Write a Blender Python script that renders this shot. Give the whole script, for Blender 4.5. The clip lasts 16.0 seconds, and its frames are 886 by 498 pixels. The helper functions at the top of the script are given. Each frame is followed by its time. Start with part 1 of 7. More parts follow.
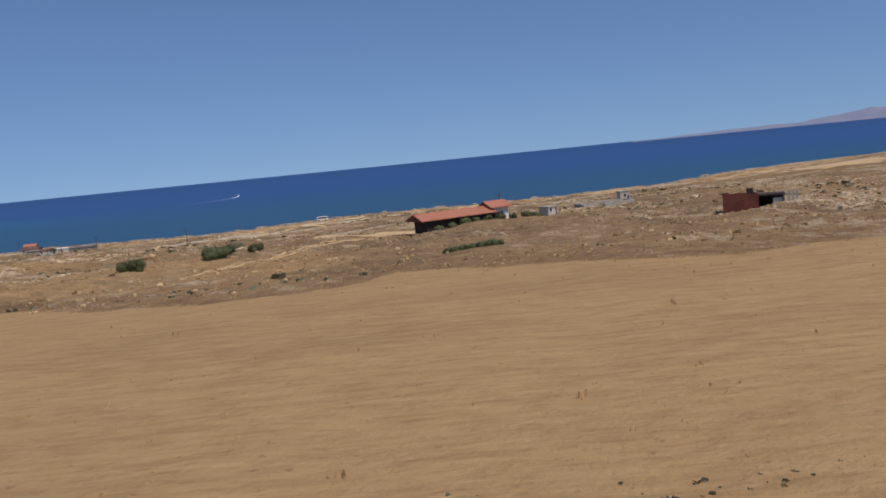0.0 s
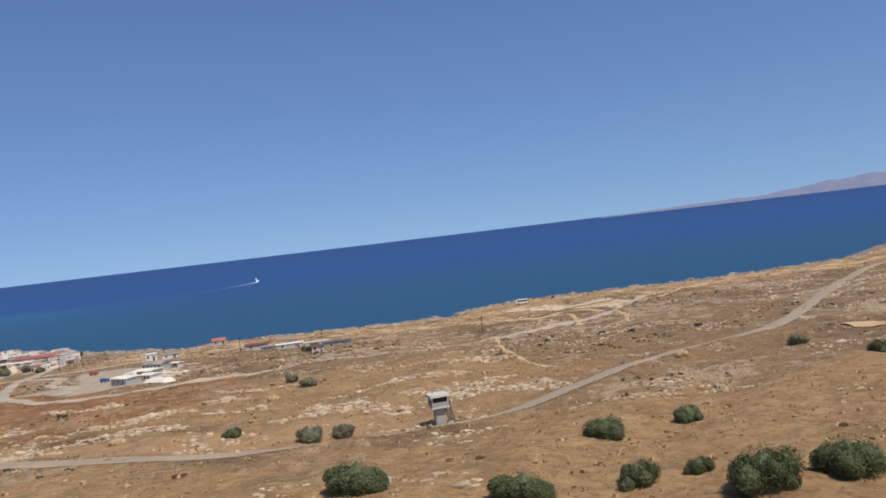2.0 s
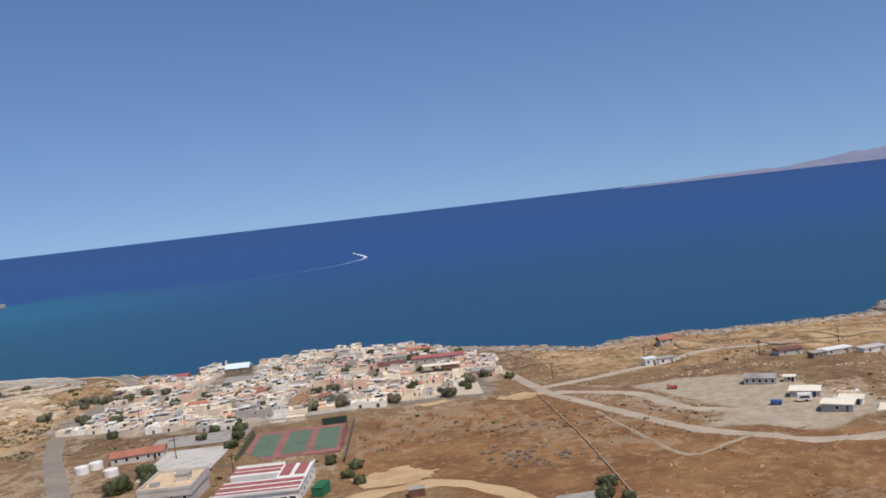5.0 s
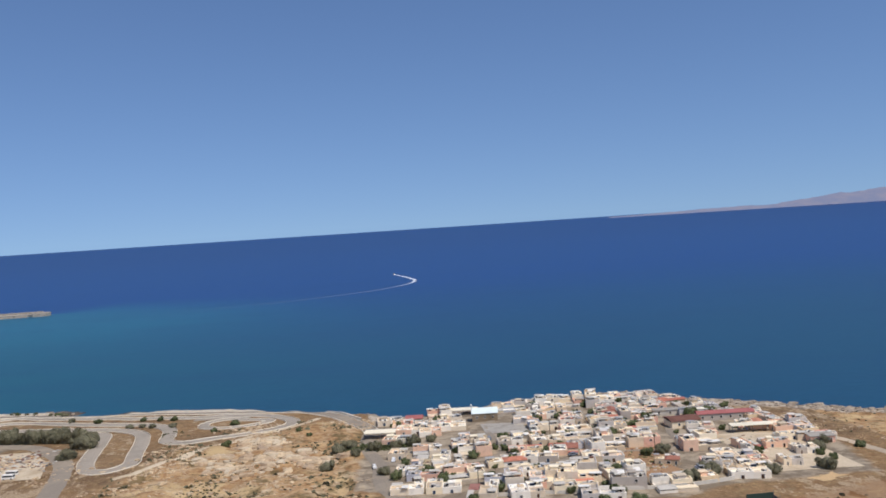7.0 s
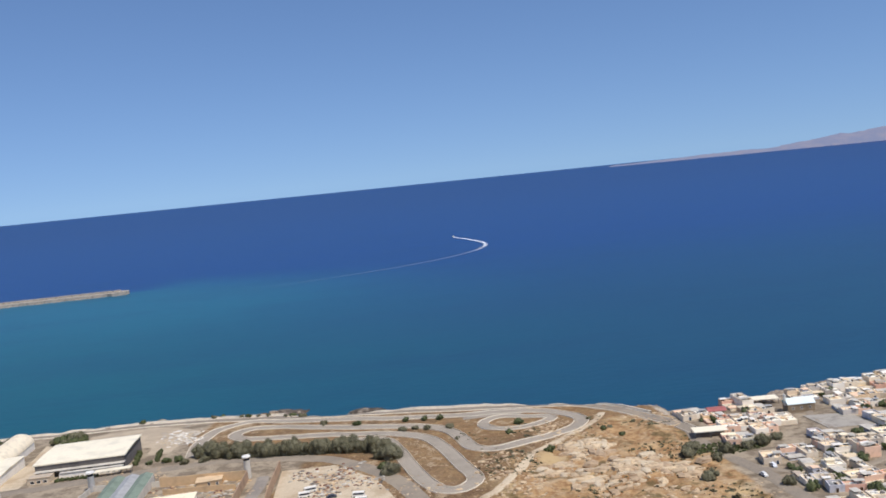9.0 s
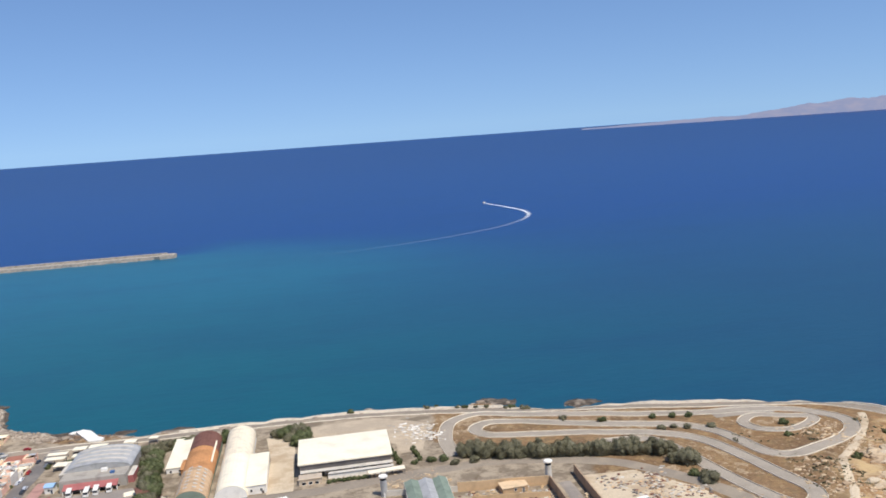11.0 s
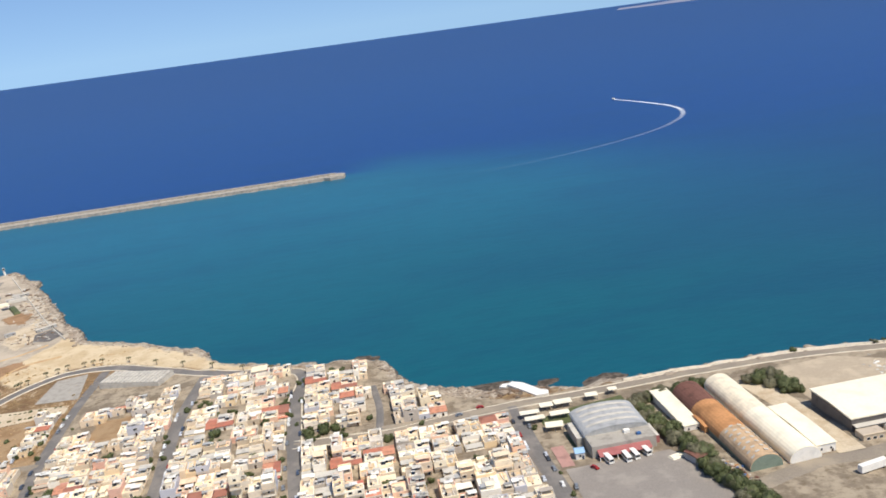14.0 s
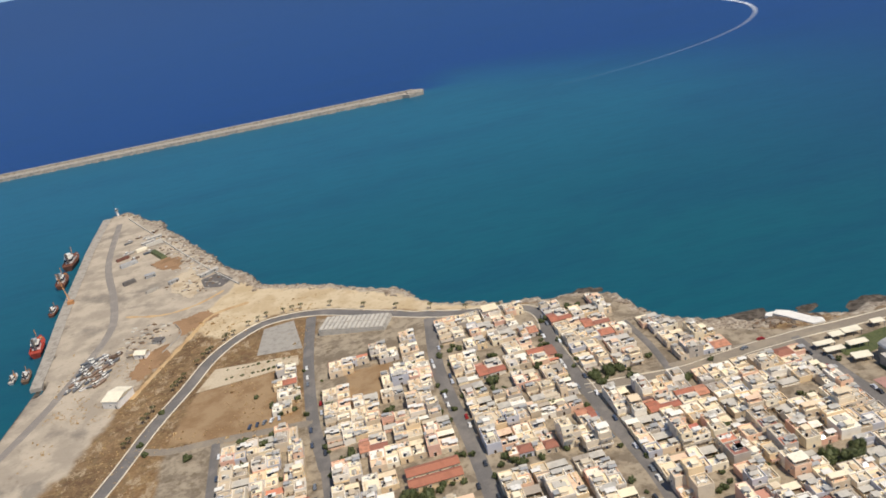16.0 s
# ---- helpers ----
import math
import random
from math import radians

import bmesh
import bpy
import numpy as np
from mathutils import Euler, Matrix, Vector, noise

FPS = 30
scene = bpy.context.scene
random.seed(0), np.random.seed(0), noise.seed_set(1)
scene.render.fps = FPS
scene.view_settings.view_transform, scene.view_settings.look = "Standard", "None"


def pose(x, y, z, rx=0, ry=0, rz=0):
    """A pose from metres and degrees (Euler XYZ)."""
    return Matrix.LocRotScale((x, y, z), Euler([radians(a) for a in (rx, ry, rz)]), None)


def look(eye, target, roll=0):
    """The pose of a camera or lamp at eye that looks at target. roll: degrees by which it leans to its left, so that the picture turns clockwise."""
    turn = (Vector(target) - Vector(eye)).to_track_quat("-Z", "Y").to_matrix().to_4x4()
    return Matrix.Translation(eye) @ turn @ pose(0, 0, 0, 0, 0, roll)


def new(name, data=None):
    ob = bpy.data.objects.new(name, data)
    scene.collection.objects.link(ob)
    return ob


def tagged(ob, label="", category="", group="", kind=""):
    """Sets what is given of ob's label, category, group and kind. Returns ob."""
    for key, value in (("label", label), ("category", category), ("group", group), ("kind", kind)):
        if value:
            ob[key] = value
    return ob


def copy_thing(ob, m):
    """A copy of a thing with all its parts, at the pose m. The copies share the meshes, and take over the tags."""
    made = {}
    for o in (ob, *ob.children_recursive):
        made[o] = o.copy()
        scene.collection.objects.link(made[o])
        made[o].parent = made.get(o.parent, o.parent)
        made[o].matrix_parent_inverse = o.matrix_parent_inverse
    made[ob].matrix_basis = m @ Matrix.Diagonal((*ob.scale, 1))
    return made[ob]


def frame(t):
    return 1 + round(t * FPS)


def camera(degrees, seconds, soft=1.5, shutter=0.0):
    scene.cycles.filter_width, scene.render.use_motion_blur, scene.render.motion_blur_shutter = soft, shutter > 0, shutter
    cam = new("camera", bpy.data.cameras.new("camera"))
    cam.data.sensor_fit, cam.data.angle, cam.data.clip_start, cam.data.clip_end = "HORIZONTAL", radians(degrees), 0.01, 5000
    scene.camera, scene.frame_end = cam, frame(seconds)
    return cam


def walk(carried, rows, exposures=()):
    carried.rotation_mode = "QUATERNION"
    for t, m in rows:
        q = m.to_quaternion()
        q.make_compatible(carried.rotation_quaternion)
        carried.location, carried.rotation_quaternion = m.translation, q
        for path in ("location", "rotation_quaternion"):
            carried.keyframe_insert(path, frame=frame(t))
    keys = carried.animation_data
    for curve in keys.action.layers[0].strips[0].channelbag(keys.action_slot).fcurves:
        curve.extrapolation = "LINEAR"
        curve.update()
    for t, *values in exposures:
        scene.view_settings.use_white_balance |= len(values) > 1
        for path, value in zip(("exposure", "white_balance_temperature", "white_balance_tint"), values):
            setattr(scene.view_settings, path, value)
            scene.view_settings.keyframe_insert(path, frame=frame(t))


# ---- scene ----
EXPOSURES = ((0.0,-0.24,6000,15),(0.6,-0.11,6000,15),(2.0,0.0,6000,15),(4.5,-0.05,6000,15),(7.5,0.02,6000,14.5),(9.0,0.14,6000,14),(12.5,0.4,6100,12),(14.5,0.38,6300,11),(16.0,0.07,6500,11))
cam = camera(55.881, 16.0, 1.7)
PATH = (
    (0, pose(0.004, 0.001, 18.815, 83.859, 5.601, -0.003)),
    (0.5, pose(-18.624, 5.641, 20.309, 84.118, 6.481, -0.248)),
    (1, pose(-37.350, 11.194, 22.052, 85.052, 7.531, -0.256)),
    (1.5, pose(-55.894, 16.616, 24.136, 87.698, 7.615, -2.443)),
    (2, pose(-74.557, 21.953, 26.483, 88.944, 6.763, -3.031)),
    (2.5, pose(-93.025, 27.336, 28.867, 87.489, 6.196, -3.705)),
    (3, pose(-111.562, 32.794, 31.356, 87.376, 6.341, -3.754)),
    (3.5, pose(-130.058, 38.216, 34.042, 87.344, 7.258, -4.195)),
    (4, pose(-148.601, 43.653, 36.929, 86.988, 6.416, -4.150)),
    (4.5, pose(-167.111, 49.028, 40.033, 86.332, 6.626, -4.563)),
    (5, pose(-185.669, 54.343, 43.280, 86.867, 6.673, -3.132)),
    (5.2, pose(-193.076, 56.449, 44.583, 87.205, 5.889, -2.619)),
    (7.3, pose(-270.423, 78.929, 56.051, 88.046, 3.745, -5.097)),
    (7.5, pose(-277.802, 81.179, 57.388, 87.663, 4.029, -4.937)),
    (8, pose(-296.287, 86.795, 60.862, 86.180, 4.416, -5.148)),
    (8.5, pose(-314.742, 92.176, 64.481, 85.233, 4.744, -5.612)),
    (9, pose(-333.240, 97.271, 68.212, 84.770, 5.757, -5.971)),
    (9.5, pose(-351.707, 102.205, 71.922, 84.297, 5.419, -6.276)),
    (9.7, pose(-359.104, 104.181, 73.376, 84.031, 5.774, -5.912)),
    (11.8, pose(-437.552, 126.281, 87.464, 80.267, 3.323, -10.393)),
    (12, pose(-444.897, 128.498, 88.824, 79.929, 3.897, -9.960)),
    (12.5, pose(-463.178, 134.094, 92.265, 78.556, 5.018, -9.268)),
    (13, pose(-481.416, 139.691, 95.896, 77.670, 5.994, -8.372)),
    (13.5, pose(-499.631, 145.341, 99.666, 76.360, 6.366, -8.198)),
    (14, pose(-517.822, 151.086, 103.577, 74.307, 7.521, -8.357)),
    (14.5, pose(-535.972, 156.845, 107.691, 72.497, 7.694, -8.448)),
    (15, pose(-554.095, 162.594, 112.050, 70.564, 9.058, -9.293)),
    (15.5, pose(-572.190, 168.277, 116.619, 69.033, 9.531, -10.223)),
    (16, pose(-590.293, 173.954, 121.294, 67.333, 9.803, -10.763)),
)
walk(cam, PATH, EXPOSURES)


# ---- light ----
SUN_ELEV, SUN_AZ = radians(60), radians(38)      # azimuth counted from -y towards +x
sun_way = Vector((math.sin(SUN_AZ) * math.cos(SUN_ELEV), -math.cos(SUN_AZ) * math.cos(SUN_ELEV), math.sin(SUN_ELEV)))
sun = new("sun", bpy.data.lights.new("sun", "SUN"))
sun.data.energy, sun.data.angle, sun.data.color = 3.5, radians(0.53), (1.0, 0.925, 0.8)
sun.matrix_world = look((0, 0, 300), Vector((0, 0, 300)) - sun_way)
world = bpy.data.worlds.new("sky")
scene.world = world
world.use_nodes = True
wn, wl = world.node_tree.nodes, world.node_tree.links
sky = wn.new("ShaderNodeTexSky")
sky.sky_type, sky.sun_disc = "NISHITA", False
sky.sun_elevation, sky.sun_rotation = SUN_ELEV, radians(180) - SUN_AZ
sky.air_density, sky.dust_density, sky.ozone_density, sky.altitude = 1.0, 1.0, 5.4, 700
geo = wn.new("ShaderNodeTexCoord")
sep, com, mx = wn.new("ShaderNodeSeparateXYZ"), wn.new("ShaderNodeCombineXYZ"), wn.new("ShaderNodeMath")
mx.operation, mx.inputs[1].default_value, mx.inputs[2].default_value = "MULTIPLY_ADD", 0.85, 0.105
wl.new(geo.outputs["Generated"], sep.inputs[0])
flat = wn.new("ShaderNodeMath")
flat.operation, flat.inputs[1].default_value = "MAXIMUM", 0.0
wl.new(sep.outputs[2], flat.inputs[0])
wl.new(flat.outputs[0], mx.inputs[0])
wl.new(sep.outputs[0], com.inputs[0]), wl.new(sep.outputs[1], com.inputs[1]), wl.new(mx.outputs[0], com.inputs[2])
wl.new(com.outputs[0], sky.inputs[0])
wl.new(sky.outputs[0], wn["Background"].inputs[0])
wn["Background"].inputs[1].default_value = 0.1

# ---- materials ----
def lin(r, g, b):
    return tuple(((v / 255 + 0.055) / 1.055) ** 2.4 if v > 10 else v / 255 / 12.92 for v in (r, g, b)) + (1.0,)


def earth(r, g, b):
    """Soil and dry grass, a little greyer than the pure hue."""
    k = 0.3 * r + 0.55 * g + 0.15 * b
    return lin(*((v * 0.9 + k * 0.1) * 0.95 for v in (r, g, b)))


class Nodes:
    """A small chain builder over one material's node tree."""
    def __init__(self, name, rough=0.8, metal=0.0, spec=0.3):
        self.m = bpy.data.materials.new(name)
        self.m.use_nodes = True
        self.t = self.m.node_tree
        self.p = self.t.nodes["Principled BSDF"]
        self.p.inputs["Roughness"].default_value = rough
        self.p.inputs["Metallic"].default_value = metal
        self.p.inputs["Specular IOR Level"].default_value = spec
        self.pos = self.t.nodes.new("ShaderNodeNewGeometry").outputs["Position"]
        self.obj = self.t.nodes.new("ShaderNodeTexCoord").outputs["Object"]

    def put(self, socket, value):
        if isinstance(value, bpy.types.NodeSocket):
            self.t.links.new(value, socket)
        else:
            socket.default_value = value

    def math(self, op, a, b=0.0, clamp=False):
        n = self.t.nodes.new("ShaderNodeMath")
        n.operation, n.use_clamp = op, clamp
        self.put(n.inputs[0], a), self.put(n.inputs[1], b)
        return n.outputs[0]

    def noise(self, scale, detail=4.0, rough=0.55, at=None, stretch=None):
        n = self.t.nodes.new("ShaderNodeTexNoise")
        n.inputs["Scale"].default_value, n.inputs["Detail"].default_value, n.inputs["Roughness"].default_value = scale, detail, rough
        v = at or self.pos
        if stretch:
            k = self.t.nodes.new("ShaderNodeMapping")
            k.inputs["Scale"].default_value = stretch
            self.t.links.new(v, k.inputs[0])
            v = k.outputs[0]
        self.t.links.new(v, n.inputs["Vector"])
        return n.outputs["Fac"]

    def ramp(self, fac, lo, hi):
        n = self.t.nodes.new("ShaderNodeMapRange")
        n.interpolation_type = "SMOOTHSTEP"
        self.put(n.inputs[0], fac)
        n.inputs[1].default_value, n.inputs[2].default_value = lo, hi
        return n.outputs[0]

    def mix(self, fac, a, b):
        n = self.t.nodes.new("ShaderNodeMix")
        n.data_type = "RGBA"
        self.put(n.inputs[0], fac), self.put(n.inputs[6], a), self.put(n.inputs[7], b)
        return n.outputs[2]

    def pick(self, fac, colours):
        n = self.t.nodes.new("ShaderNodeValToRGB")
        n.color_ramp.interpolation = "CONSTANT"
        e = n.color_ramp.elements
        while len(e) < len(colours):
            e.new(0.5)
        for i, c in enumerate(colours):
            e[i].position, e[i].color = i / len(colours), c
        self.put(n.inputs[0], fac)
        return n.outputs[0]

    def random(self):
        return self.t.nodes.new("ShaderNodeObjectInfo").outputs["Random"]

    def attr(self, name):
        n = self.t.nodes.new("ShaderNodeAttribute")
        n.attribute_name = name
        return n.outputs["Fac"]

    def bump(self, height, strength, distance=0.05):
        n = self.t.nodes.new("ShaderNodeBump")
        n.inputs["Strength"].default_value, n.inputs["Distance"].default_value = strength, distance
        self.put(n.inputs["Height"], height)
        self.t.links.new(n.outputs[0], self.p.inputs["Normal"])

    def colour(self, c):
        self.put(self.p.inputs["Base Color"], c)
        return self.m


def scaled(c, k):
    return (c[0] * k, c[1] * k, c[2] * k, 1.0)


def plain(name, rgb, rough=0.75, metal=0.0, stain=0.3, grain=6.0, bump=0.15, spec=0.3, patch=0.5):
    """One colour, with grain and larger stains."""
    n = Nodes(name, rough, metal, spec)
    c = lin(*rgb)
    fine, wide = n.noise(grain, 5), n.noise(patch, 3)
    out = n.mix(n.ramp(fine, 0.3, 0.75), scaled(c, 1 - stain * 0.35), scaled(c, 1 + stain * 0.2))
    out = n.mix(n.ramp(wide, 0.45, 0.72), out, scaled(c, 1 - stain))
    if bump:
        n.bump(fine, bump)
    return n.colour(out)


def varied(name, rgbs, rough=0.8, stain=0.25, grain=4.0, spec=0.3, metal=0.0):
    """One of several colours for each object, with streaks and stains."""
    n = Nodes(name, rough, metal, spec)
    c = n.pick(n.random(), [lin(*k) for k in rgbs])
    fine, wide = n.noise(grain, 5), n.noise(0.6, 4, 0.6)
    dark = n.mix(1.0, c, c)
    k = n.t.nodes.new("ShaderNodeMix")
    k.data_type, k.blend_type = "RGBA", "MULTIPLY"
    k.inputs[0].default_value = 1.0
    n.put(k.inputs[6], dark)
    n.put(k.inputs[7], n.mix(n.math("ADD", n.ramp(wide, 0.5, 0.75), n.ramp(fine, 0.55, 0.85), True), (1, 1, 1, 1), (1 - stain, 1 - stain * 1.05, 1 - stain * 1.15, 1)))
    n.bump(fine, 0.1)
    return n.colour(k.outputs[2])


def zoned(n, base, attr, colour, amp, soft, freq=0.25):
    """Lays colour over base where the stored distance, roughened by noise, is above zero."""
    d = n.math("ADD", n.attr(attr), n.math("MULTIPLY", n.math("SUBTRACT", n.noise(freq, 5), 0.5), amp * 2))
    return n.mix(n.ramp(d, -soft, soft), base, colour)


def ground_material():
    n = Nodes("dry_ground", 0.95, 0.0, 0.1)
    big, mid, fine, tiny = n.noise(0.022, 4), n.noise(0.11, 5, 0.6), n.noise(0.6, 6, 0.65), n.noise(3.0, 5, 0.7)
    streak = n.noise(1.2, 7, 0.72, None, (0.35, 1.5, 1))
    c = n.mix(n.ramp(mid, 0.38, 0.62), earth(118, 90, 64), earth(152, 120, 84))
    c = n.mix(n.ramp(big, 0.45, 0.6), c, n.mix(n.ramp(fine, 0.35, 0.7), earth(138, 102, 66), earth(168, 134, 92)))
    c = n.mix(n.math("MULTIPLY", n.ramp(fine, 0.52, 0.7), 0.65), c, earth(94, 78, 54))
    c = n.mix(n.math("MULTIPLY", n.ramp(tiny, 0.5, 0.75), 0.5), c, earth(186, 152, 108))
    c = n.mix(n.math("MULTIPLY", n.ramp(n.noise(1.1, 6, 0.75), 0.5, 0.64), 0.5), c, earth(96, 76, 48))
    c = n.mix(n.math("MULTIPLY", n.ramp(n.noise(0.9, 6, 0.75, None, (1.1, 0.7, 2)), 0.54, 0.66), 0.55), c, earth(196, 162, 108))
    tuft = n.noise(0.5, 8, 0.8, None, (0.8, 1.1, 1))
    c = n.mix(n.math("MULTIPLY", n.ramp(tuft, 0.5, 0.62), 0.6), c, earth(178, 148, 98))
    c = n.mix(n.math("MULTIPLY", n.ramp(n.noise(0.33, 8, 0.8), 0.52, 0.62), 0.5), c, earth(122, 106, 78))
    # pale rock coming through, in ledges
    ledge = n.noise(0.3, 7, 0.74, None, (1.1, 0.75, 1))
    rock = n.math("MULTIPLY", n.ramp(n.math("ADD", n.math("MULTIPLY", ledge, 0.75), n.math("MULTIPLY", n.noise(0.035, 3), 0.45)), 0.63, 0.68), 1.0)
    c = n.mix(n.math("MULTIPLY", rock, 0.85), c, n.mix(n.ramp(tiny, 0.4, 0.6), earth(208, 182, 142), earth(156, 130, 98)))
    rust = n.mix(n.ramp(mid, 0.35, 0.65), earth(136, 94, 58), earth(164, 118, 72))
    rust = n.mix(n.math("MULTIPLY", n.ramp(fine, 0.48, 0.68), 0.7), rust, earth(186, 146, 94))
    rust = n.mix(n.math("MULTIPLY", n.ramp(n.noise(1.3, 6, 0.75), 0.52, 0.64), 0.5), rust, earth(112, 78, 48))
    rust = n.mix(n.math("MULTIPLY", rock, 0.35), rust, earth(190, 166, 130))
    gold = n.mix(n.ramp(fine, 0.35, 0.68), earth(156, 118, 74), earth(188, 146, 96))
    gold = n.mix(n.math("MULTIPLY", n.ramp(n.noise(1.6, 7, 0.78), 0.5, 0.62), 0.65), gold, earth(116, 88, 56))
    gold = n.mix(n.math("MULTIPLY", n.ramp(n.noise(2.6, 6, 0.78), 0.53, 0.64), 0.6), gold, earth(206, 172, 122))
    gold = n.mix(n.math("MULTIPLY", n.ramp(n.noise(0.13, 5, 0.65), 0.5, 0.64), 0.5), gold, earth(128, 106, 66))
    gold = n.mix(n.math("MULTIPLY", n.ramp(tuft, 0.5, 0.6), 0.5), gold, earth(200, 164, 104))
    gold = n.mix(n.math("MULTIPLY", n.ramp(n.noise(0.28, 8, 0.8), 0.53, 0.62), 0.5), gold, earth(128, 112, 80))
    c = n.mix(n.math("MULTIPLY", n.ramp(n.math("ADD", n.attr("gold"), n.math("MULTIPLY", n.math("SUBTRACT", mid, 0.5), 30)), -4, 5), 0.85), c, gold)
    c = zoned(n, c, "rust", rust, 5.0, 2.5, 0.12)
    stony = n.mix(n.ramp(fine, 0.36, 0.62), earth(158, 116, 74), earth(200, 160, 108))
    stony = n.mix(n.math("MULTIPLY", n.ramp(mid, 0.48, 0.62), 0.55), stony, earth(140, 102, 62))
    stony = n.mix(n.math("MULTIPLY", n.ramp(n.noise(0.09, 5, 0.65), 0.53, 0.61), 0.65), stony, earth(220, 190, 134))
    stony = n.mix(n.math("MULTIPLY", n.ramp(ledge, 0.5, 0.6), 0.5), stony, n.mix(n.ramp(tiny, 0.4, 0.6), earth(218, 192, 148), earth(170, 142, 106)))
    stony = n.mix(n.math("MULTIPLY", n.ramp(n.noise(0.16, 6, 0.7), 0.52, 0.62), 0.75), stony, n.mix(n.ramp(fine, 0.4, 0.6), earth(96, 86, 54), earth(126, 106, 68)))
    c = zoned(n, c, "stony", stony, 9.0, 4.0, 0.07)
    straw = n.mix(n.ramp(streak, 0.3, 0.7), earth(170, 132, 84), earth(192, 154, 101))
    straw = n.mix(n.math("MULTIPLY", n.ramp(n.noise(0.08, 5, 0.65, None, (0.5, 1.3, 1)), 0.45, 0.7), 0.32), straw, earth(140, 106, 70))
    straw = n.mix(n.math("MULTIPLY", n.ramp(tiny, 0.58, 0.75), 0.6), straw, earth(112, 84, 58))
    straw = n.mix(n.math("MULTIPLY", n.ramp(n.noise(1.4, 6, 0.7, None, (0.4, 1.6, 1)), 0.5, 0.66), 0.4), straw, earth(194, 160, 110))
    straw = n.mix(n.math("MULTIPLY", n.ramp(n.noise(1.8, 6, 0.75, None, (0.35, 1.7, 1)), 0.54, 0.68), 0.4), straw, earth(136, 104, 68))
    edge = n.mix(n.ramp(fine, 0.35, 0.65), earth(104, 74, 48), earth(140, 104, 66))
    c = n.mix(n.math("MULTIPLY", n.ramp(n.math("ADD", n.attr("field"), n.math("MULTIPLY", n.math("SUBTRACT", mid, 0.5), 8)), -9, -3), 0.3), c, edge)
    c = zoned(n, c, "field", straw, 1.6, 0.5, 0.3)
    c = zoned(n, c, "verge", n.mix(n.ramp(fine, 0.35, 0.7), earth(186, 146, 98), earth(162, 126, 86)), 2.5, 1.0, 0.2)
    gravel = n.mix(n.ramp(fine, 0.35, 0.7), earth(178, 158, 128), earth(202, 182, 150))
    c = zoned(n, c, "gravel", gravel, 3.0, 0.8, 0.2)
    paving = n.mix(n.ramp(n.noise(0.2, 5, 0.65), 0.4, 0.6), earth(140, 124, 102), earth(182, 164, 136))
    paving = n.mix(n.math("MULTIPLY", n.ramp(fine, 0.5, 0.7), 0.6), paving, earth(112, 94, 68))
    c = zoned(n, c, "town", paving, 2.0, 0.8, 0.2)
    port = n.mix(n.ramp(mid, 0.38, 0.62), earth(180, 164, 141), earth(206, 188, 161))
    port = n.mix(n.math("MULTIPLY", n.ramp(n.noise(0.05, 5, 0.65), 0.52, 0.66), 0.7), port, earth(138, 128, 114))
    port = n.mix(n.math("MULTIPLY", n.ramp(fine, 0.6, 0.75), 0.5), port, earth(140, 110, 80))
    c = zoned(n, c, "port", port, 4.0, 1.5, 0.15)
    sand = n.mix(n.ramp(mid, 0.4, 0.65), earth(226, 202, 160), earth(208, 180, 136))
    sand = n.mix(n.math("MULTIPLY", n.ramp(fine, 0.55, 0.7), 0.6), sand, earth(166, 134, 98))
    c = zoned(n, c, "sand", sand, 3.0, 1.0, 0.2)
    lot = n.mix(n.ramp(mid, 0.4, 0.62), earth(178, 146, 106), earth(156, 122, 84))
    c = zoned(n, c, "lot", lot, 3.0, 1.0, 0.2)
    # bare shore rock, and its wet weedy foot
    shore = n.mix(n.ramp(fine, 0.35, 0.62), earth(146, 128, 108), earth(206, 190, 164))
    shore = n.mix(n.math("MULTIPLY", n.ramp(tiny, 0.5, 0.7), 0.7), shore, earth(120, 96, 76))
    c = zoned(n, c, "shore", shore, 3.5, 1.0, 0.3)
    c = zoned(n, c, "wet", n.mix(n.ramp(fine, 0.4, 0.6), earth(78, 70, 60), earth(116, 104, 90)), 0.7, 0.4, 0.5)
    n.bump(n.math("ADD", n.math("MULTIPLY", fine, 1.0), n.math("MULTIPLY", tiny, 0.35)), 0.7, 0.35)
    return n.colour(c)


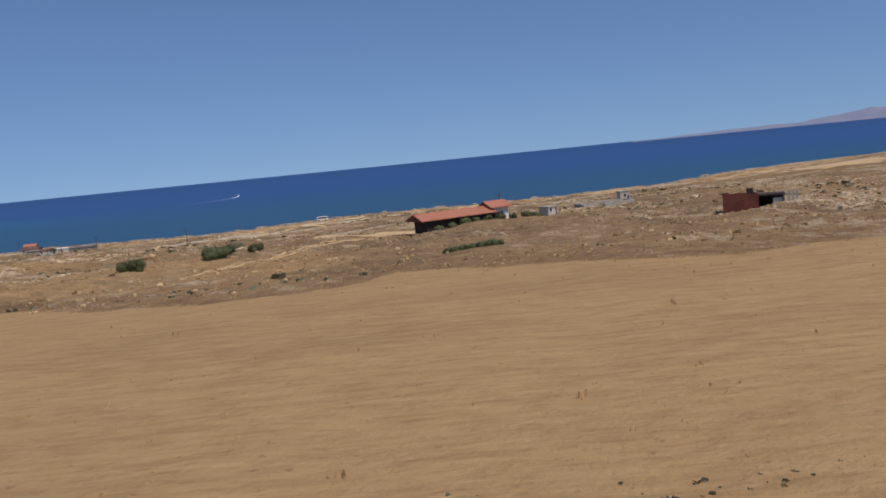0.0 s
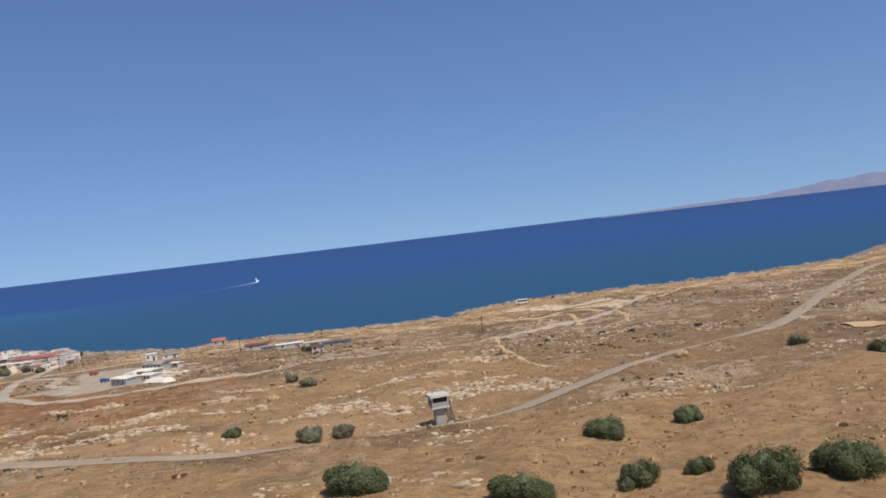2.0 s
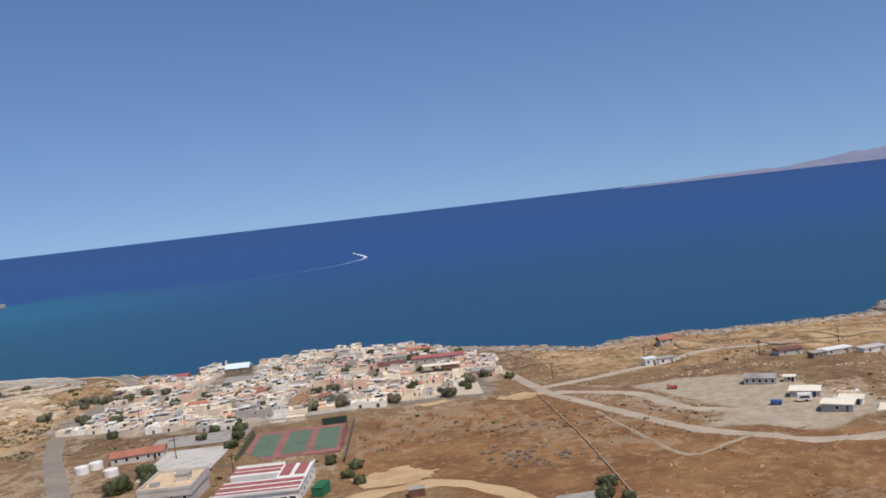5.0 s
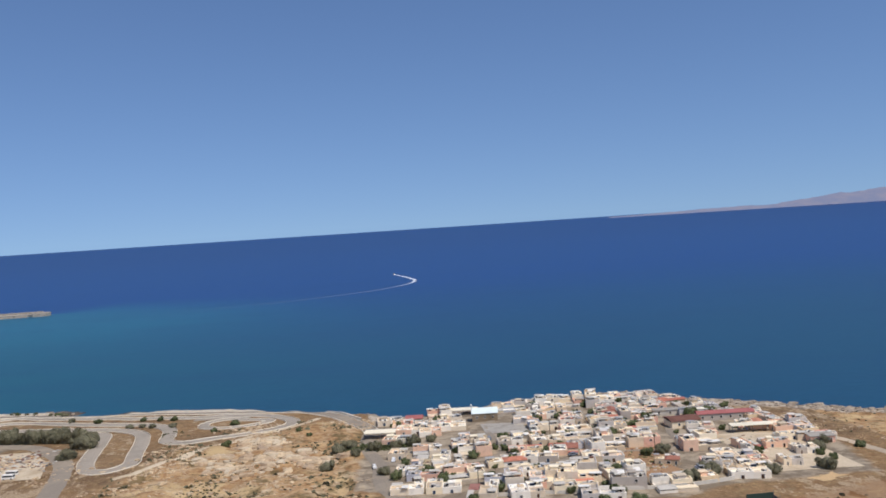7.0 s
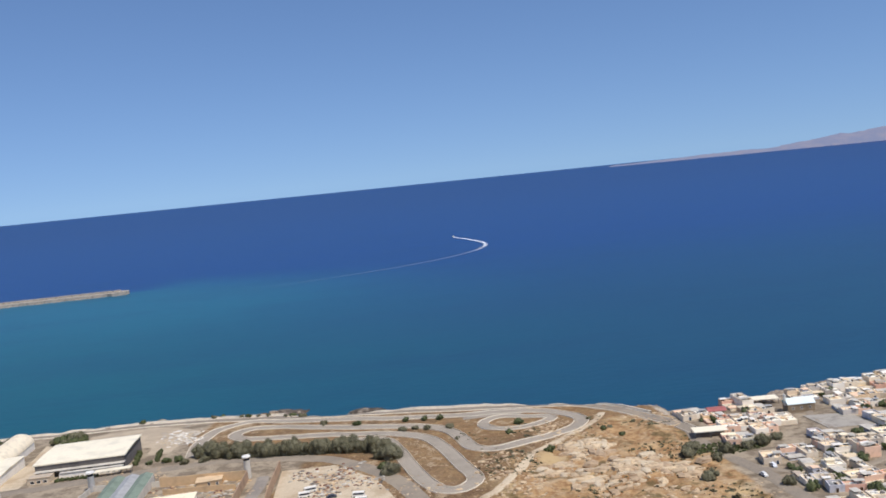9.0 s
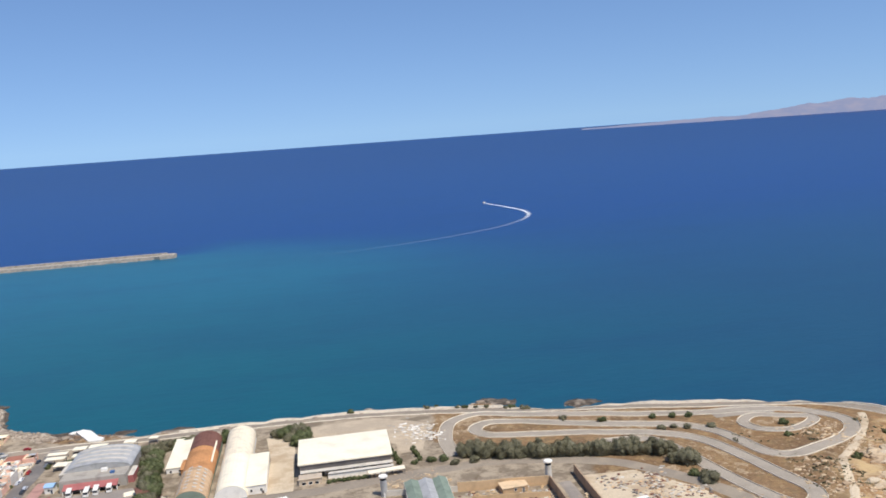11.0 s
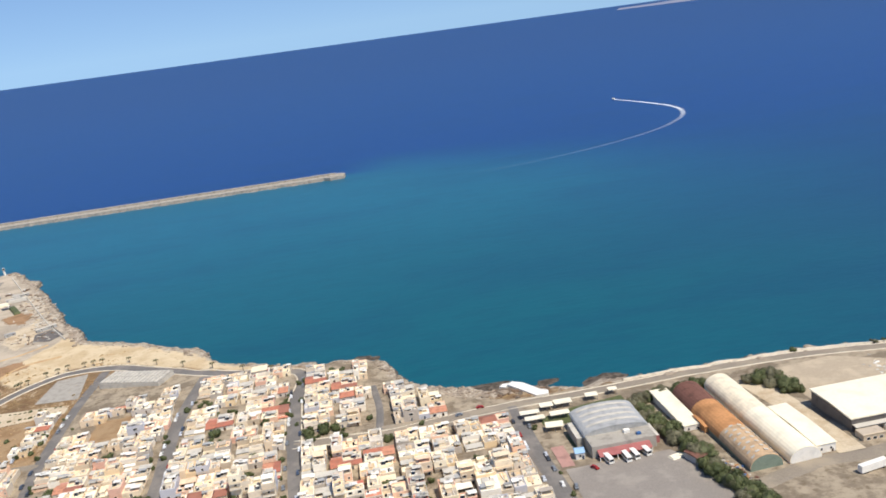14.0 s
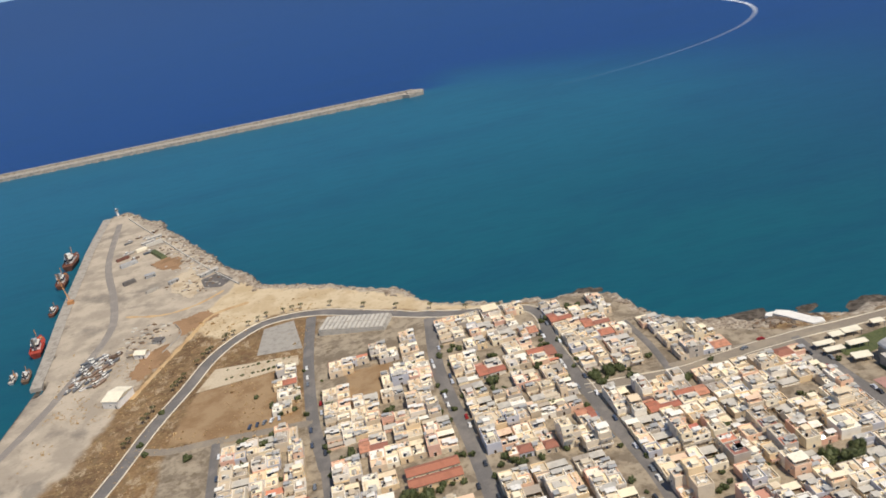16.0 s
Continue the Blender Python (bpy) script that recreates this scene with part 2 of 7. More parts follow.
def sea_material():
    n = Nodes("sea_water", 0.35, 0.0, 0.14)
    s = n.t.nodes.new("ShaderNodeSeparateXYZ")
    n.t.links.new(n.pos, s.inputs[0])
    x, y = s.outputs[0], s.outputs[1]
    wob = n.math("MULTIPLY", n.math("SUBTRACT", n.noise(0.006, 4, 0.6, None, (0.5, 1.5, 1)), 0.5), 220)
    # the milky bay lies west, behind the breakwater
    west = n.ramp(n.math("ADD", n.math("MULTIPLY", x, -1.0), wob), 200, 500)
    yy = n.math("ADD", y, n.math("MULTIPLY", wob, 0.35))
    east_c = n.mix(n.ramp(yy, 330, 900), lin(28, 74, 99), lin(18, 62, 120))
    west_c = n.mix(n.ramp(yy, 380, 700), lin(22, 87, 99), lin(32, 99, 121))
    far_x = n.ramp(x, -530, -470)
    yb = n.math("ADD", yy, n.math("MULTIPLY", n.math("MAXIMUM", n.math("ADD", x, 480), 0.0), 0.4))
    past = n.math("ADD", n.math("MULTIPLY", n.ramp(y, 752, 775), n.math("SUBTRACT", 1.0, far_x)), n.math("MULTIPLY", n.ramp(yb, 700, 860), far_x))
    west_c = n.mix(past, west_c, lin(18, 62, 120))
    c = n.mix(west, east_c, west_c)
    c = n.mix(n.ramp(yy, 900, 2600), c, lin(17, 56, 112))
    shade = n.noise(0.02, 5, 0.6, None, (0.4, 1.4, 1))
    c = n.mix(n.math("MULTIPLY", n.ramp(shade, 0.45, 0.7), 0.22), c, lin(18, 54, 90))
    c = n.mix(n.math("MULTIPLY", n.ramp(n.noise(0.12, 6, 0.7, None, (0.5, 1.6, 1)), 0.42, 0.62), 0.18), c, lin(20, 54, 80))
    wave = n.math("ADD", n.noise(0.35, 5, 0.6, None, (0.6, 1.3, 1)), n.math("MULTIPLY", n.noise(1.6, 4), 0.4))
    n.bump(wave, 0.3, 0.25)
    return n.colour(c)


def foam_material():
    n = Nodes("foam", 0.6)
    a = n.math("MULTIPLY", n.attr("strength"), n.ramp(n.noise(0.25, 4, 0.7), 0.25, 0.6), True)
    n.put(n.p.inputs["Alpha"], a)
    return n.colour(lin(236, 240, 244))


def leaf_material(name, a, b, c):
    n = Nodes(name, 0.6, 0.0, 0.3)
    isl = n.t.nodes.new("ShaderNodeNewGeometry").outputs["Random Per Island"]
    k = n.mix(isl, lin(*a), lin(*b))
    k = n.mix(n.math("MULTIPLY", n.ramp(n.noise(1.2, 3), 0.45, 0.65), 0.6), k, lin(*c))
    return n.colour(k)


def asphalt_material(name, rgb, patch):
    n = Nodes(name, 0.9, 0.0, 0.2)
    c = lin(*rgb)
    out = n.mix(n.ramp(n.noise(4.0, 5), 0.35, 0.7), scaled(c, 0.88), scaled(c, 1.1))
    out = n.mix(n.math("MULTIPLY", n.ramp(n.noise(0.15, 5, 0.65), 0.45, 0.65), 0.7), out, lin(*patch))
    return n.colour(out)


def tile_roof_material():
    n = Nodes("terracotta", 0.8)
    base = n.pick(n.random(), [lin(*k) for k in ((196, 128, 100), (178, 112, 90), (206, 144, 112), (164, 110, 90), (190, 120, 94))])
    w = n.t.nodes.new("ShaderNodeTexWave")
    w.inputs["Scale"].default_value, w.inputs["Distortion"].default_value = 3.2, 0.6
    n.t.links.new(n.obj, w.inputs["Vector"])
    out = n.mix(n.math("MULTIPLY", n.ramp(n.noise(0.9, 5), 0.42, 0.7), 0.55), base, lin(148, 104, 82))
    n.bump(w.outputs["Fac"], 0.4, 0.05)
    return n.colour(out)


GROUND, SEA, FOAM = ground_material(), sea_material(), foam_material()
WALLS = varied("plaster", ((252, 238, 208), (244, 226, 194), (246, 234, 212), (252, 242, 222), (236, 212, 178), (230, 214, 188), (248, 230, 194), (222, 204, 176), (248, 238, 218), (240, 200, 168), (212, 202, 188), (208, 188, 158), (240, 212, 168), (202, 200, 202), (232, 186, 160), (190, 178, 162)), 0.85, 0.22)
ROOFS = varied("roof_screed", ((252, 236, 200), (246, 226, 188), (254, 242, 214), (230, 210, 176), (248, 228, 190), (250, 234, 200), (214, 198, 170), (254, 246, 226), (242, 216, 178), (206, 188, 160), (190, 174, 152), (240, 206, 172), (218, 208, 194), (176, 164, 148)), 0.9, 0.26)
ROOFRED = varied("painted_roof", ((214, 142, 112), (198, 124, 104), (206, 152, 130), (164, 116, 102)), 0.85, 0.35)
TILES = tile_roof_material()
GLASS = plain("dark_glass", (38, 44, 52), 0.12, 0.0, 0.2, 3, 0, 0.5)
DOORS = varied("door_paint", ((92, 66, 46), (60, 74, 92), (110, 108, 104), (70, 52, 40)), 0.6, 0.2)
CONCRETE = plain("concrete", (172, 164, 150), 0.9, 0.0, 0.3, 5)
PALECON = plain("pale_concrete", (206, 198, 182), 0.9, 0.0, 0.25, 4)
DARKCON = plain("dark_concrete", (112, 106, 100), 0.9, 0.0, 0.3, 4)
WHITE = plain("white_paint", (240, 234, 220), 0.7, 0.0, 0.14, 3)
WHITEMETAL = plain("white_sheet", (248, 236, 206), 0.6, 0.0, 0.16, 1.2, 0.05, 0.3, 0.25)
STEEL = plain("steel", (120, 122, 126), 0.45, 0.6, 0.3, 4)
GREYMETAL = plain("grey_sheet", (182, 180, 174), 0.5, 0.1, 0.25, 1.5)
RUSTY = plain("rusted_sheet", (200, 144, 94), 0.85, 0.0, 0.4, 1.5, 0.2, 0.2, 0.12)
BROWNSHEET = plain("brown_sheet", (122, 84, 70), 0.8, 0.0, 0.35, 1.4)
REDROOF = plain("red_roof", (178, 116, 90), 0.8, 0.0, 0.2, 3)
BRICKRED = plain("brick_red", (112, 62, 50), 0.85, 0.0, 0.35, 3)
DARKWOOD = plain("dark_timber", (66, 54, 46), 0.8, 0.0, 0.3, 4)
GREENCOURT = plain("court_green", (104, 122, 98), 0.85, 0.0, 0.2, 2)
REDCOURT = plain("court_red", (160, 110, 98), 0.85, 0.0, 0.25, 2)
ROAD = asphalt_material("old_asphalt", (146, 134, 117), (164, 150, 128))
ROADDARK = asphalt_material("asphalt", (118, 113, 107), (142, 134, 124))
DIRT = asphalt_material("dirt_track", (204, 172, 126), (180, 142, 98))
PALEDUST = asphalt_material("pale_dust", (206, 188, 158), (172, 148, 116))
KARTROAD = asphalt_material("kart_asphalt", (168, 156, 138), (150, 140, 124))
LOTASPH = asphalt_material("yard_asphalt", (146, 137, 126), (164, 154, 140))
SCRUBROAD = asphalt_material("dusty_asphalt", (166, 148, 122), (182, 158, 124))
KERB = plain("kerb_white", (232, 220, 196), 0.8, 0.0, 0.25, 3)
SEAROCK = plain("shore_rock", (128, 104, 82), 0.95, 0.0, 0.4, 2)
BREAK = plain("breakwater_stone", (176, 166, 150), 0.9, 0.0, 0.35, 0.8)
ROCK = leaf_material("limestone", (214, 190, 152), (178, 152, 120), (152, 130, 102))
GRIT = asphalt_material("brown_grit", (164, 130, 96), (132, 104, 74))
BOULDER = leaf_material("shore_boulders", (176, 160, 138), (146, 130, 110), (122, 108, 92))
DARKROCK = leaf_material("dark_stone", (120, 104, 86), (92, 80, 68), (142, 126, 104))
GRAVEL = asphalt_material("gravel", (180, 163, 138), (198, 180, 152))
DRYWALL = plain("field_stone", (150, 132, 106), 0.95, 0.0, 0.35, 3)
GREYGREEN = plain("faded_green_sheet", (132, 144, 126), 0.7, 0.0, 0.25, 1.5)
WALLBROWN = plain("brown_render", (178, 148, 118), 0.9, 0.0, 0.3, 2)
PINKPAVE = plain("pink_paving", (184, 142, 128), 0.9, 0.0, 0.25, 3)
PALEBLUE = plain("pale_blue_sheet", (158, 190, 216), 0.6, 0.0, 0.15)
TAN = plain("tan_render", (208, 176, 134), 0.9, 0.0, 0.25, 2)
LEAF = leaf_material("shrub_leaves", (82, 90, 52), (104, 106, 66), (64, 74, 44))
LEAFGREY = leaf_material("tamarisk_leaves", (104, 100, 74), (124, 118, 90), (86, 86, 62))
LEAFDRY = leaf_material("dry_scrub", (186, 156, 112), (208, 178, 132), (162, 138, 98))
PALMLEAF = leaf_material("palm_leaves", (74, 80, 48), (98, 96, 60), (60, 62, 42))
STRAW = leaf_material("dry_grass", (206, 172, 122), (182, 148, 102), (162, 134, 92))
BARK = plain("bark", (92, 74, 58), 0.9)
CARS = varied("car_paint", ((232, 232, 230), (190, 192, 196), (60, 64, 70), (150, 40, 36), (74, 84, 100), (225, 222, 214), (120, 124, 128)), 0.3, 0.08, 2, 0.5)
RUBBER = plain("tyre_rubber", (34, 33, 32), 0.9)
HULLS = varied("hull_paint", ((226, 222, 214), (124, 124, 124), (150, 126, 106), (196, 188, 176), (118, 96, 78), (100, 106, 112)), 0.6, 0.25)
HULLRED = plain("red_hull", (176, 74, 58), 0.6, 0.0, 0.3)
HULLRUST = plain("rusty_hull", (126, 82, 64), 0.8, 0.0, 0.4)
BLUE = plain("blue_sheet", (74, 112, 160), 0.6)
GREENBOX = plain("green_sheet", (52, 112, 74), 0.6)
TURQ = plain("pale_turquoise_roof", (226, 236, 228), 0.6, 0.0, 0.1)
PINKROOF = plain("pink_red_roof", (170, 104, 98), 0.75, 0.0, 0.2)


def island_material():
    n = Nodes("distant_haze_glow", 1.0, 0.0, 0.0)
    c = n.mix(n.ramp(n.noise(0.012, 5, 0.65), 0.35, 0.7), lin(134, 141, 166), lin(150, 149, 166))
    # aerial haze put in as a flat mauve glow; the rock hardly takes sunlight
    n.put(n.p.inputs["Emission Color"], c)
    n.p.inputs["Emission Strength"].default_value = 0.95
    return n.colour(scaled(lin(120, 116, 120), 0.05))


HAZE = island_material()

# ---- mesh helpers ----
class Mesh:
    """Collects boxes, prisms, tubes and loose faces, each with a material, for one mesh."""
    def __init__(self):
        self.v, self.f, self.k, self.mats = [], [], [], []

    def slot(self, mat):
        if mat not in self.mats:
            self.mats.append(mat)
        return self.mats.index(mat)

    def face_set(self, verts, faces, mat):
        o, s = len(self.v), self.slot(mat)
        self.v += [tuple(p) for p in verts]
        self.f += [tuple(i + o for i in q) for q in faces]
        self.k += [s] * len(faces)
        return self

    def box(self, x0, y0, z0, x1, y1, z1, mat, top=None, taper=0.0):
        t = taper
        v = [(x0, y0, z0), (x1, y0, z0), (x1, y1, z0), (x0, y1, z0), (x0 + t, y0 + t, z1), (x1 - t, y0 + t, z1), (x1 - t, y1 - t, z1), (x0 + t, y1 - t, z1)]
        self.face_set(v, [(0, 3, 2, 1), (0, 1, 5, 4), (1, 2, 6, 5), (2, 3, 7, 6), (3, 0, 4, 7)], mat)
        return self.face_set(v[4:], [(0, 1, 2, 3)], top or mat)

    def prism(self, outline, z0, z1, mat, top=None):
        n = len(outline)
        v = [(x, y, z0) for x, y in outline] + [(x, y, z1) for x, y in outline]
        self.face_set(v, [(i, (i + 1) % n, n + (i + 1) % n, n + i) for i in range(n)] + [tuple(range(n))[::-1]], mat)
        return self.face_set(v[n:], [tuple(range(n))], top or mat)

    def tube(self, a, b, r0, r1, mat, n=8):
        a, b = Vector(a), Vector(b)
        w = (b - a).normalized()
        u = w.orthogonal().normalized()
        s = w.cross(u)
        ring = [(math.cos(2 * math.pi * i / n), math.sin(2 * math.pi * i / n)) for i in range(n)]
        v = [a + (u * c + s * d) * r0 for c, d in ring] + [b + (u * c + s * d) * r1 for c, d in ring]
        return self.face_set(v, [(i, (i + 1) % n, n + (i + 1) % n, n + i) for i in range(n)] + [tuple(range(n))[::-1], tuple(range(n, 2 * n))], mat)

    def gable(self, x0, y0, z0, x1, y1, rise, mat, over=0.2, thick=0.1, hip=0.0):
        """A pitched roof, ridge along x, with eaves thickness."""
        x0, x1, y0, y1 = x0 - over, x1 + over, y0 - over, y1 + over
        ym, z1 = (y0 + y1) / 2, z0 + rise
        v = []
        for dz in (0, thick):
            v += [(x0, y0, z0 + dz), (x1, y0, z0 + dz), (x1, y1, z0 + dz), (x0, y1, z0 + dz), (x0 + hip, ym, z1 + dz), (x1 - hip, ym, z1 + dz)]
        q = [(6, 7, 11, 10), (8, 9, 10, 11), (9, 6, 10), (7, 8, 11), (0, 4, 5, 1), (2, 5, 4, 3), (3, 4, 0), (1, 5, 2)]
        q += [(0, 1, 7, 6), (1, 2, 8, 7), (2, 3, 9, 8), (3, 0, 6, 9)]
        return self.face_set(v, q, mat)

    def vault(self, x0, y0, z0, x1, y1, rise, mat, n=12, thick=0.12):
        """A barrel roof with its axis along y."""
        xm, r = (x0 + x1) / 2, (x1 - x0) / 2
        v = []
        for y in (y0, y1):
            for s in (0, thick):
                v += [(xm - (r + s) * math.cos(math.pi * i / n), y, z0 + (rise + s) * math.sin(math.pi * i / n)) for i in range(n + 1)]
        m = n + 1
        q = []
        for i in range(n):
            q += [(m + i, m + i + 1, 3 * m + i + 1, 3 * m + i), (i, 2 * m + i, 2 * m + i + 1, i + 1), (i, i + 1, m + i + 1, m + i), (2 * m + i, 3 * m + i, 3 * m + i + 1, 2 * m + i + 1)]
        return self.face_set(v, q, mat)

    def data(self, name):
        me = bpy.data.meshes.new(name)
        me.from_pydata(self.v, [], self.f)
        for m in self.mats:
            me.materials.append(m)
        me.polygons.foreach_set("material_index", self.k)
        me.update()
        return me


def part(name, mesh, parent, label="", m=None):
    ob = new(name, mesh.data(name) if isinstance(mesh, Mesh) else mesh)
    ob.parent = parent
    if m is not None:
        ob.matrix_basis = m
    if label:
        ob["label"] = label
    return ob


def thing(name, label, category, x=0.0, y=0.0, z=0.0, rz=0.0, group="", kind="", mesh=None):
    ob = new(name, mesh.data(name) if isinstance(mesh, Mesh) else mesh)
    ob.matrix_basis = pose(x, y, z, 0, 0, rz)
    return tagged(ob, label, category, group, kind)


# ---- the lie of the land ----
COAST = np.array(((1500, 800), (600, 520), (207, 394), (126, 355), (70, 297), (15, 287), (-39, 293), (-57, 282), (-63, 268), (-94, 269), (-127, 274), (-142, 269),
                  (-155, 281), (-176, 294), (-189, 311), (-211, 309), (-231, 305), (-256, 300), (-260, 311), (-283, 325), (-317, 335), (-352, 343), (-362, 355),
                  (-372, 352), (-399, 357), (-431, 360), (-463, 361), (-477, 367), (-487, 365), (-504, 375), (-510, 386), (-513, 400), (-528, 405), (-545, 409),
                  (-562, 419), (-577, 437), (-598, 456), (-624, 472), (-643, 510), (-662, 551), (-690, 605), (-699, 613), (-709, 608), (-708, 558), (-703.5, 484),
                  (-700.5, 450), (-699, 428), (-704, 390), (-900, 340), (-3000, 300)), float)


def inside_by(poly, X, Y):
    """Signed distance to a closed outline, positive inside."""
    poly = np.asarray(poly, float)
    best, odd = np.full(X.shape, 1e9), np.zeros(X.shape, bool)
    for (ax, ay), (bx, by) in zip(poly, np.roll(poly, -1, 0)):
        dx, dy = bx - ax, by - ay
        t = np.clip(((X - ax) * dx + (Y - ay) * dy) / (dx * dx + dy * dy), 0, 1)
        best = np.minimum(best, np.hypot(X - ax - t * dx, Y - ay - t * dy))
        if ay != by:
            odd ^= ((ay > Y) != (by > Y)) & (X < dx * (Y - ay) / dy + ax)
    return np.where(odd, best, -best)


AX = np.concatenate(([-3000, -2200, -1600, -1250, -1000, -880, -800], np.arange(-740, 150, 2.0), [160, 175, 200, 240, 300, 380, 480, 620, 800, 1100, 1500]))
AY = np.concatenate(([-3000, -1800, -900, -400, -200, -100, -40], np.arange(-8, 630, 2.0), [640, 680, 760, 860]))
XX, YY = np.meshgrid(AX, AY)
LAND = np.vstack([COAST, [(-3000, -3000), (1500, -3000)]])
DIST = inside_by(LAND, XX, YY)


def wobble(X, Y, scale, seed):
    """Smooth pseudo-random field between -1 and 1, from a few turned waves."""
    r = np.random.RandomState(seed)
    out = np.zeros(X.shape)
    for i in range(9):
        a, f = r.uniform(0, 2 * np.pi), scale * 2 ** r.uniform(-0.8, 1.6)
        out += np.sin((X * np.cos(a) + Y * np.sin(a)) * f + r.uniform(0, 6.28)) / 3.2
    return out


quay = 1 / (1 + np.exp((XX + 600) / 12.0))
RAG = DIST + (wobble(XX, YY, 0.22, 3) * 1.6 + wobble(XX, YY, 0.7, 4) * 0.7) * np.where((XX < -685) & (YY < 600) & (XX < -697 - (YY - 428) * 0.05), 0.0, 1.0)
inland = 2.2 + 0.043 * np.maximum(DIST, 0)
inland = np.where(inland < 9.5, inland, 9.5 + 2.3 * np.tanh((inland - 9.5) / 2.3)) * (1 - quay) + 1.2 * quay
LOWRIM = np.clip((XX + 486) / 10, 0, 1) * np.clip((-258 - XX) / 10, 0, 1)
edge = np.clip((RAG + 1.5) / (4.0 + 5.0 * LOWRIM), 0, 1)
ZZ = -2.5 + (inland + 2.5) * edge ** 0.7
rough = np.clip((DIST - 4) / 8, 0, 1) * (1 - quay)
ZZ += rough * (wobble(XX, YY, 0.09, 5) * 0.16 + wobble(XX, YY, 0.4, 6) * 0.06)
ZZ += np.exp(-((DIST - 6) / 6) ** 2) * wobble(XX, YY, 0.5, 8) * 0.4 * (1 - quay) * (1 - 0.85 * LOWRIM) * np.where(XX > -250, 0.45, 1.0)
# two low rock shelves off the shore
for cx, cy, rx, ry in ((-362, 352, 14, 9), (-338, 343, 12, 7), (-522, 405, 14, 7), (-455, 360, 16, 7), (-60, 268, 9, 4), (-496, 368, 12, 6), (-470, 365, 10, 3)):
    ZZ = np.maximum(ZZ, -2.5 + 3.1 * np.exp(-((XX - cx) / rx) ** 2 - ((YY - cy) / ry) ** 2) + wobble(XX, YY, 0.8, 9) * 0.25)


SCRUB = np.clip((YY - 58) / 8, 0, 1) * np.clip((DIST - 4) / 8, 0, 1) * np.clip((XX + 150) / 12, 0, 1) * np.clip((140 - XX) / 30, 0, 1)
GRAVELLY = np.exp(-((XX + 130) / 16) ** 2 - ((YY - 190) / 24) ** 2)
ROADLINE = np.array(((-150, 122), (-115, 104), (-99, 98.5), (-87, 95.5), (-72, 99), (-62, 105), (-48, 120), (-31, 132), (-15, 148), (23, 203), (56, 243)), float)
NEAR = np.full(XX.shape, 1e9)
for (ax, ay), (bx, by) in zip(ROADLINE, ROADLINE[1:]):
    k = np.clip(((XX - ax) * (bx - ax) + (YY - ay) * (by - ay)) / ((bx - ax) ** 2 + (by - ay) ** 2), 0, 1)
    NEAR = np.minimum(NEAR, np.hypot(XX - ax - k * (bx - ax), YY - ay - k * (by - ay)))
GRAVELLY = np.maximum(GRAVELLY, np.exp(-(NEAR / 4.5) ** 2))
LUMPS = wobble(XX, YY, 0.55, 7) * 0.26 + wobble(XX, YY, 0.22, 8) * 0.3
ZZ += SCRUB * (1 - GRAVELLY) * LUMPS
ZZ += np.clip((XX + 316) / 8, 0, 1) * np.clip((-262 - XX) / 6, 0, 1) * np.clip((YY - 180) / 20, 0, 1) * np.clip((292 - YY - 0.7 * np.maximum(-285 - XX, 0)) / 8, 0, 1) * wobble(XX, YY, 0.45, 12) * 0.55
ZZ = np.maximum(ZZ, -2.0 + 2.55 * np.exp(-(((XX + 492) / 19) ** 4 + ((YY - 364) / 10) ** 4)) + wobble(XX, YY, 0.9, 5) * 0.12)
ZZ += 0.7 * np.exp(-((XX + 138) / 30) ** 2 - ((YY - 186) / 26) ** 2)
BERM = np.full(XX.shape, 1e9)
for (ax, ay), (bx, by) in zip(ROADLINE + (1.6, -2.6), ROADLINE[1:] + (1.6, -2.6)):
    k = np.clip(((XX - ax) * (bx - ax) + (YY - ay) * (by - ay)) / ((bx - ax) ** 2 + (by - ay) ** 2), 0, 1)
    BERM = np.minimum(BERM, np.hypot(XX - ax - k * (bx - ax), YY - ay - k * (by - ay)))
ZZ += 0.6 * np.exp(-(BERM / 1.6) ** 2) * np.clip((XX + 92) / 10, 0, 1) * np.clip((-20 - XX) / 14, 0, 1)
ZZ -= 1.1 * np.exp(-((XX + 76) / 22) ** 2 - ((YY - 101) / 9) ** 2)


def H(x, y):
    """Height of the ground mesh at a place."""
    i = int(np.clip(np.searchsorted(AX, x) - 1, 0, len(AX) - 2))
    j = int(np.clip(np.searchsorted(AY, y) - 1, 0, len(AY) - 2))
    u, v = (x - AX[i]) / (AX[i + 1] - AX[i]), (y - AY[j]) / (AY[j + 1] - AY[j])
    return float((ZZ[j, i] * (1 - u) + ZZ[j, i + 1] * u) * (1 - v) + (ZZ[j + 1, i] * (1 - u) + ZZ[j + 1, i + 1] * u) * v)


def on_land(x, y):
    return float(inside_by(LAND, np.array([x], float), np.array([y], float))[0])


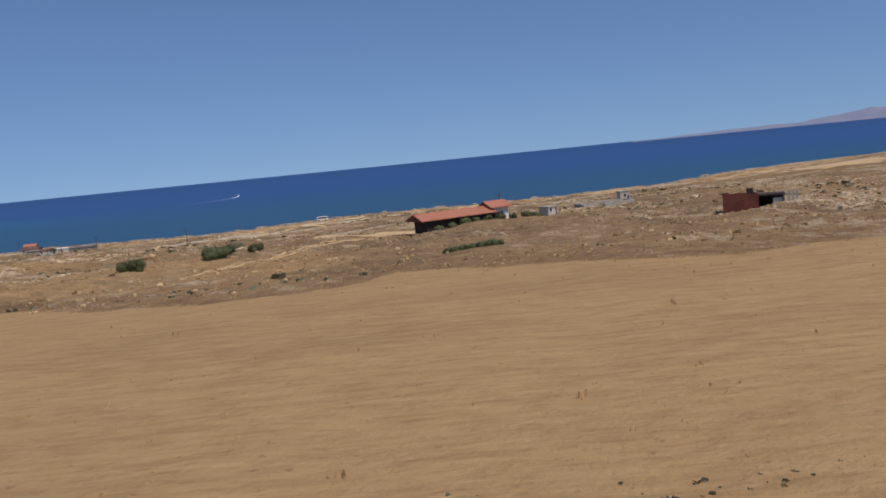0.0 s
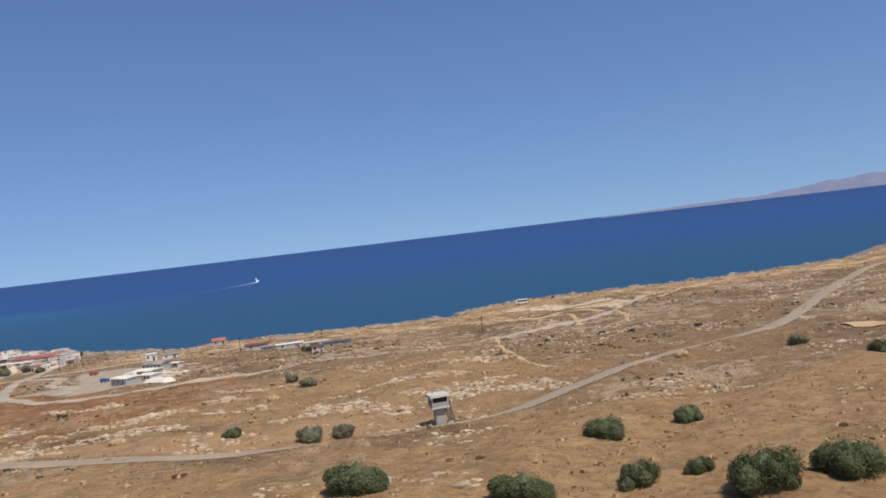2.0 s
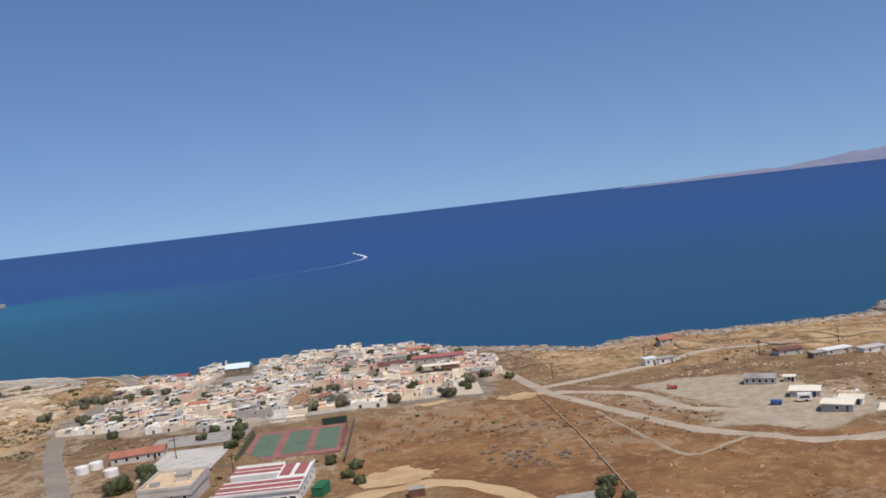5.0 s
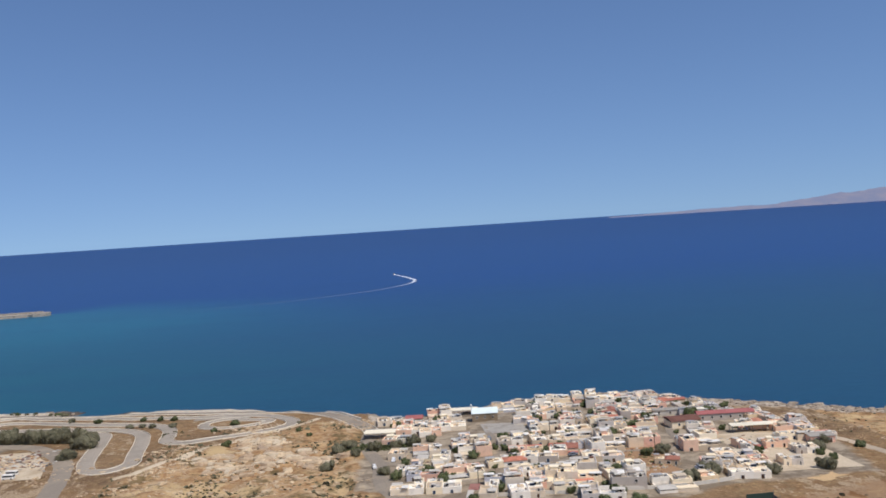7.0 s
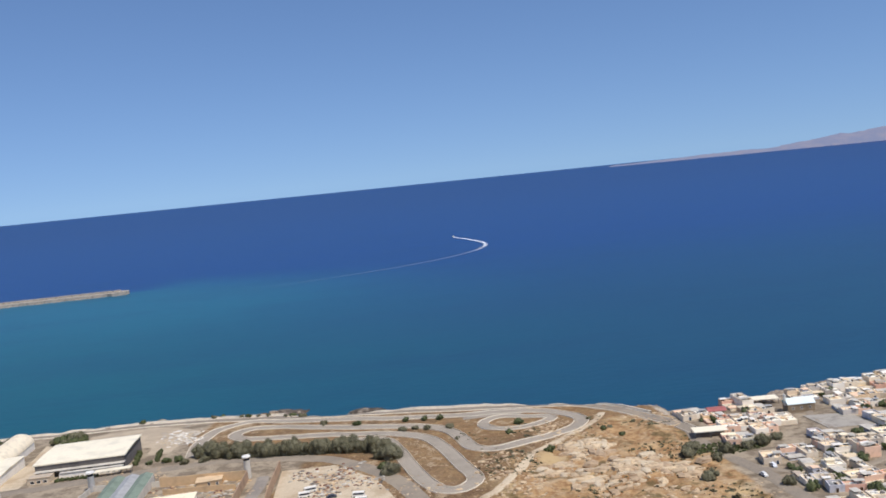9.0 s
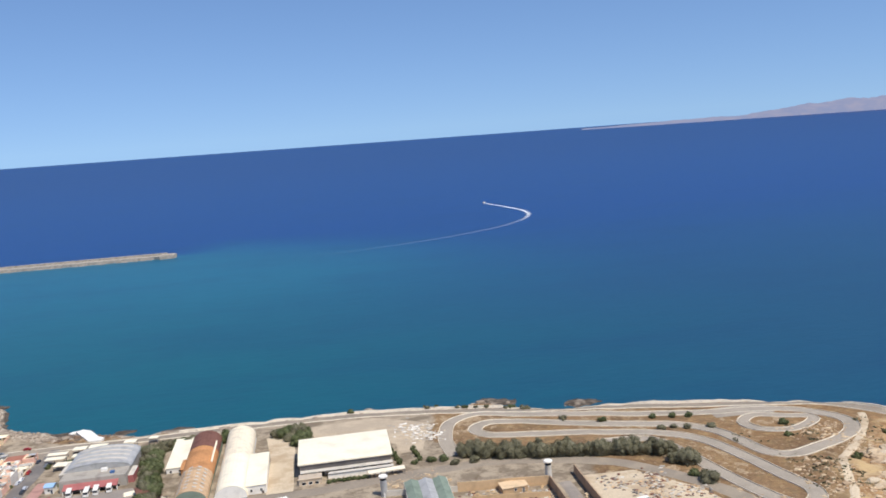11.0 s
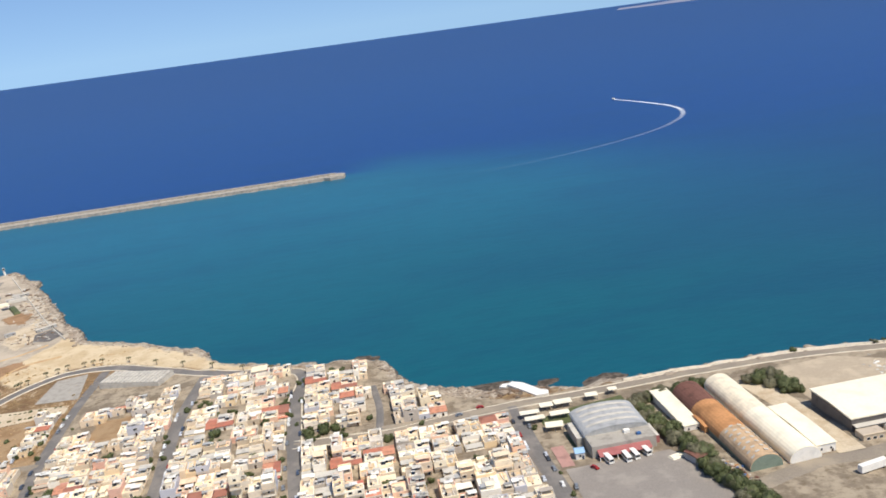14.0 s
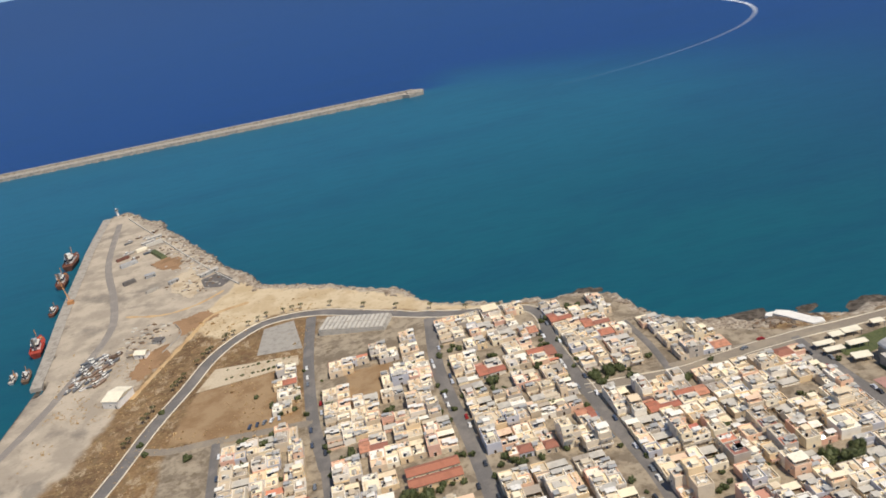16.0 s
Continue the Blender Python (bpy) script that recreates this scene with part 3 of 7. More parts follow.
ZONES = {
    "field": ((300, 90), (60, 58), (27, 52), (17, 50), (4, 55), (-4, 58), (-7, 53), (-16, 52), (-24, 53), (-30, 58), (-46, 58), (-54, 61), (-62, 48), (-75, -200), (300, -200)),
    "rust": ((-198, 165), (-197, 203), (-183, 207), (-163, 212), (-154, 200), (-143, 170), (-125, 160), (-104, 163), (-98, 140), (-118, 116), (-165, 128), (-185, 160)),
    "gravel": ((-160, 222), (-146, 207), (-129, 208), (-122, 196), (-116, 170), (-131, 163), (-144, 172), (-137, 180), (-146, 204)),
    "town": ((-650, 150), (-650, 372), (-612, 366), (-606, 428), (-570, 408), (-541, 402), (-518, 402), (-508, 375), (-484, 352), (-380, 352), (-385, 318), (-350, 296), (-360, 262), (-480, 150)),
    "village": ((-262, 296), (-266, 232), (-256, 222), (-236, 212), (-212, 208), (-196, 214), (-172, 216), (-168, 236), (-166, 254), (-172, 268), (-185, 300), (-230, 301)),
    "port": ((-740, 660), (-690, 620), (-640, 515), (-630, 470), (-648, 446), (-664, 412), (-676, 372), (-745, 300), (-800, 660)),
    "sand": ((-545, 400), (-569, 413), (-606, 437), (-622, 440), (-636, 430), (-652, 446), (-634, 480), (-600, 470), (-570, 440), (-545, 412)),
    "lot": ((-644, 398), (-621, 401), (-619, 386), (-612, 372), (-614, 363), (-649, 374)),
}
masks = {k: inside_by(p, XX, YY) for k, p in ZONES.items()}
masks["town"] = np.maximum(masks["town"], masks.pop("village"))
masks["shore"] = np.where(quay > 0.5, np.where(XX > -712 + (613 - YY) * 0.53, 5.0, 1.0), np.where((XX < -262) & (XX > -400), 5.5, np.where(XX < -500, 4.5, 9.0))) - DIST
masks["sand"] = np.maximum(masks["sand"], inside_by(((-50, 253), (-34, 224), (-26, 212), (-16, 222), (-34, 246), (-42, 262)), XX, YY))
SLOPE = inside_by(((-312, 262), (-300, 272), (-280, 292), (-266, 290), (-264, 262), (-264, 205), (-312, 205)), XX, YY)
masks["sand"] = np.maximum(masks["sand"], np.minimum(SLOPE, 0) - 0.95)
masks["lot"] = np.maximum(masks["lot"], inside_by(((-600, 368), (-586, 367), (-586, 386), (-600, 387)), XX, YY))
masks["gold"] = inside_by(((-120, 120), (-88, 104), (-66, 106), (-54, 122), (-64, 148), (-84, 158), (-112, 150)), XX, YY)
masks["gold"] = np.maximum(masks["gold"], inside_by(((-150, 60), (-140, 106), (-99, 94), (-86, 90), (-60, 98), (-30, 104), (-14, 92), (-6, 66), (-30, 62)), XX, YY))
masks["verge"] = inside_by(((-140, 119), (-115, 107), (-99, 100), (-86, 96.5), (-76, 99), (-70, 104), (-80, 107), (-100, 107), (-122, 116), (-140, 125)), XX, YY)
masks["stony"] = np.maximum(inside_by(((-312, 262), (-296, 276), (-276, 300), (-262, 285), (-262, 215), (-312, 215)), XX, YY), np.where(XX > -158, np.minimum(48 - DIST, XX + 158), -50.0))
masks["wet"] = np.where((XX < -430) & (XX > -560), 1.25, 0.75) - ZZ
ny, nx = XX.shape
me = bpy.data.meshes.new("ground")
idx = np.arange(nx * ny).reshape(ny, nx)
quads = np.stack([idx[:-1, :-1], idx[:-1, 1:], idx[1:, 1:], idx[1:, :-1]], -1).reshape(-1, 4)
me.from_pydata(np.stack([XX, YY, ZZ], -1).reshape(-1, 3), [], quads)
for k, a in masks.items():
    me.attributes.new(k, "FLOAT", "POINT").data.foreach_set("value", a.astype(np.float32).ravel())
me.materials.append(GROUND)
me.polygons.foreach_set("use_smooth", [True] * len(me.polygons))
tagged(new("ground", me), "dry brown coastal land with scrub, bare rock and straw fields", "ground", kind="structure")

# the sea, one sheet to the horizon
rings = [0, 60, 150, 300, 500, 800, 1200, 1800, 2600, 3200, 3800, 4400, 5000, 5600, 6200]
v, f, seg = [(-300, 300, 0)], [], 96
for r in rings[1:]:
    k = min(max((r - 2500) / 2700, 0), 1)
    lift = 15 * k * k * (3 - 2 * k)
    v += [(-300 + r * math.cos(2 * math.pi * i / seg), 300 + r * math.sin(2 * math.pi * i / seg), lift) for i in range(seg)]
for j in range(len(rings) - 1):
    for i in range(seg):
        a, b = 1 + (j - 1) * seg + i, 1 + (j - 1) * seg + (i + 1) % seg
        f.append((0, 1 + i, 1 + (i + 1) % seg) if j == 0 else (a, a + seg, b + seg, b))
me = bpy.data.meshes.new("sea")
me.from_pydata(v, [], f)
me.materials.append(SEA)
me.polygons.foreach_set("use_smooth", [True] * len(me.polygons))
tagged(new("sea", me), "deep blue sea with a milky turquoise bay", "sea", kind="structure")

# the far island on the horizon
u, r = Vector((0.396, 0.918, 0)), Vector((0.918, -0.396, 0))
centre = u * 4470
rng = random.Random(4)
v, f, cols = [], [], 90
for i in range(cols + 1):
    s = -820 + 1850 * i / cols
    top = 4 + 14 * min(max((s + 760) / 500, 0), 1) + 40 * min(max(s / 330, 0), 1) ** 0.8 + 18 * min(max((s - 300) / 500, 0), 1)
    top *= 0.93 + 0.07 * math.sin(s * 0.03) + rng.uniform(-0.03, 0.03)
    base = centre + r * s
    for dep, hh in ((-160, 0.0), (-120, 0.45), (-50, 0.8), (0, 1.0), (120, 0.7), (300, 0.0)):
        p = base + u * (dep + rng.uniform(-14, 14))
        v.append((p.x, p.y, 5 + top * hh * rng.uniform(0.94, 1.04) + (6 if hh else 0)))
f = [(6 * i + j, 6 * i + 6 + j, 6 * i + 7 + j, 6 * i + j + 1) for i in range(cols) for j in range(5)]
me = bpy.data.meshes.new("backdrop")
me.from_pydata(v, [], f)
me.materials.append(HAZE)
me.polygons.foreach_set("use_smooth", [True] * len(me.polygons))
tagged(new("backdrop", me), "hazy mauve mountain island far out on the horizon", "island", kind="structure")


# ---- roads, tracks and paved yards, draped over the ground ----
def smooth_line(pts, closed=False, step=1.6):
    p = [Vector((a, b)) for a, b in pts]
    n, out = len(p), []
    for i in range(n if closed else n - 1):
        p0, p1, p2, p3 = (p[(i + k) % n] if closed else p[min(max(i + k, 0), n - 1)] for k in (-1, 0, 1, 2))
        m = max(2, int((p2 - p1).length / step))
        for j in range(m):
            t = j / m
            out.append(0.5 * ((2 * p1) + (p2 - p0) * t + (2 * p0 - 5 * p1 + 4 * p2 - p3) * t * t + (3 * p1 - p0 - 3 * p2 + p3) * t ** 3))
    return out if closed else out + [p[-1]]


def strip(pts, width, mat, lift=0.1, closed=False, shift=0.0, thick=0.12, ragged=0.0, seed=1):
    line = smooth_line(pts, closed)
    rr = random.Random(seed)
    n, cross, m = len(line), 5, Mesh()
    v = []
    for i, p in enumerate(line):
        a, b = (line[i - 1], line[(i + 1) % n]) if closed else (line[max(i - 1, 0)], line[min(i + 1, n - 1)])
        d = (b - a).normalized()
        s = Vector((-d.y, d.x))
        w = width * (1 + rr.uniform(-ragged, ragged))
        for k in range(cross):
            q = p + s * (shift + w * (k / (cross - 1) - 0.5))
            v.append((q.x, q.y, H(q.x, q.y) + lift - (thick if k in (0, cross - 1) else 0)))
    f = []
    for i in range(n if closed else n - 1):
        j = (i + 1) % n
        f += [(i * cross + k, i * cross + k + 1, j * cross + k + 1, j * cross + k)[::-1] for k in range(cross - 1)]
    return m.face_set(v, f, mat)


def yard(poly, mat, lift=0.09, step=2.0, ragged=0.0):
    """A paved patch: the cells of a fine grid that lie inside an outline, draped."""
    xs, ys = [a for a, b in poly], [b for a, b in poly]
    gx, gy = np.arange(min(xs), max(xs) + step, step), np.arange(min(ys), max(ys) + step, step)
    cx, cy = np.meshgrid(gx, gy)
    d = inside_by(poly, cx, cy)
    m, at, v, f = Mesh(), {}, [], []
    pos = {}
    for j in range(len(gy)):
        for i in range(len(gx)):
            if d[j, i] > -step * 1.2:
                pos[i, j] = len(v)
                q = Vector((gx[i], gy[j]))
                if d[j, i] < 0:              # draw the rim onto the outline
                    best = None
                    for a, b in zip(poly, poly[1:] + poly[:1]):
                        a, b = Vector(a), Vector(b)
                        k = min(max((q - a).dot(b - a) / (b - a).length_squared, 0), 1)
                        w = a + (b - a) * k
                        if best is None or (w - q).length < (best - q).length:
                            best = w
                    q = best + Vector((math.sin(q.x * 1.7 + q.y), math.cos(q.y * 1.9 - q.x))) * ragged
                v.append((q.x, q.y, H(q.x, q.y) + lift))
    f = [(pos[i, j], pos[i + 1, j], pos[i + 1, j + 1], pos[i, j + 1]) for i, j in pos if (i + 1, j) in pos and (i, j + 1) in pos and (i + 1, j + 1) in pos]
    return m.face_set(v, f, mat)


def road(name, label, pts, width, mat, closed=False, ragged=0.0, lift=0.1, kerbs=0.0, seed=1):
    ob = thing(name, label, "road", kind="structure", mesh=strip(pts, width, mat, lift, closed, ragged=ragged, seed=seed))
    if kerbs:
        for s in (-1, 1):
            part("kerb", strip(pts, kerbs, KERB, lift + 0.1, closed, s * (width / 2 + kerbs / 2), 0.2), ob)
    return ob


road("road", "narrow grey asphalt road across the scrub", ((-180, 136), (-150, 122), (-135, 114), (-115, 104), (-99, 98.5), (-87, 95.5), (-72, 99), (-62, 105), (-48, 120), (-31, 132), (-15, 148), (23, 203), (56, 243), (90, 262), (160, 300), (320, 360)), 2.6, SCRUBROAD, lift=0.16)
road("road", "grey gravel road round the white sheds", ((-168, 250), (-163, 222), (-161, 210), (-155, 192), (-148, 174), (-141, 164), (-135, 159.5), (-125, 158), (-113, 160), (-102, 166), (-93, 173), (-83, 174.5), (-65, 172), (-54, 175), (-41, 188), (-27, 208), (-10, 240), (2, 252), (22, 268), (60, 272)), 2.6, GRAVEL, ragged=0.12)
road("road", "pale gravel lane beside the sheds", ((-160, 211), (-148, 200), (-144, 186), (-137, 178), (-134, 165)), 2.6, GRAVEL, ragged=0.15, lift=0.13)
road("road", "pale gravel lane towards the huts", ((-163, 217), (-149, 221), (-141, 224), (-135, 228), (-118, 238), (-100, 236)), 2.8, GRAVEL, ragged=0.15, lift=0.14)
road("dirt_track", "sandy looped dirt track in rust-brown grass", ((-157, 190), (-155, 174), (-152, 160), (-146, 162), (-141, 164)), 0.8, SCRUBROAD, ragged=0.5)
road("dirt_track", "wide pale sandy track past the school", ((-222, 148), (-207, 155), (-198, 158), (-186, 162), (-178, 156), (-174, 147), (-175, 134)), 3.6, DIRT, ragged=0.3)
for s in (-0.55, 0.55):
    road("dirt_track", "sandy wheel rut through dry scrub", ((-8 + s, 120), (-14 + s, 111), (-18 + s, 99), (-20 + s, 89), (-25 + s, 72)), 0.5, DIRT, ragged=0.5, lift=0.06)
road("dirt_track", "pale sandy track near the shore", ((-92, 240), (-81, 229), (-70, 224), (-58, 215), (-47, 210), (-38, 215), (-30, 210)), 1.6, DIRT, ragged=0.35)
road("dirt_track", "sandy turning place near the red roof", ((-20, 124), (-14, 123.5), (-8, 121.5), (-4, 119)), 5.0, DIRT, ragged=0.3, lift=0.22)
road("road", "sandy path above the kart track", ((-316, 251), (-310, 258), (-303, 271), (-299, 277.5), (-291, 284.5), (-281, 296), (-277, 303)), 2.0, PALEDUST, ragged=0.1)
road("road", "grey coast road along the shore", ((-262, 278), (-264, 288), (-268, 297), (-275, 308), (-285, 315.5), (-314, 323.5), (-352, 335), (-396, 346), (-430, 349), (-460, 348.5), (-487, 348.5), (-502, 347), (-515, 345), (-528, 346), (-541, 347)), 3.8, ROAD, kerbs=0.25)
road("road", "asphalt coast road with kerbs along the beach", ((-541, 345), (-541.5, 372), (-541, 398), (-569, 410), (-590, 423), (-606, 433.5), (-622, 436), (-633, 429), (-641, 418), (-647, 403), (-655, 385), (-663, 362), (-680, 320)), 4.0, ROADDARK, kerbs=0.35)
road("road", "dark asphalt town street with parked cars", ((-541, 347), (-540, 327), (-539, 309), (-540, 290), (-541, 240)), 3.4, ROADDARK, lift=0.12)
road("road", "dark asphalt town street with parked cars", ((-571, 408), (-574, 379), (-574, 358), (-573, 339), (-573, 315), (-573, 240)), 3.8, ROADDARK, lift=0.12)
road("road", "dark asphalt town street with parked cars", ((-608, 431), (-610, 400), (-610, 368), (-608, 346), (-607, 332), (-606, 240)), 3.4, ROADDARK, lift=0.12)
road("road", "asphalt street beside the sandy lot", ((-656, 374), (-648, 371), (-635, 370), (-610, 366)), 3.0, ROAD, lift=0.13)
road("road", "narrow town street between houses", ((-636, 369), (-636, 346), (-636, 250)), 2.4, ROADDARK, lift=0.13)
road("road", "narrow town alley between houses", ((-519, 378), (-518, 362), (-519, 347)), 2.0, ROADDARK, lift=0.13)
road("road", "dark asphalt street by the sports hall", ((-484, 348), (-484, 322), (-483, 299), (-483, 240)), 4.0, ROADDARK, lift=0.13)
road("road", "grey inland road behind the tree row", ((-470, 282), (-434, 294), (-419, 294), (-392, 298), (-371, 299.5), (-350, 292), (-339, 281), (-332, 269), (-328, 256), (-324, 236)), 4.6, ROAD)
road("road", "worn asphalt lane across the quay", ((-699, 592), (-694, 534), (-684, 490), (-680, 462), (-684, 436), (-692, 405), (-705, 370)), 3.2, LOTASPH, ragged=0.05)
road("road", "narrow village street between houses", ((-260, 250), (-250, 243), (-235, 249), (-235, 275), (-228, 290)), 1.8, ROAD)
road("road", "narrow village street between houses", ((-262, 230), (-244, 231), (-217, 240), (-200, 241), (-196, 256), (-190, 275)), 1.8, ROAD, lift=0.13)
road("road", "narrow village street between houses", ((-211, 243), (-211, 258), (-210, 282), (-205, 297)), 1.7, ROAD, lift=0.14)
road("road", "dusty road at the edge of the village", ((-262, 285), (-264, 268), (-261, 248), (-260, 230), (-252, 205), (-236, 168), (-228, 140)), 3.2, ROAD, lift=0.15)

thing("sea_wall", "low white sea wall beside the coast road", "wall", kind="structure", mesh=strip(((-268, 297), (-275, 308), (-285, 315.5), (-314, 323.5), (-352, 335), (-396, 346), (-430, 349), (-452, 349)), 0.75, KERB, 0.55, shift=-2.9, thick=0.9))
road("dirt_track", "pale sandy track near the shore", ((-81, 232), (-63, 223), (-48, 212), (-39, 209), (-42, 181)), 1.3, DIRT, ragged=0.4, lift=0.12)
road("dirt_track", "pale stony trail through the scrub", ((-59, 177), (-60, 156), (-59, 138), (-57, 124)), 0.9, DIRT, ragged=0.6, lift=0.08)
road("dirt_track", "sandy spur track near the shore", ((-30, 205), (-30, 193), (-35, 171)), 1.2, DIRT, ragged=0.5, lift=0.08)
road("dirt_track", "pale lane along the shore", ((-21, 215), (5, 247), (26, 259), (70, 268), (140, 318)), 2.2, DIRT, ragged=0.2, lift=0.16)
road("dirt_track", "pale sandy lane beside the palm row", ((-630, 457), (-643, 453), (-650, 438), (-657, 422), (-664, 405)), 2.2, DIRT, ragged=0.3, lift=0.08)
road("dirt_track", "winding sandy lane across the quay ground", ((-640, 474), (-650, 466), (-662, 464), (-676, 470)), 1.6, DIRT, ragged=0.4, lift=0.08)
thing("boundary_wall", "long low concrete wall along the rocky edge of the quay", "wall", kind="structure", mesh=strip(((-695.5, 598), (-675, 556), (-650.5, 506), (-634, 476)), 0.7, PALECON, 0.5, thick=0.9))
thing("boundary_wall", "broken low wall on the quay ground", "wall", kind="structure", mesh=strip(((-656, 453), (-653, 443), (-658, 432)), 0.4, CONCRETE, 0.4, thick=0.7, ragged=0.4))
for label, poly, mat in (("rust-brown patch of bare ground on the quay", [(-674, 522), (-668, 527), (-661, 522), (-660, 508), (-668, 512)], GRIT), ("pale sandy patch on the quay", [(-662, 500), (-655, 504), (-647, 486), (-652, 474), (-661, 484)], PALEDUST),
                         ("brown scrubby patch beside the quay", [(-657, 454), (-645, 459), (-640, 452), (-652, 442)], GRIT), ("brown scrubby patch beside the quay", [(-664, 434), (-657, 438), (-655, 428), (-663, 416), (-668, 420)], GRIT)):
    thing("pavement", label, "yard", kind="structure", mesh=yard(poly, mat, 0.05, 1.0, 0.9))
thing("pavement", "dark burnt patch on the quay", "yard", kind="structure", mesh=yard([(-650, 490), (-643, 494), (-637, 484), (-641, 478), (-648, 481)], DARKCON, 0.1, 1.0))
# the kart track
road("kart_track", "winding grey kart track with white kerbs", ((-381, 306), (-381.5, 318), (-378, 331), (-370, 336), (-358, 332), (-339, 325), (-330, 321), (-312, 316), (-299, 314), (-290, 310), (-284, 302), (-284.5, 296), (-290, 289.5), (-300, 284.5), (-308, 282), (-313, 285), (-314.5, 294), (-317, 303), (-323, 309.5), (-339, 316), (-352, 322), (-361, 326.5), (-369, 327.5), (-373, 323), (-370, 318), (-360, 315.5), (-345, 311.5), (-331, 306), (-323, 298.5), (-319.5, 287), (-317, 272), (-315.5, 262.5), (-319, 257.5), (-323, 258.5), (-326, 266), (-328.5, 279), (-330.5, 291), (-334, 302), (-345, 304)), 3.5, KARTROAD, kerbs=0.15, lift=0.12)
road("kart_track", "small inner loop of the grey kart track", ((-290, 304), (-296, 307), (-302, 310), (-307.5, 306), (-306.5, 300), (-300, 297), (-293, 300)), 2.8, KARTROAD, closed=True, kerbs=0.15, lift=0.14)
for label, poly, mat in (
        ("cracked grey asphalt yard of the port town", ((-624, 431), (-614, 432), (-611.5, 410), (-626, 413)), CONCRETE),
        ("pale gravel garden strip beside the sandy lot", ((-644, 399), (-639, 411), (-621, 408), (-613, 406), (-613, 400), (-622, 400)), PALEDUST),
        ("wide dark asphalt bus yard", ((-480, 311), (-456, 311), (-450, 300), (-452, 282), (-480, 282)), LOTASPH),
        ("grey asphalt yard beside the white warehouse", ((-416, 320), (-416, 341), (-398, 343), (-384, 333), (-388, 312), (-394, 312), (-394, 320)), GRAVEL),
        ("dusty yard between hangar and warehouse", ((-425, 296), (-425, 318), (-427, 336), (-420, 336), (-419, 320), (-419, 296)), PALEDUST),
        ("bare paved square beside the church", ((-236, 279), (-226, 276), (-226, 266), (-236, 268)), CONCRETE),
        ("grey school yard with parked cars", ((-216, 155), (-204, 155), (-204, 160), (-216, 160)), CONCRETE),
        ("pale dusty yard beside the courts", ((-229, 178), (-219, 178), (-218, 196), (-229, 196)), PALECON),
        ("dark concrete slab beside the courts", ((-234, 199), (-217, 199), (-217, 208), (-234, 208)), CONCRETE),
        ("bare rubble yard beside the prison wall", ((-357, 285), (-345, 284), (-336, 271), (-332, 256), (-357, 256)), PALEDUST),
        ("grey service yard of the kart track", ((-312, 318), (-300, 318.5), (-292, 314), (-297, 310), (-312, 311)), KARTROAD)):
    thing("pavement", label, "yard", kind="structure", mesh=yard(list(poly), mat, 0.1, 1.0))


# ---- plants ----
def crown_mesh(seed, leaves, size, mat, rx=1.0, rz=0.8, lumps=9):
    """A crown of many small leaf blades over a few uneven lumps."""
    r, m = random.Random(seed), Mesh()
    blobs = [(Vector((0, 0, 0.3 * rz)), 0.72)] + [(Vector((math.cos(i * 2.4) * r.uniform(0.3, 0.74) * rx, math.sin(i * 2.4) * r.uniform(0.3, 0.74) * rx, r.uniform(0.22, 0.8) * rz)), r.uniform(0.22, 0.42)) for i in range(lumps)]
    for c, rad in blobs:                     # twiggy core
        v, n = [], 9
        for j in range(1, 5):
            th = math.pi * j / 5
            v += [c + Vector((math.cos(6.283 * i / n + j) * math.sin(th), math.sin(6.283 * i / n + j) * math.sin(th), math.cos(th))) * rad * r.uniform(0.74, 0.86) for i in range(n)]
        v += [c + Vector((0, 0, rad)), c - Vector((0, 0, rad))]
        q = [(j * n + i, (j + 1) * n + i, (j + 1) * n + (i + 1) % n, j * n + (i + 1) % n) for j in range(3) for i in range(n)]
        q += [(i, (i + 1) % n, 4 * n) for i in range(n)] + [(3 * n + (i + 1) % n, 3 * n + i, 4 * n + 1) for i in range(n)]
        m.face_set(v, q, mat)
    for _ in range(leaves):
        c, rad = r.choice(blobs)
        d = Vector((r.gauss(0, 1), r.gauss(0, 1), r.gauss(0.15, 1))).normalized()
        p = c + d * rad * r.uniform(0.82, 1.16)
        if p.z < 0.03:
            continue
        a = (d + Vector((r.uniform(-1, 1), r.uniform(-1, 1), r.uniform(-1, 1))) * 0.9).normalized().orthogonal().normalized() * size * r.uniform(0.6, 1.3)
        b = a.cross(d).normalized() * size * r.uniform(0.35, 0.7)
        m.face_set([p - a, p + b, p + a * 1.1 + d * size * 0.3, p - b], [(0, 1, 2, 3)], mat)
    return m


def bush_mesh_set(mat, n, leaves, size, rx, rz, seed):
    return [crown_mesh(seed + i, leaves, size, mat, rx, rz, 8 + i % 4).data("crown") for i in range(n)]


TRUNK = Mesh()
TRUNK.tube((0, 0, -0.2), (0.03, 0.02, 0.38), 0.09, 0.07, BARK, 7)
for a in range(5):
    TRUNK.tube((0.03, 0.02, 0.3), (0.4 * math.cos(a * 1.3), 0.4 * math.sin(a * 1.3), 0.5 + 0.03 * a), 0.05, 0.02, BARK, 5)
TRUNK = TRUNK.data("trunk")
CROWNS = {"shrub": bush_mesh_set(LEAF, 4, 12000, 0.032, 1.15, 0.62, 20), "tree": bush_mesh_set(LEAF, 4, 3200, 0.055, 1.0, 1.0, 40), "grey": bush_mesh_set(LEAFGREY, 4, 3200, 0.055, 1.0, 0.95, 60), "dry": bush_mesh_set(LEAFDRY, 3, 900, 0.055, 1.1, 0.5, 80)}
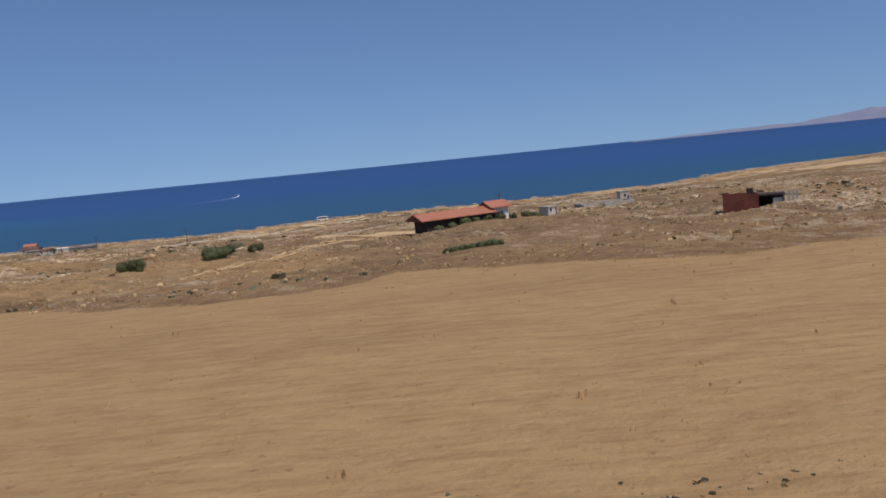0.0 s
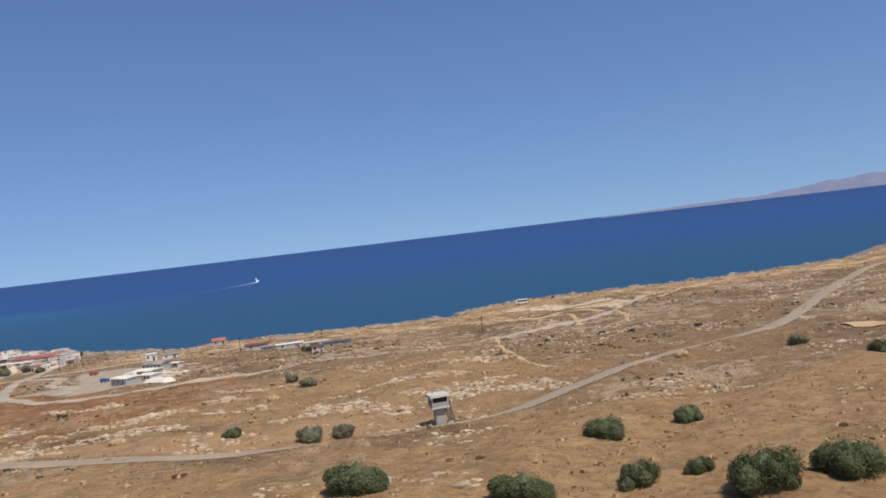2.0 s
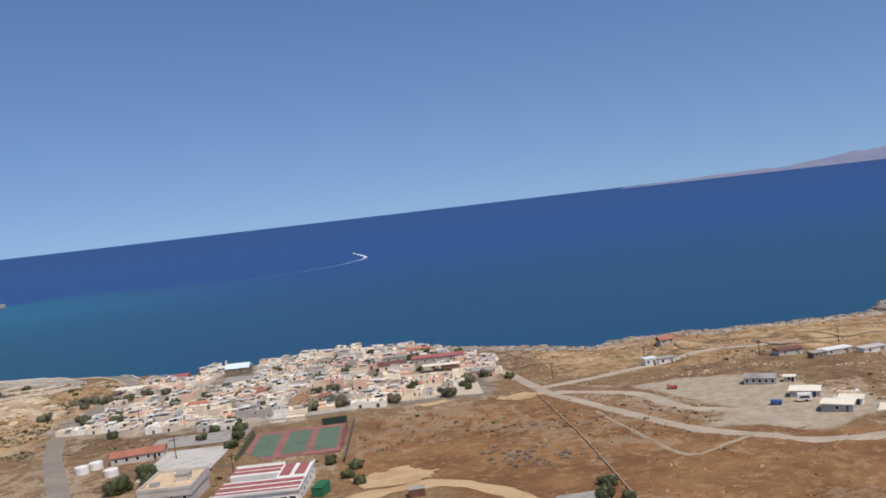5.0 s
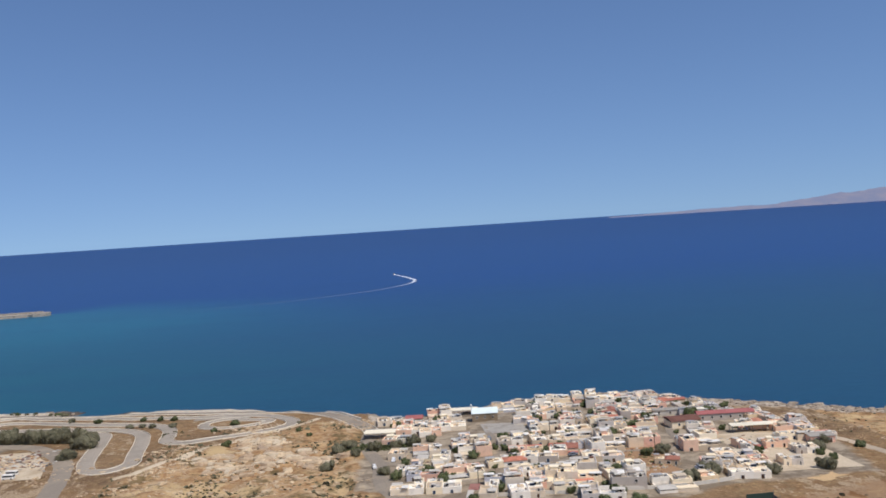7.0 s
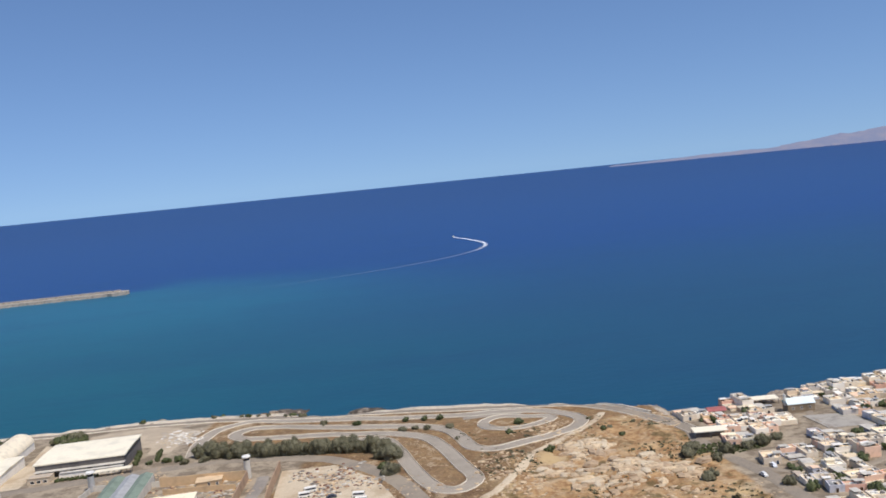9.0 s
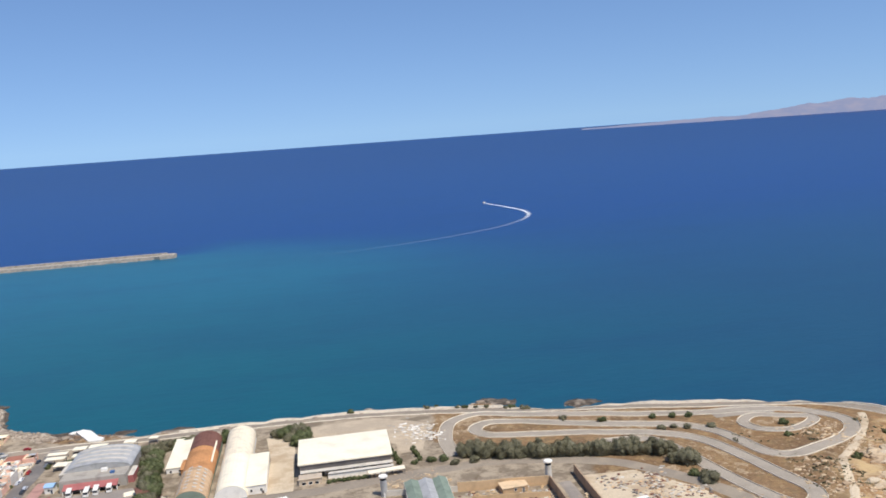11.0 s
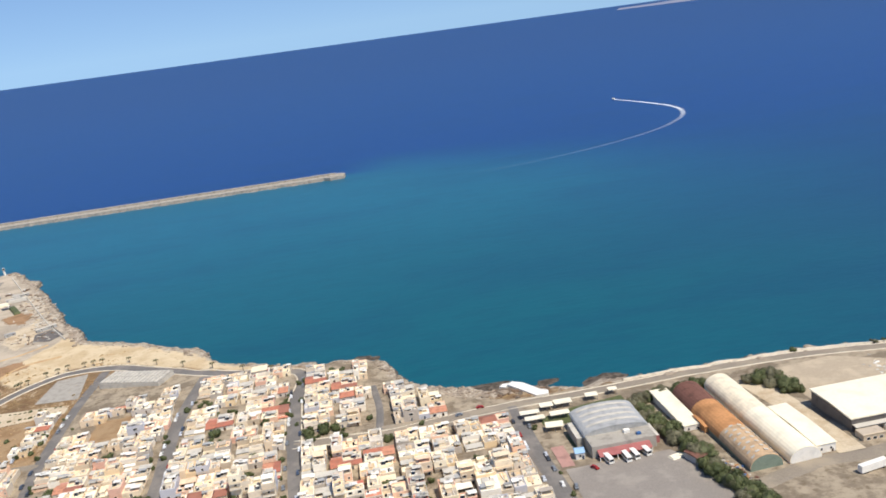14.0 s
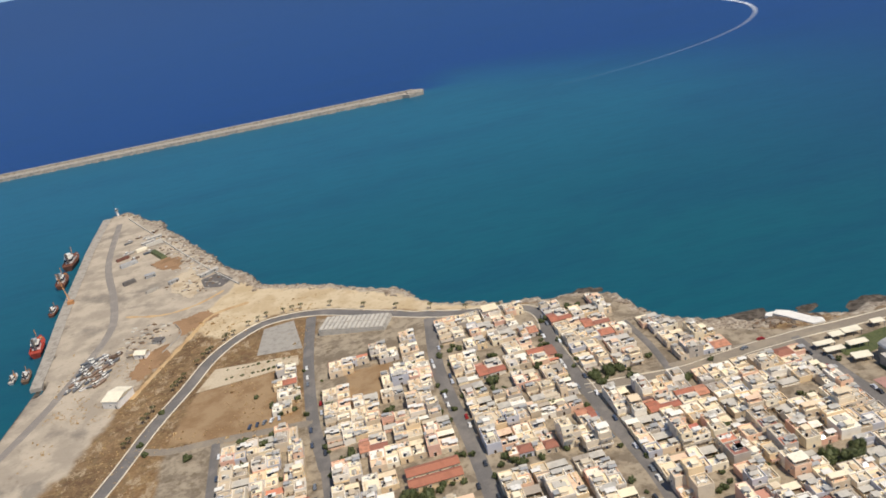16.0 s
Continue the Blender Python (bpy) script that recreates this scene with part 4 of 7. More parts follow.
LABELS = {"shrub": ("shrub", "dense dark green rounded shrub in dry grass", "shrub"), "tree": ("tree", "small dark green tree with a rounded crown", "tree"),
          "grey": ("tree", "dusty grey-green tamarisk tree with a rounded crown", "tree"), "dry": ("shrub", "low brown dry thorny shrub", "shrub")}
plant_rng = random.Random(11)
GARDEN = []                                  # small trees too many to tell apart, joined later


def plant(kind, x, y, size, tall=1.0, group=""):
    r = plant_rng
    name, label, cat = LABELS[kind]
    ob = thing(name, label, cat, x, y, H(x, y) - 0.05, r.uniform(0, 360), group)
    ob.scale = (size * r.uniform(0.9, 1.1), size * r.uniform(0.9, 1.1), size * tall)
    part("trunk", TRUNK, ob)
    part("crown", r.choice(CROWNS[kind]), ob)
    return ob


for x, y, s in ((-79, 76, 3.0), (-69, 70.5, 2.6), (-62, 71.5, 1.9), (-61, 83.5, 2.1), (-58, 72, 1.4), (-56.5, 66, 3.1), (-53.5, 87, 2.0), (-51.5, 66.5, 3.0), (-56, 57, 2.2), (-34, 88, 2.1), (-28, 103, 1.8),
                (-27, 94, 2.2), (-93, 104.5, 1.4), (-114, 98, 2.1), (-62, 84, 0.9), (-24.5, 104, 1.5)):
    plant("shrub", x, y, s * 0.74, 1.0, "green shrubs in the scrub")
for x, y, s in ((-85, 100, 2.0), (-82, 101.5, 1.7), (-89.5, 139, 1.8), (-92.5, 127, 1.2), (-105, 107, 1.2), (-43, 119, 1.3), (-30, 116.5, 1.6), (-93, 148, 1.6), (-110, 122, 1.1), (-126, 120, 1.2), (-121, 110, 1.3)):
    plant("dry" if s < 1.5 else "grey", x, y, s * 0.8, 0.9)
for i in range(5):                           # the low green bank by the red roof
    plant("shrub", 0 + i * 0.9, 69.4 - i * 0.12 + (i % 3) * 0.3, 0.85, 0.85, "low green bank")
for x, y, s in ((-95, 197, 2.0), (-97, 201, 1.6), (-103, 216, 1.3), (-171, 237, 2.2), (-166, 232, 1.6), (-175, 232, 2.6), (-207, 216, 2.6), (-204.5, 218, 2.0), (-187, 232, 1.7), (-166, 147, 2.0), (-164.5, 152, 1.6), (-163.5, 146, 1.2)):
    plant("grey" if s > 2.1 else "tree", x, y, s * 0.8, 1.0)
for i in range(22):                          # tree row of the kart track
    t = i / 21
    x, y = -379 + 46 * t, 304.5 - 13 * t + 5 * max(0, 0.25 - t)
    plant("grey", x, y + 0.4 * (i % 2), 2.75 + 0.4 * ((i * 7) % 3 - 1), 1.15, "tree row beside the kart track")
for x, y, s in ((-391, 304, 1.2), (-387, 304.5, 1.5), (-384, 304.5, 1.6), (-332, 284, 3.9), (-332.5, 273, 3.0), (-334, 277, 1.6), (-404, 350, 1.3), (-380, 346, 1.1), (-372, 343, 1.2), (-359, 341, 1.7), (-340, 318.5, 1.5), (-327, 316.5, 1.3), (-322, 315.5, 1.4), (-318, 314.5, 1.5), (-299, 301.5, 1.5), (-303, 293, 1.2), (-281, 288, 1.0), (-297, 276, 1.6), (-278, 283, 1.0), (-270, 263, 2.4), (-266, 258, 1.8),
                (-262, 262, 2.2), (-257, 263, 2.0), (-253, 264, 2.4), (-249, 266, 1.8), (-260, 240, 1.8)):
    plant("grey" if s > 1.7 else "tree", x, y, s * 0.85, 1.0)
for i in range(46):                          # dark trees round the hangars and the hall
    r = random.Random(200 + i)
    if i < 9:
        x, y = -452 + 2.1 * i + r.uniform(-1, 1), 337.5 + r.uniform(-1.2, 1.2)
    elif i < 14:
        x, y = -424 + 1.8 * (i - 9), 336 + r.uniform(-2, 2)
    elif i < 18:
        x, y = -418.5 + r.uniform(-2, 2), 329.5 + r.uniform(-4, 3)
    else:
        x, y = -455.5 + r.uniform(-1.6, 1.6) + 0.28 * (i - 18), 334 - 2.3 * (i - 18) + r.uniform(-1, 1)
    plant("tree" if i % 3 else "grey", x, y, r.uniform(2.2, 3.2), 0.95, "dark trees round the hangars")
for x, y, s in ((-643, 365, 1.4), (-628, 364, 2.2), (-623, 362, 1.5), (-619, 363, 1.9), (-606, 378, 1.3), (-605, 371, 1.6), (-578, 352, 1.5), (-562, 360, 2.0), (-549, 362, 1.4), (-537, 351, 2.0), (-533, 351.5, 2.3), (-530, 352, 1.7), (-517, 341, 1.6), (-506, 300, 2.6), (-502, 298, 2.8), (-499, 301, 2.2), (-590, 322, 2.6), (-586, 320, 2.3), (-583, 325, 1.7), (-655, 372, 1.2), (-653, 392, 1.1), (-657, 377, 1.2), (-551, 344, 1.2), (-566, 341, 1.2), (-529, 322, 1.4), (-519, 318, 1.5), (-618, 385, 1.6), (-614, 384, 1.4), (-236, 223, 1.6), (-217, 225, 1.9), (-208, 236, 1.6), (-227, 245, 1.4), (-233, 262, 1.5), (-203, 262, 1.8), (-198, 267, 2.0), (-186, 269, 2.2), (-181, 271, 2.0), (-245, 216, 1.4), (-221, 212, 1.6), (-219, 207, 1.5), (-218, 200, 1.6), (-218, 194, 1.4), (-228, 181, 1.9), (-226, 176, 2.0), (-230, 174, 2.3), (-200, 178, 1.2), (-197, 170, 1.1), (-196, 174, 1.2), (-195, 166, 1.1)):
    plant("tree", x, y, s, 1.0, "town trees")


def palm(x, y, h):
    m = Mesh()
    for i in range(4):
        m.tube((0.05 * i, 0, h * i / 4 - 0.1), (0.05 * (i + 1), 0, h * (i + 1) / 4), 0.11 - 0.012 * i, 0.1 - 0.012 * i, BARK, 6)
    ob = thing("palm_tree", "young palm with a dry brown trunk beside the road", "palm", x, y, H(x, y), plant_rng.uniform(0, 360), "palms along the coast road")
    part("trunk", m, ob)
    m = Mesh()
    for i in range(13):
        a, up = i * 2.4, 0.5 + 0.5 * (i % 3)
        d, s = Vector((math.cos(a), math.sin(a), 0)), Vector((-math.sin(a), math.cos(a), 0))
        o = Vector((0.2, 0, h))
        q = [o + d * 0.35 + Vector((0, 0, 0.22 * up)), o + d * 0.75 + Vector((0, 0, 0.2 * up - 0.05)), o + d * 1.0 + Vector((0, 0, -0.25))]
        m.face_set([o, q[0] + s * 0.1, q[1] + s * 0.09, q[2], q[1] - s * 0.09, q[0] - s * 0.1], [(0, 1, 2, 3, 4, 5)], PALMLEAF)
    part("crown", m, ob)
    return ob


one = palm(-569.5, 414.5, 1.7)
for x, y in ((-580, 420.5), (-590, 428), (-601, 436.5), (-611, 440), (-614, 440), (-617, 440), (-623, 440), (-626, 438.5), (-629, 436.5), (-634, 432.5), (-636, 431), (-637, 429.5), (-641, 424), (-642, 423), (-643, 421), (-645, 417), (-648, 410), (-649, 408), (-650, 406), (-651, 404), (-655.5, 394), (-656.5, 391), (-657.5, 389), (-660, 380), (-661, 378), (-559, 408.5), (-550, 404)):
    copy_thing(one, pose(x, y, H(x, y), 0, 0, plant_rng.uniform(0, 360)))


# ---- rocks, dry scrub and stubble, too many to count ----
def scatter(name, label, category, mat, count, area, size, shape, seed, keep=None):
    r, m = random.Random(seed), Mesh()
    v, f = [], []
    tries = 0
    while count > 0 and tries < 400000:
        tries += 1
        x, y = r.uniform(area[0], area[1]), r.uniform(area[2], area[3])
        if keep and not keep(x, y, r):
            continue
        count -= 1
        s, z, o = size * r.uniform(0.4, 1.0) ** 1.5 * (2.0 if r.random() < 0.08 else 1), H(x, y), len(v)
        if shape == "rock":
            n = 6
            a0, hh, lg = r.uniform(0, 6.28), s * r.uniform(0.4, 0.85), r.uniform(0.8, 1.6)
            for lv, k in ((-0.1, 1.0), (0.6, 0.85)):
                v += [(x + math.cos(a0 + i * 1.047) * s * k * lg * r.uniform(0.6, 1.2), y + math.sin(a0 + i * 1.047) * s * k * r.uniform(0.6, 1.0), z + hh * lv * r.uniform(0.8, 1.15)) for i in range(n)]
            v.append((x, y, z + hh * r.uniform(0.75, 1.05)))
            f += [(o + i, o + (i + 1) % n, o + n + (i + 1) % n, o + n + i) for i in range(n)] + [(o + n + i, o + n + (i + 1) % n, o + 2 * n) for i in range(n)]
        else:
            for k in range(6 if shape == "scrub" else 4):
                a, hh, w = r.uniform(0, 6.28), s * r.uniform(0.3, 0.7), s * (0.55 if shape == "scrub" else 0.16)
                dx, dy = math.cos(a) * w, math.sin(a) * w
                ox, oy = x + r.uniform(-1, 1) * s * 0.6, y + r.uniform(-1, 1) * s * 0.6
                b = len(v)
                v += [(ox - dx, oy - dy, z - 0.03), (ox + dx, oy + dy, z - 0.03), (ox + dx * 0.6 - dy * 0.5, oy + dy * 0.6 + dx * 0.5, z + hh), (ox - dx * 0.7 - dy * 0.4, oy - dy * 0.7 + dx * 0.4, z + hh * 0.85)]
                f.append((b, b + 1, b + 2, b + 3))
    m.face_set(v, f, mat)
    return thing(name, label, category, kind="stuff", mesh=m)


def field_of(name):
    grid = masks[name]

    def at(x, y):
        i, j = int(np.searchsorted(AX, x)), int(np.searchsorted(AY, y))
        return grid[min(j, ny - 1), min(i, nx - 1)]
    return at


in_field, in_rust, in_shore, in_town, in_port, in_gravel = (field_of(k) for k in ("field", "rust", "shore", "town", "port", "gravel"))


def patchy(x, y, s, seed):
    return noise.noise(Vector((x * s, y * s, seed)))


scatter("loose_rocks", "pale limestone rocks strewn over dry scrub", "rocks", ROCK, 9000, (-165, 70, 70, 268), 0.3, "rock", 1,
        lambda x, y, r: in_field(x, y) < -2 and in_gravel(x, y) < 0 and 0.6 * patchy(x, y, 0.035, 3) + 0.8 * noise.noise(Vector((x * 0.09, y * 0.2, 9))) > (0.5 if in_rust(x, y) > 0 or y < 96 else 0.24))
scatter("loose_rocks", "clusters of pale limestone boulders in golden grass", "rocks", ROCK, 1800, (-128, -58, 106, 150), 0.4, "rock", 31,
        lambda x, y, r: noise.noise(Vector((x * 0.08, y * 0.2, 21))) + (0.25 if 109 < y - 0.25 * (-90 - x) * (x < -90) < 119 else 0) > 0.32)
scatter("shore_rocks", "weathered boulders along the waterline", "rocks", BOULDER, 2600, (-700, 120, 262, 612), 0.7, "rock", 2, lambda x, y, r: (not -478 < x < -262 or r.random() < 0.2) and (not -690 < x < -500 or r.random() < 0.4) and 0.5 < in_shore(x, y) < 7.6 and H(x, y) > -0.3)
scatter("rubble", "broken stone and rubble on bare ground", "rubble", ROCK, 1300, (-400, -268, 240, 300), 0.4, "rock", 5, lambda x, y, r: patchy(x, y, 0.06, 5) > 0.12 and not (-384 < x < -312 and y > 275))
scatter("dry_scrub", "low brown thorn scrub on stony ground", "scrub", LEAFDRY, 15000, (-170, 70, 55, 266), 0.27, "scrub", 3,
        lambda x, y, r: in_field(x, y) < -0.5 and in_gravel(x, y) < 0 and patchy(x, y, 0.05, 1) > -0.25 and r.random() < 0.75)
scatter("green_scrub", "low grey-green scrub on stony ground", "scrub", LEAFGREY, 2400, (-360, 60, 55, 300), 0.42, "scrub", 8,
        lambda x, y, r: in_field(x, y) < -1 and in_town(x, y) < 0 and in_gravel(x, y) < 0 and patchy(x, y, 0.03, 8) > 0.22 and not (-384 < x < -283 and y > 255))
scatter("dry_grass", "short dry straw-coloured grass tufts", "grass", STRAW, 34000, (-150, 60, 14, 135), 0.2, "grass", 4, lambda x, y, r: r.random() < (0.1 if in_field(x, y) > 0 else 0.9))
scatter("green_weeds", "green weeds along the runway verge", "weeds", LEAFGREY, 1500, (-34, 34, 12, 17.4), 0.12, "scrub", 6, lambda x, y, r: patchy(x, y, 0.3, 2) > -0.2 and r.random() < (17.8 - y) / 4)
scatter("green_scrub", "dense green reeds in a damp hollow", "scrub", LEAF, 700, (-276, -246, 246, 270), 0.5, "scrub", 18, lambda x, y, r: math.hypot((x + 261.5) / 9, (y - 264.5) / 3.8) < 0.7 + r.random() * 0.4)
scatter("slope_scrub", "grey-green scrub and weeds on the sandstone slope", "scrub", LEAFGREY, 1300, (-316, -258, 205, 300), 0.5, "scrub", 28, lambda x, y, r: patchy(x, y, 0.08, 6) > 0.05 and in_town(x, y) < 0)
scatter("ledge_rocks", "broken yellow sandstone ledges on the slope", "rocks", ROCK, 900, (-314, -262, 205, 298), 0.45, "rock", 29, lambda x, y, r: noise.noise(Vector((x * 0.07, y * 0.15, 4))) > 0.12)
scatter("garden_scrub", "brown weeds and scrub beside the port road", "scrub", LEAFDRY, 1500, (-690, -600, 350, 450), 0.4, "scrub", 7, lambda x, y, r: in_town(x, y) < 0 and patchy(x, y, 0.06, 4) > 0.0)


# ---- houses ----
ST = 1.35                                    # storey height


def window_mesh(w, h):
    m = Mesh()
    m.box(-w / 2, -0.02, 0, w / 2, 0.03, h, GLASS)
    for a, b, c, d in ((-w / 2 - 0.05, -0.05, w / 2 + 0.05, 0.0), (-w / 2 - 0.05, h, w / 2 + 0.05, h + 0.05), (-w / 2 - 0.05, 0, -w / 2, h), (w / 2, 0, w / 2 + 0.05, h)):
        m.box(a, -0.05, b, c, 0.03, d, WHITE)
    return m.data("window")


def door_mesh(w, h):
    m = Mesh()
    m.box(-w / 2, -0.03, 0, w / 2, 0.03, h, DOORS)
    m.box(-w / 2 - 0.06, -0.05, 0, -w / 2, 0.03, h + 0.06, WHITE).box(w / 2, -0.05, 0, w / 2 + 0.06, 0.03, h + 0.06, WHITE)
    m.box(w * 0.3, -0.07, h * 0.45, w * 0.38, -0.03, h * 0.5, STEEL)
    return m.data("door")


def balcony_mesh(w):
    m = Mesh()
    m.box(-w / 2, -0.6, -0.08, w / 2, 0.0, 0.0, PALECON)
    m.box(-w / 2, -0.6, 0, w / 2, -0.54, 0.45, WALLS).box(-w / 2, -0.54, 0, -w / 2 + 0.06, 0, 0.45, WALLS).box(w / 2 - 0.06, -0.54, 0, w / 2, 0, 0.45, WALLS)
    return m.data("balcony")


def heater_meshes():
    t, s = Mesh(), Mesh()
    t.tube((-0.35, 0.15, 0.55), (0.35, 0.15, 0.55), 0.14, 0.14, WHITE, 8)
    for x in (-0.3, 0.26):
        t.box(x, 0.1, 0, x + 0.04, 0.18, 0.45, STEEL)
    s.face_set([(-0.4, -0.4, 0.05), (0.4, -0.4, 0.05), (0.4, 0.1, 0.5), (-0.4, 0.1, 0.5), (-0.4, -0.37, 0.01), (0.4, -0.37, 0.01), (0.4, 0.13, 0.46), (-0.4, 0.13, 0.46)],
               [(0, 1, 2, 3), (7, 6, 5, 4), (0, 4, 5, 1), (1, 5, 6, 2), (2, 6, 7, 3), (3, 7, 4, 0)], GLASS)
    return t.data("water_tank"), s.data("solar_panel")


WINDOW, WIDEWINDOW, DOOR, BALCONY = window_mesh(0.45, 0.55), window_mesh(0.8, 0.6), door_mesh(0.48, 1.0), balcony_mesh(2.0)
TANK, PANEL = heater_meshes()


def wall_ring(w, d, h, mat=None, t=0.16):
    """Four thick walls round a floor plan."""
    m, mat = Mesh(), mat or WALLS
    m.box(-w / 2, -d / 2, -0.8, w / 2, -d / 2 + t, h, mat).box(-w / 2, d / 2 - t, -0.8, w / 2, d / 2, h, mat)
    return m.box(-w / 2, -d / 2 + t, -0.8, -w / 2 + t, d / 2 - t, h, mat).box(w / 2 - t, -d / 2 + t, -0.8, w / 2, d / 2 - t, h, mat)


def clutter(m, r, x0, y0, x1, y1, z):
    """Tanks, boxes, screed patches, low walls and awnings strewn over one flat roof."""
    w, d = x1 - x0, y1 - y0
    for _ in range(r.randint(1, 3)):         # patches of another screed
        a, b = r.uniform(x0 + 0.2, x1 - w * 0.5), r.uniform(y0 + 0.2, y1 - d * 0.5)
        m.box(a, b, z, a + w * r.uniform(0.2, 0.45), b + d * r.uniform(0.2, 0.45), z + r.choice((0.03, 0.05, 0.3)), r.choice((PALECON, CONCRETE, TANROOF, WHITE, WHITE, TANROOF, PALECON)))
    for _ in range(r.randint(3, 7)):
        a, b, k, q = r.uniform(x0 + 0.35, x1 - 0.35), r.uniform(y0 + 0.35, y1 - 0.35), r.random(), r.uniform(0.14, 0.32)
        if k < 0.3:
            m.tube((a, b, z), (a, b, z + q * 2), q * 0.8, q * 0.75, r.choice((RUBBER, WHITE, GREYMETAL)), 7)
        elif k < 0.65:
            m.box(a - q, b - q * 0.7, z, a + q, b + q * 0.7, z + q * r.uniform(0.8, 2.2), r.choice((CONCRETE, WHITE, PALECON, DARKCON, GREYMETAL, BROWNSHEET)))
        elif k < 0.85:                       # a low wall across the roof
            m.box(a - 0.05, y0 + 0.2, z, a + 0.05, y0 + d * r.uniform(0.4, 0.8), z + r.uniform(0.15, 0.4), r.choice((WHITE, PALECON, TANROOF)))
        else:                                # an awning on thin posts
            g, h = min(0.9, w * 0.3), z + 0.75
            m.box(a - g, b - g * 0.7, h, a + g, b + g * 0.7, h + 0.05, r.choice((PALECON, WHITE, GREYMETAL, PALECON)))
            for u in (-g + 0.06, g - 0.06):
                m.box(a + u - 0.03, b - g * 0.6, z, a + u + 0.03, b - g * 0.6 + 0.06, h, STEEL)


def cell(ob, r, x0, y0, x1, y1, floors, roof, front, side, hip=0, bits=None):
    """One volume of a house: walls, roof, openings and what stands on the roof."""
    w, d, cx, cy = x1 - x0, y1 - y0, (x0 + x1) / 2, (y0 + y1) / 2
    at = pose(cx, cy, 0)
    if not floors:                           # a walled yard with a lean-to shade
        part("yard_wall", wall_ring(w, d, r.uniform(0.45, 0.8), WALLS, 0.12), ob, "", at)
        m = Mesh().box(-w / 2, d / 2 - d * 0.5, 0.85, w / 2, d / 2, 0.93, r.choice((ROOFS, PALECON, PALECON, ROOFS, ROOFRED)))
        part("lean_to", m.box(-w / 2 + 0.1, 0.05, -0.4, -w / 2 + 0.2, 0.15, 0.85, STEEL).box(w / 2 - 0.2, 0.05, -0.4, w / 2 - 0.1, 0.15, 0.85, STEEL), ob, "", at)
        for _ in range(5):
            a, b, q = r.uniform(x0 + 0.3, x1 - 0.3), r.uniform(y0 + 0.3, cy), r.uniform(0.1, 0.25)
            bits.box(a - q, b - q, -0.2, a + q, b + q, q * 2.2, r.choice((LEAF, LEAF, CONCRETE, BROWNSHEET, WHITE)), None, q * 0.3)
        return
    h = floors * ST * r.uniform(0.9, 1.08)
    rim = 0.0 if roof == "tile" else r.choice((0.1, 0.22, 0.34, 0.42))
    part("wall", wall_ring(w, d, h + rim), ob, "", at)
    if roof == "tile":
        part("roof", Mesh().gable(-w / 2, -d / 2, h, w / 2, d / 2, min(w, d) * 0.2, TILES, 0.12, 0.1, d * 0.35 if hip else 0.0), ob, "terracotta tiled roof", at)
    else:
        part("roof", Mesh().box(-w / 2 + 0.15, -d / 2 + 0.15, h - 0.12, w / 2 - 0.15, d / 2 - 0.15, h + 0.06, ROOFRED if roof == "red" else ROOFS), ob, "flat red painted roof" if roof == "red" else "flat screed roof with parapet", at)
        if roof == "terrace":
            m = Mesh()
            for x in (-w / 2 + 0.3, w / 2 - 0.3):
                for y in (-d / 2 + 0.3, d / 2 - 0.4):
                    m.box(x - 0.06, y - 0.06, h, x + 0.06, y + 0.06, h + 1.0, PALECON)
            part("roof_shelter", m.box(-w / 2 + 0.1, -d / 2 + 0.6, h + 1.0, w / 2 - 0.1, d / 2 - 0.2, h + 1.08, ROOFS), ob, "", at)
        else:
            clutter(bits, r, x0, y0, x1, y1, h + 0.06)
            if r.random() < 0.3 and w > 2 and d > 2:
                m = Mesh().box(-0.6, d / 2 - 1.5, h + 0.06, 0.6, d / 2 - 0.25, h + 0.95, WALLS).box(-0.7, d / 2 - 1.6, h + 0.95, 0.7, d / 2 - 0.15, h + 1.05, ROOFS)
                part("stair_head", m, ob, "", at)
            elif r.random() < 0.4:
                px, py, a = cx + r.uniform(-w / 2 + 0.6, w / 2 - 0.6), cy + r.uniform(-d / 2 + 0.7, 0), r.uniform(-20, 20)
                part("solar_panel", PANEL, ob, "", pose(px, py, h + 0.06, 0, 0, a))
                part("water_tank", TANK, ob, "", pose(px, py, h + 0.06, 0, 0, a))
    for fl in range(floors):
        z = fl * ST
        n = max(1, int(w / 1.7)) if front else 0
        for i in range(n):
            u = cx + (i + 0.5) / n * w - w / 2
            if fl == 0 and i == n // 2:
                part("door", DOOR, ob, "", pose(u, y0 - 0.01, 0.0))
            elif r.random() < 0.66:
                part("window", WIDEWINDOW if r.random() < 0.55 else WINDOW, ob, "", pose(u, y0 - 0.01, z + 0.45))
        if side and r.random() < 0.5:
            part("window", WINDOW, ob, "", pose(cx, cy, 0) @ pose(0, 0, 0, 0, 0, side) @ pose(r.uniform(-d / 4, d / 4), -w / 2 - 0.01, z + 0.45))
        if fl and front and r.random() < 0.8:
            part("balcony", BALCONY, ob, "", pose(cx, y0, z) @ Matrix.Diagonal((w / 2.05, r.uniform(1.0, 1.5), 1, 1)))


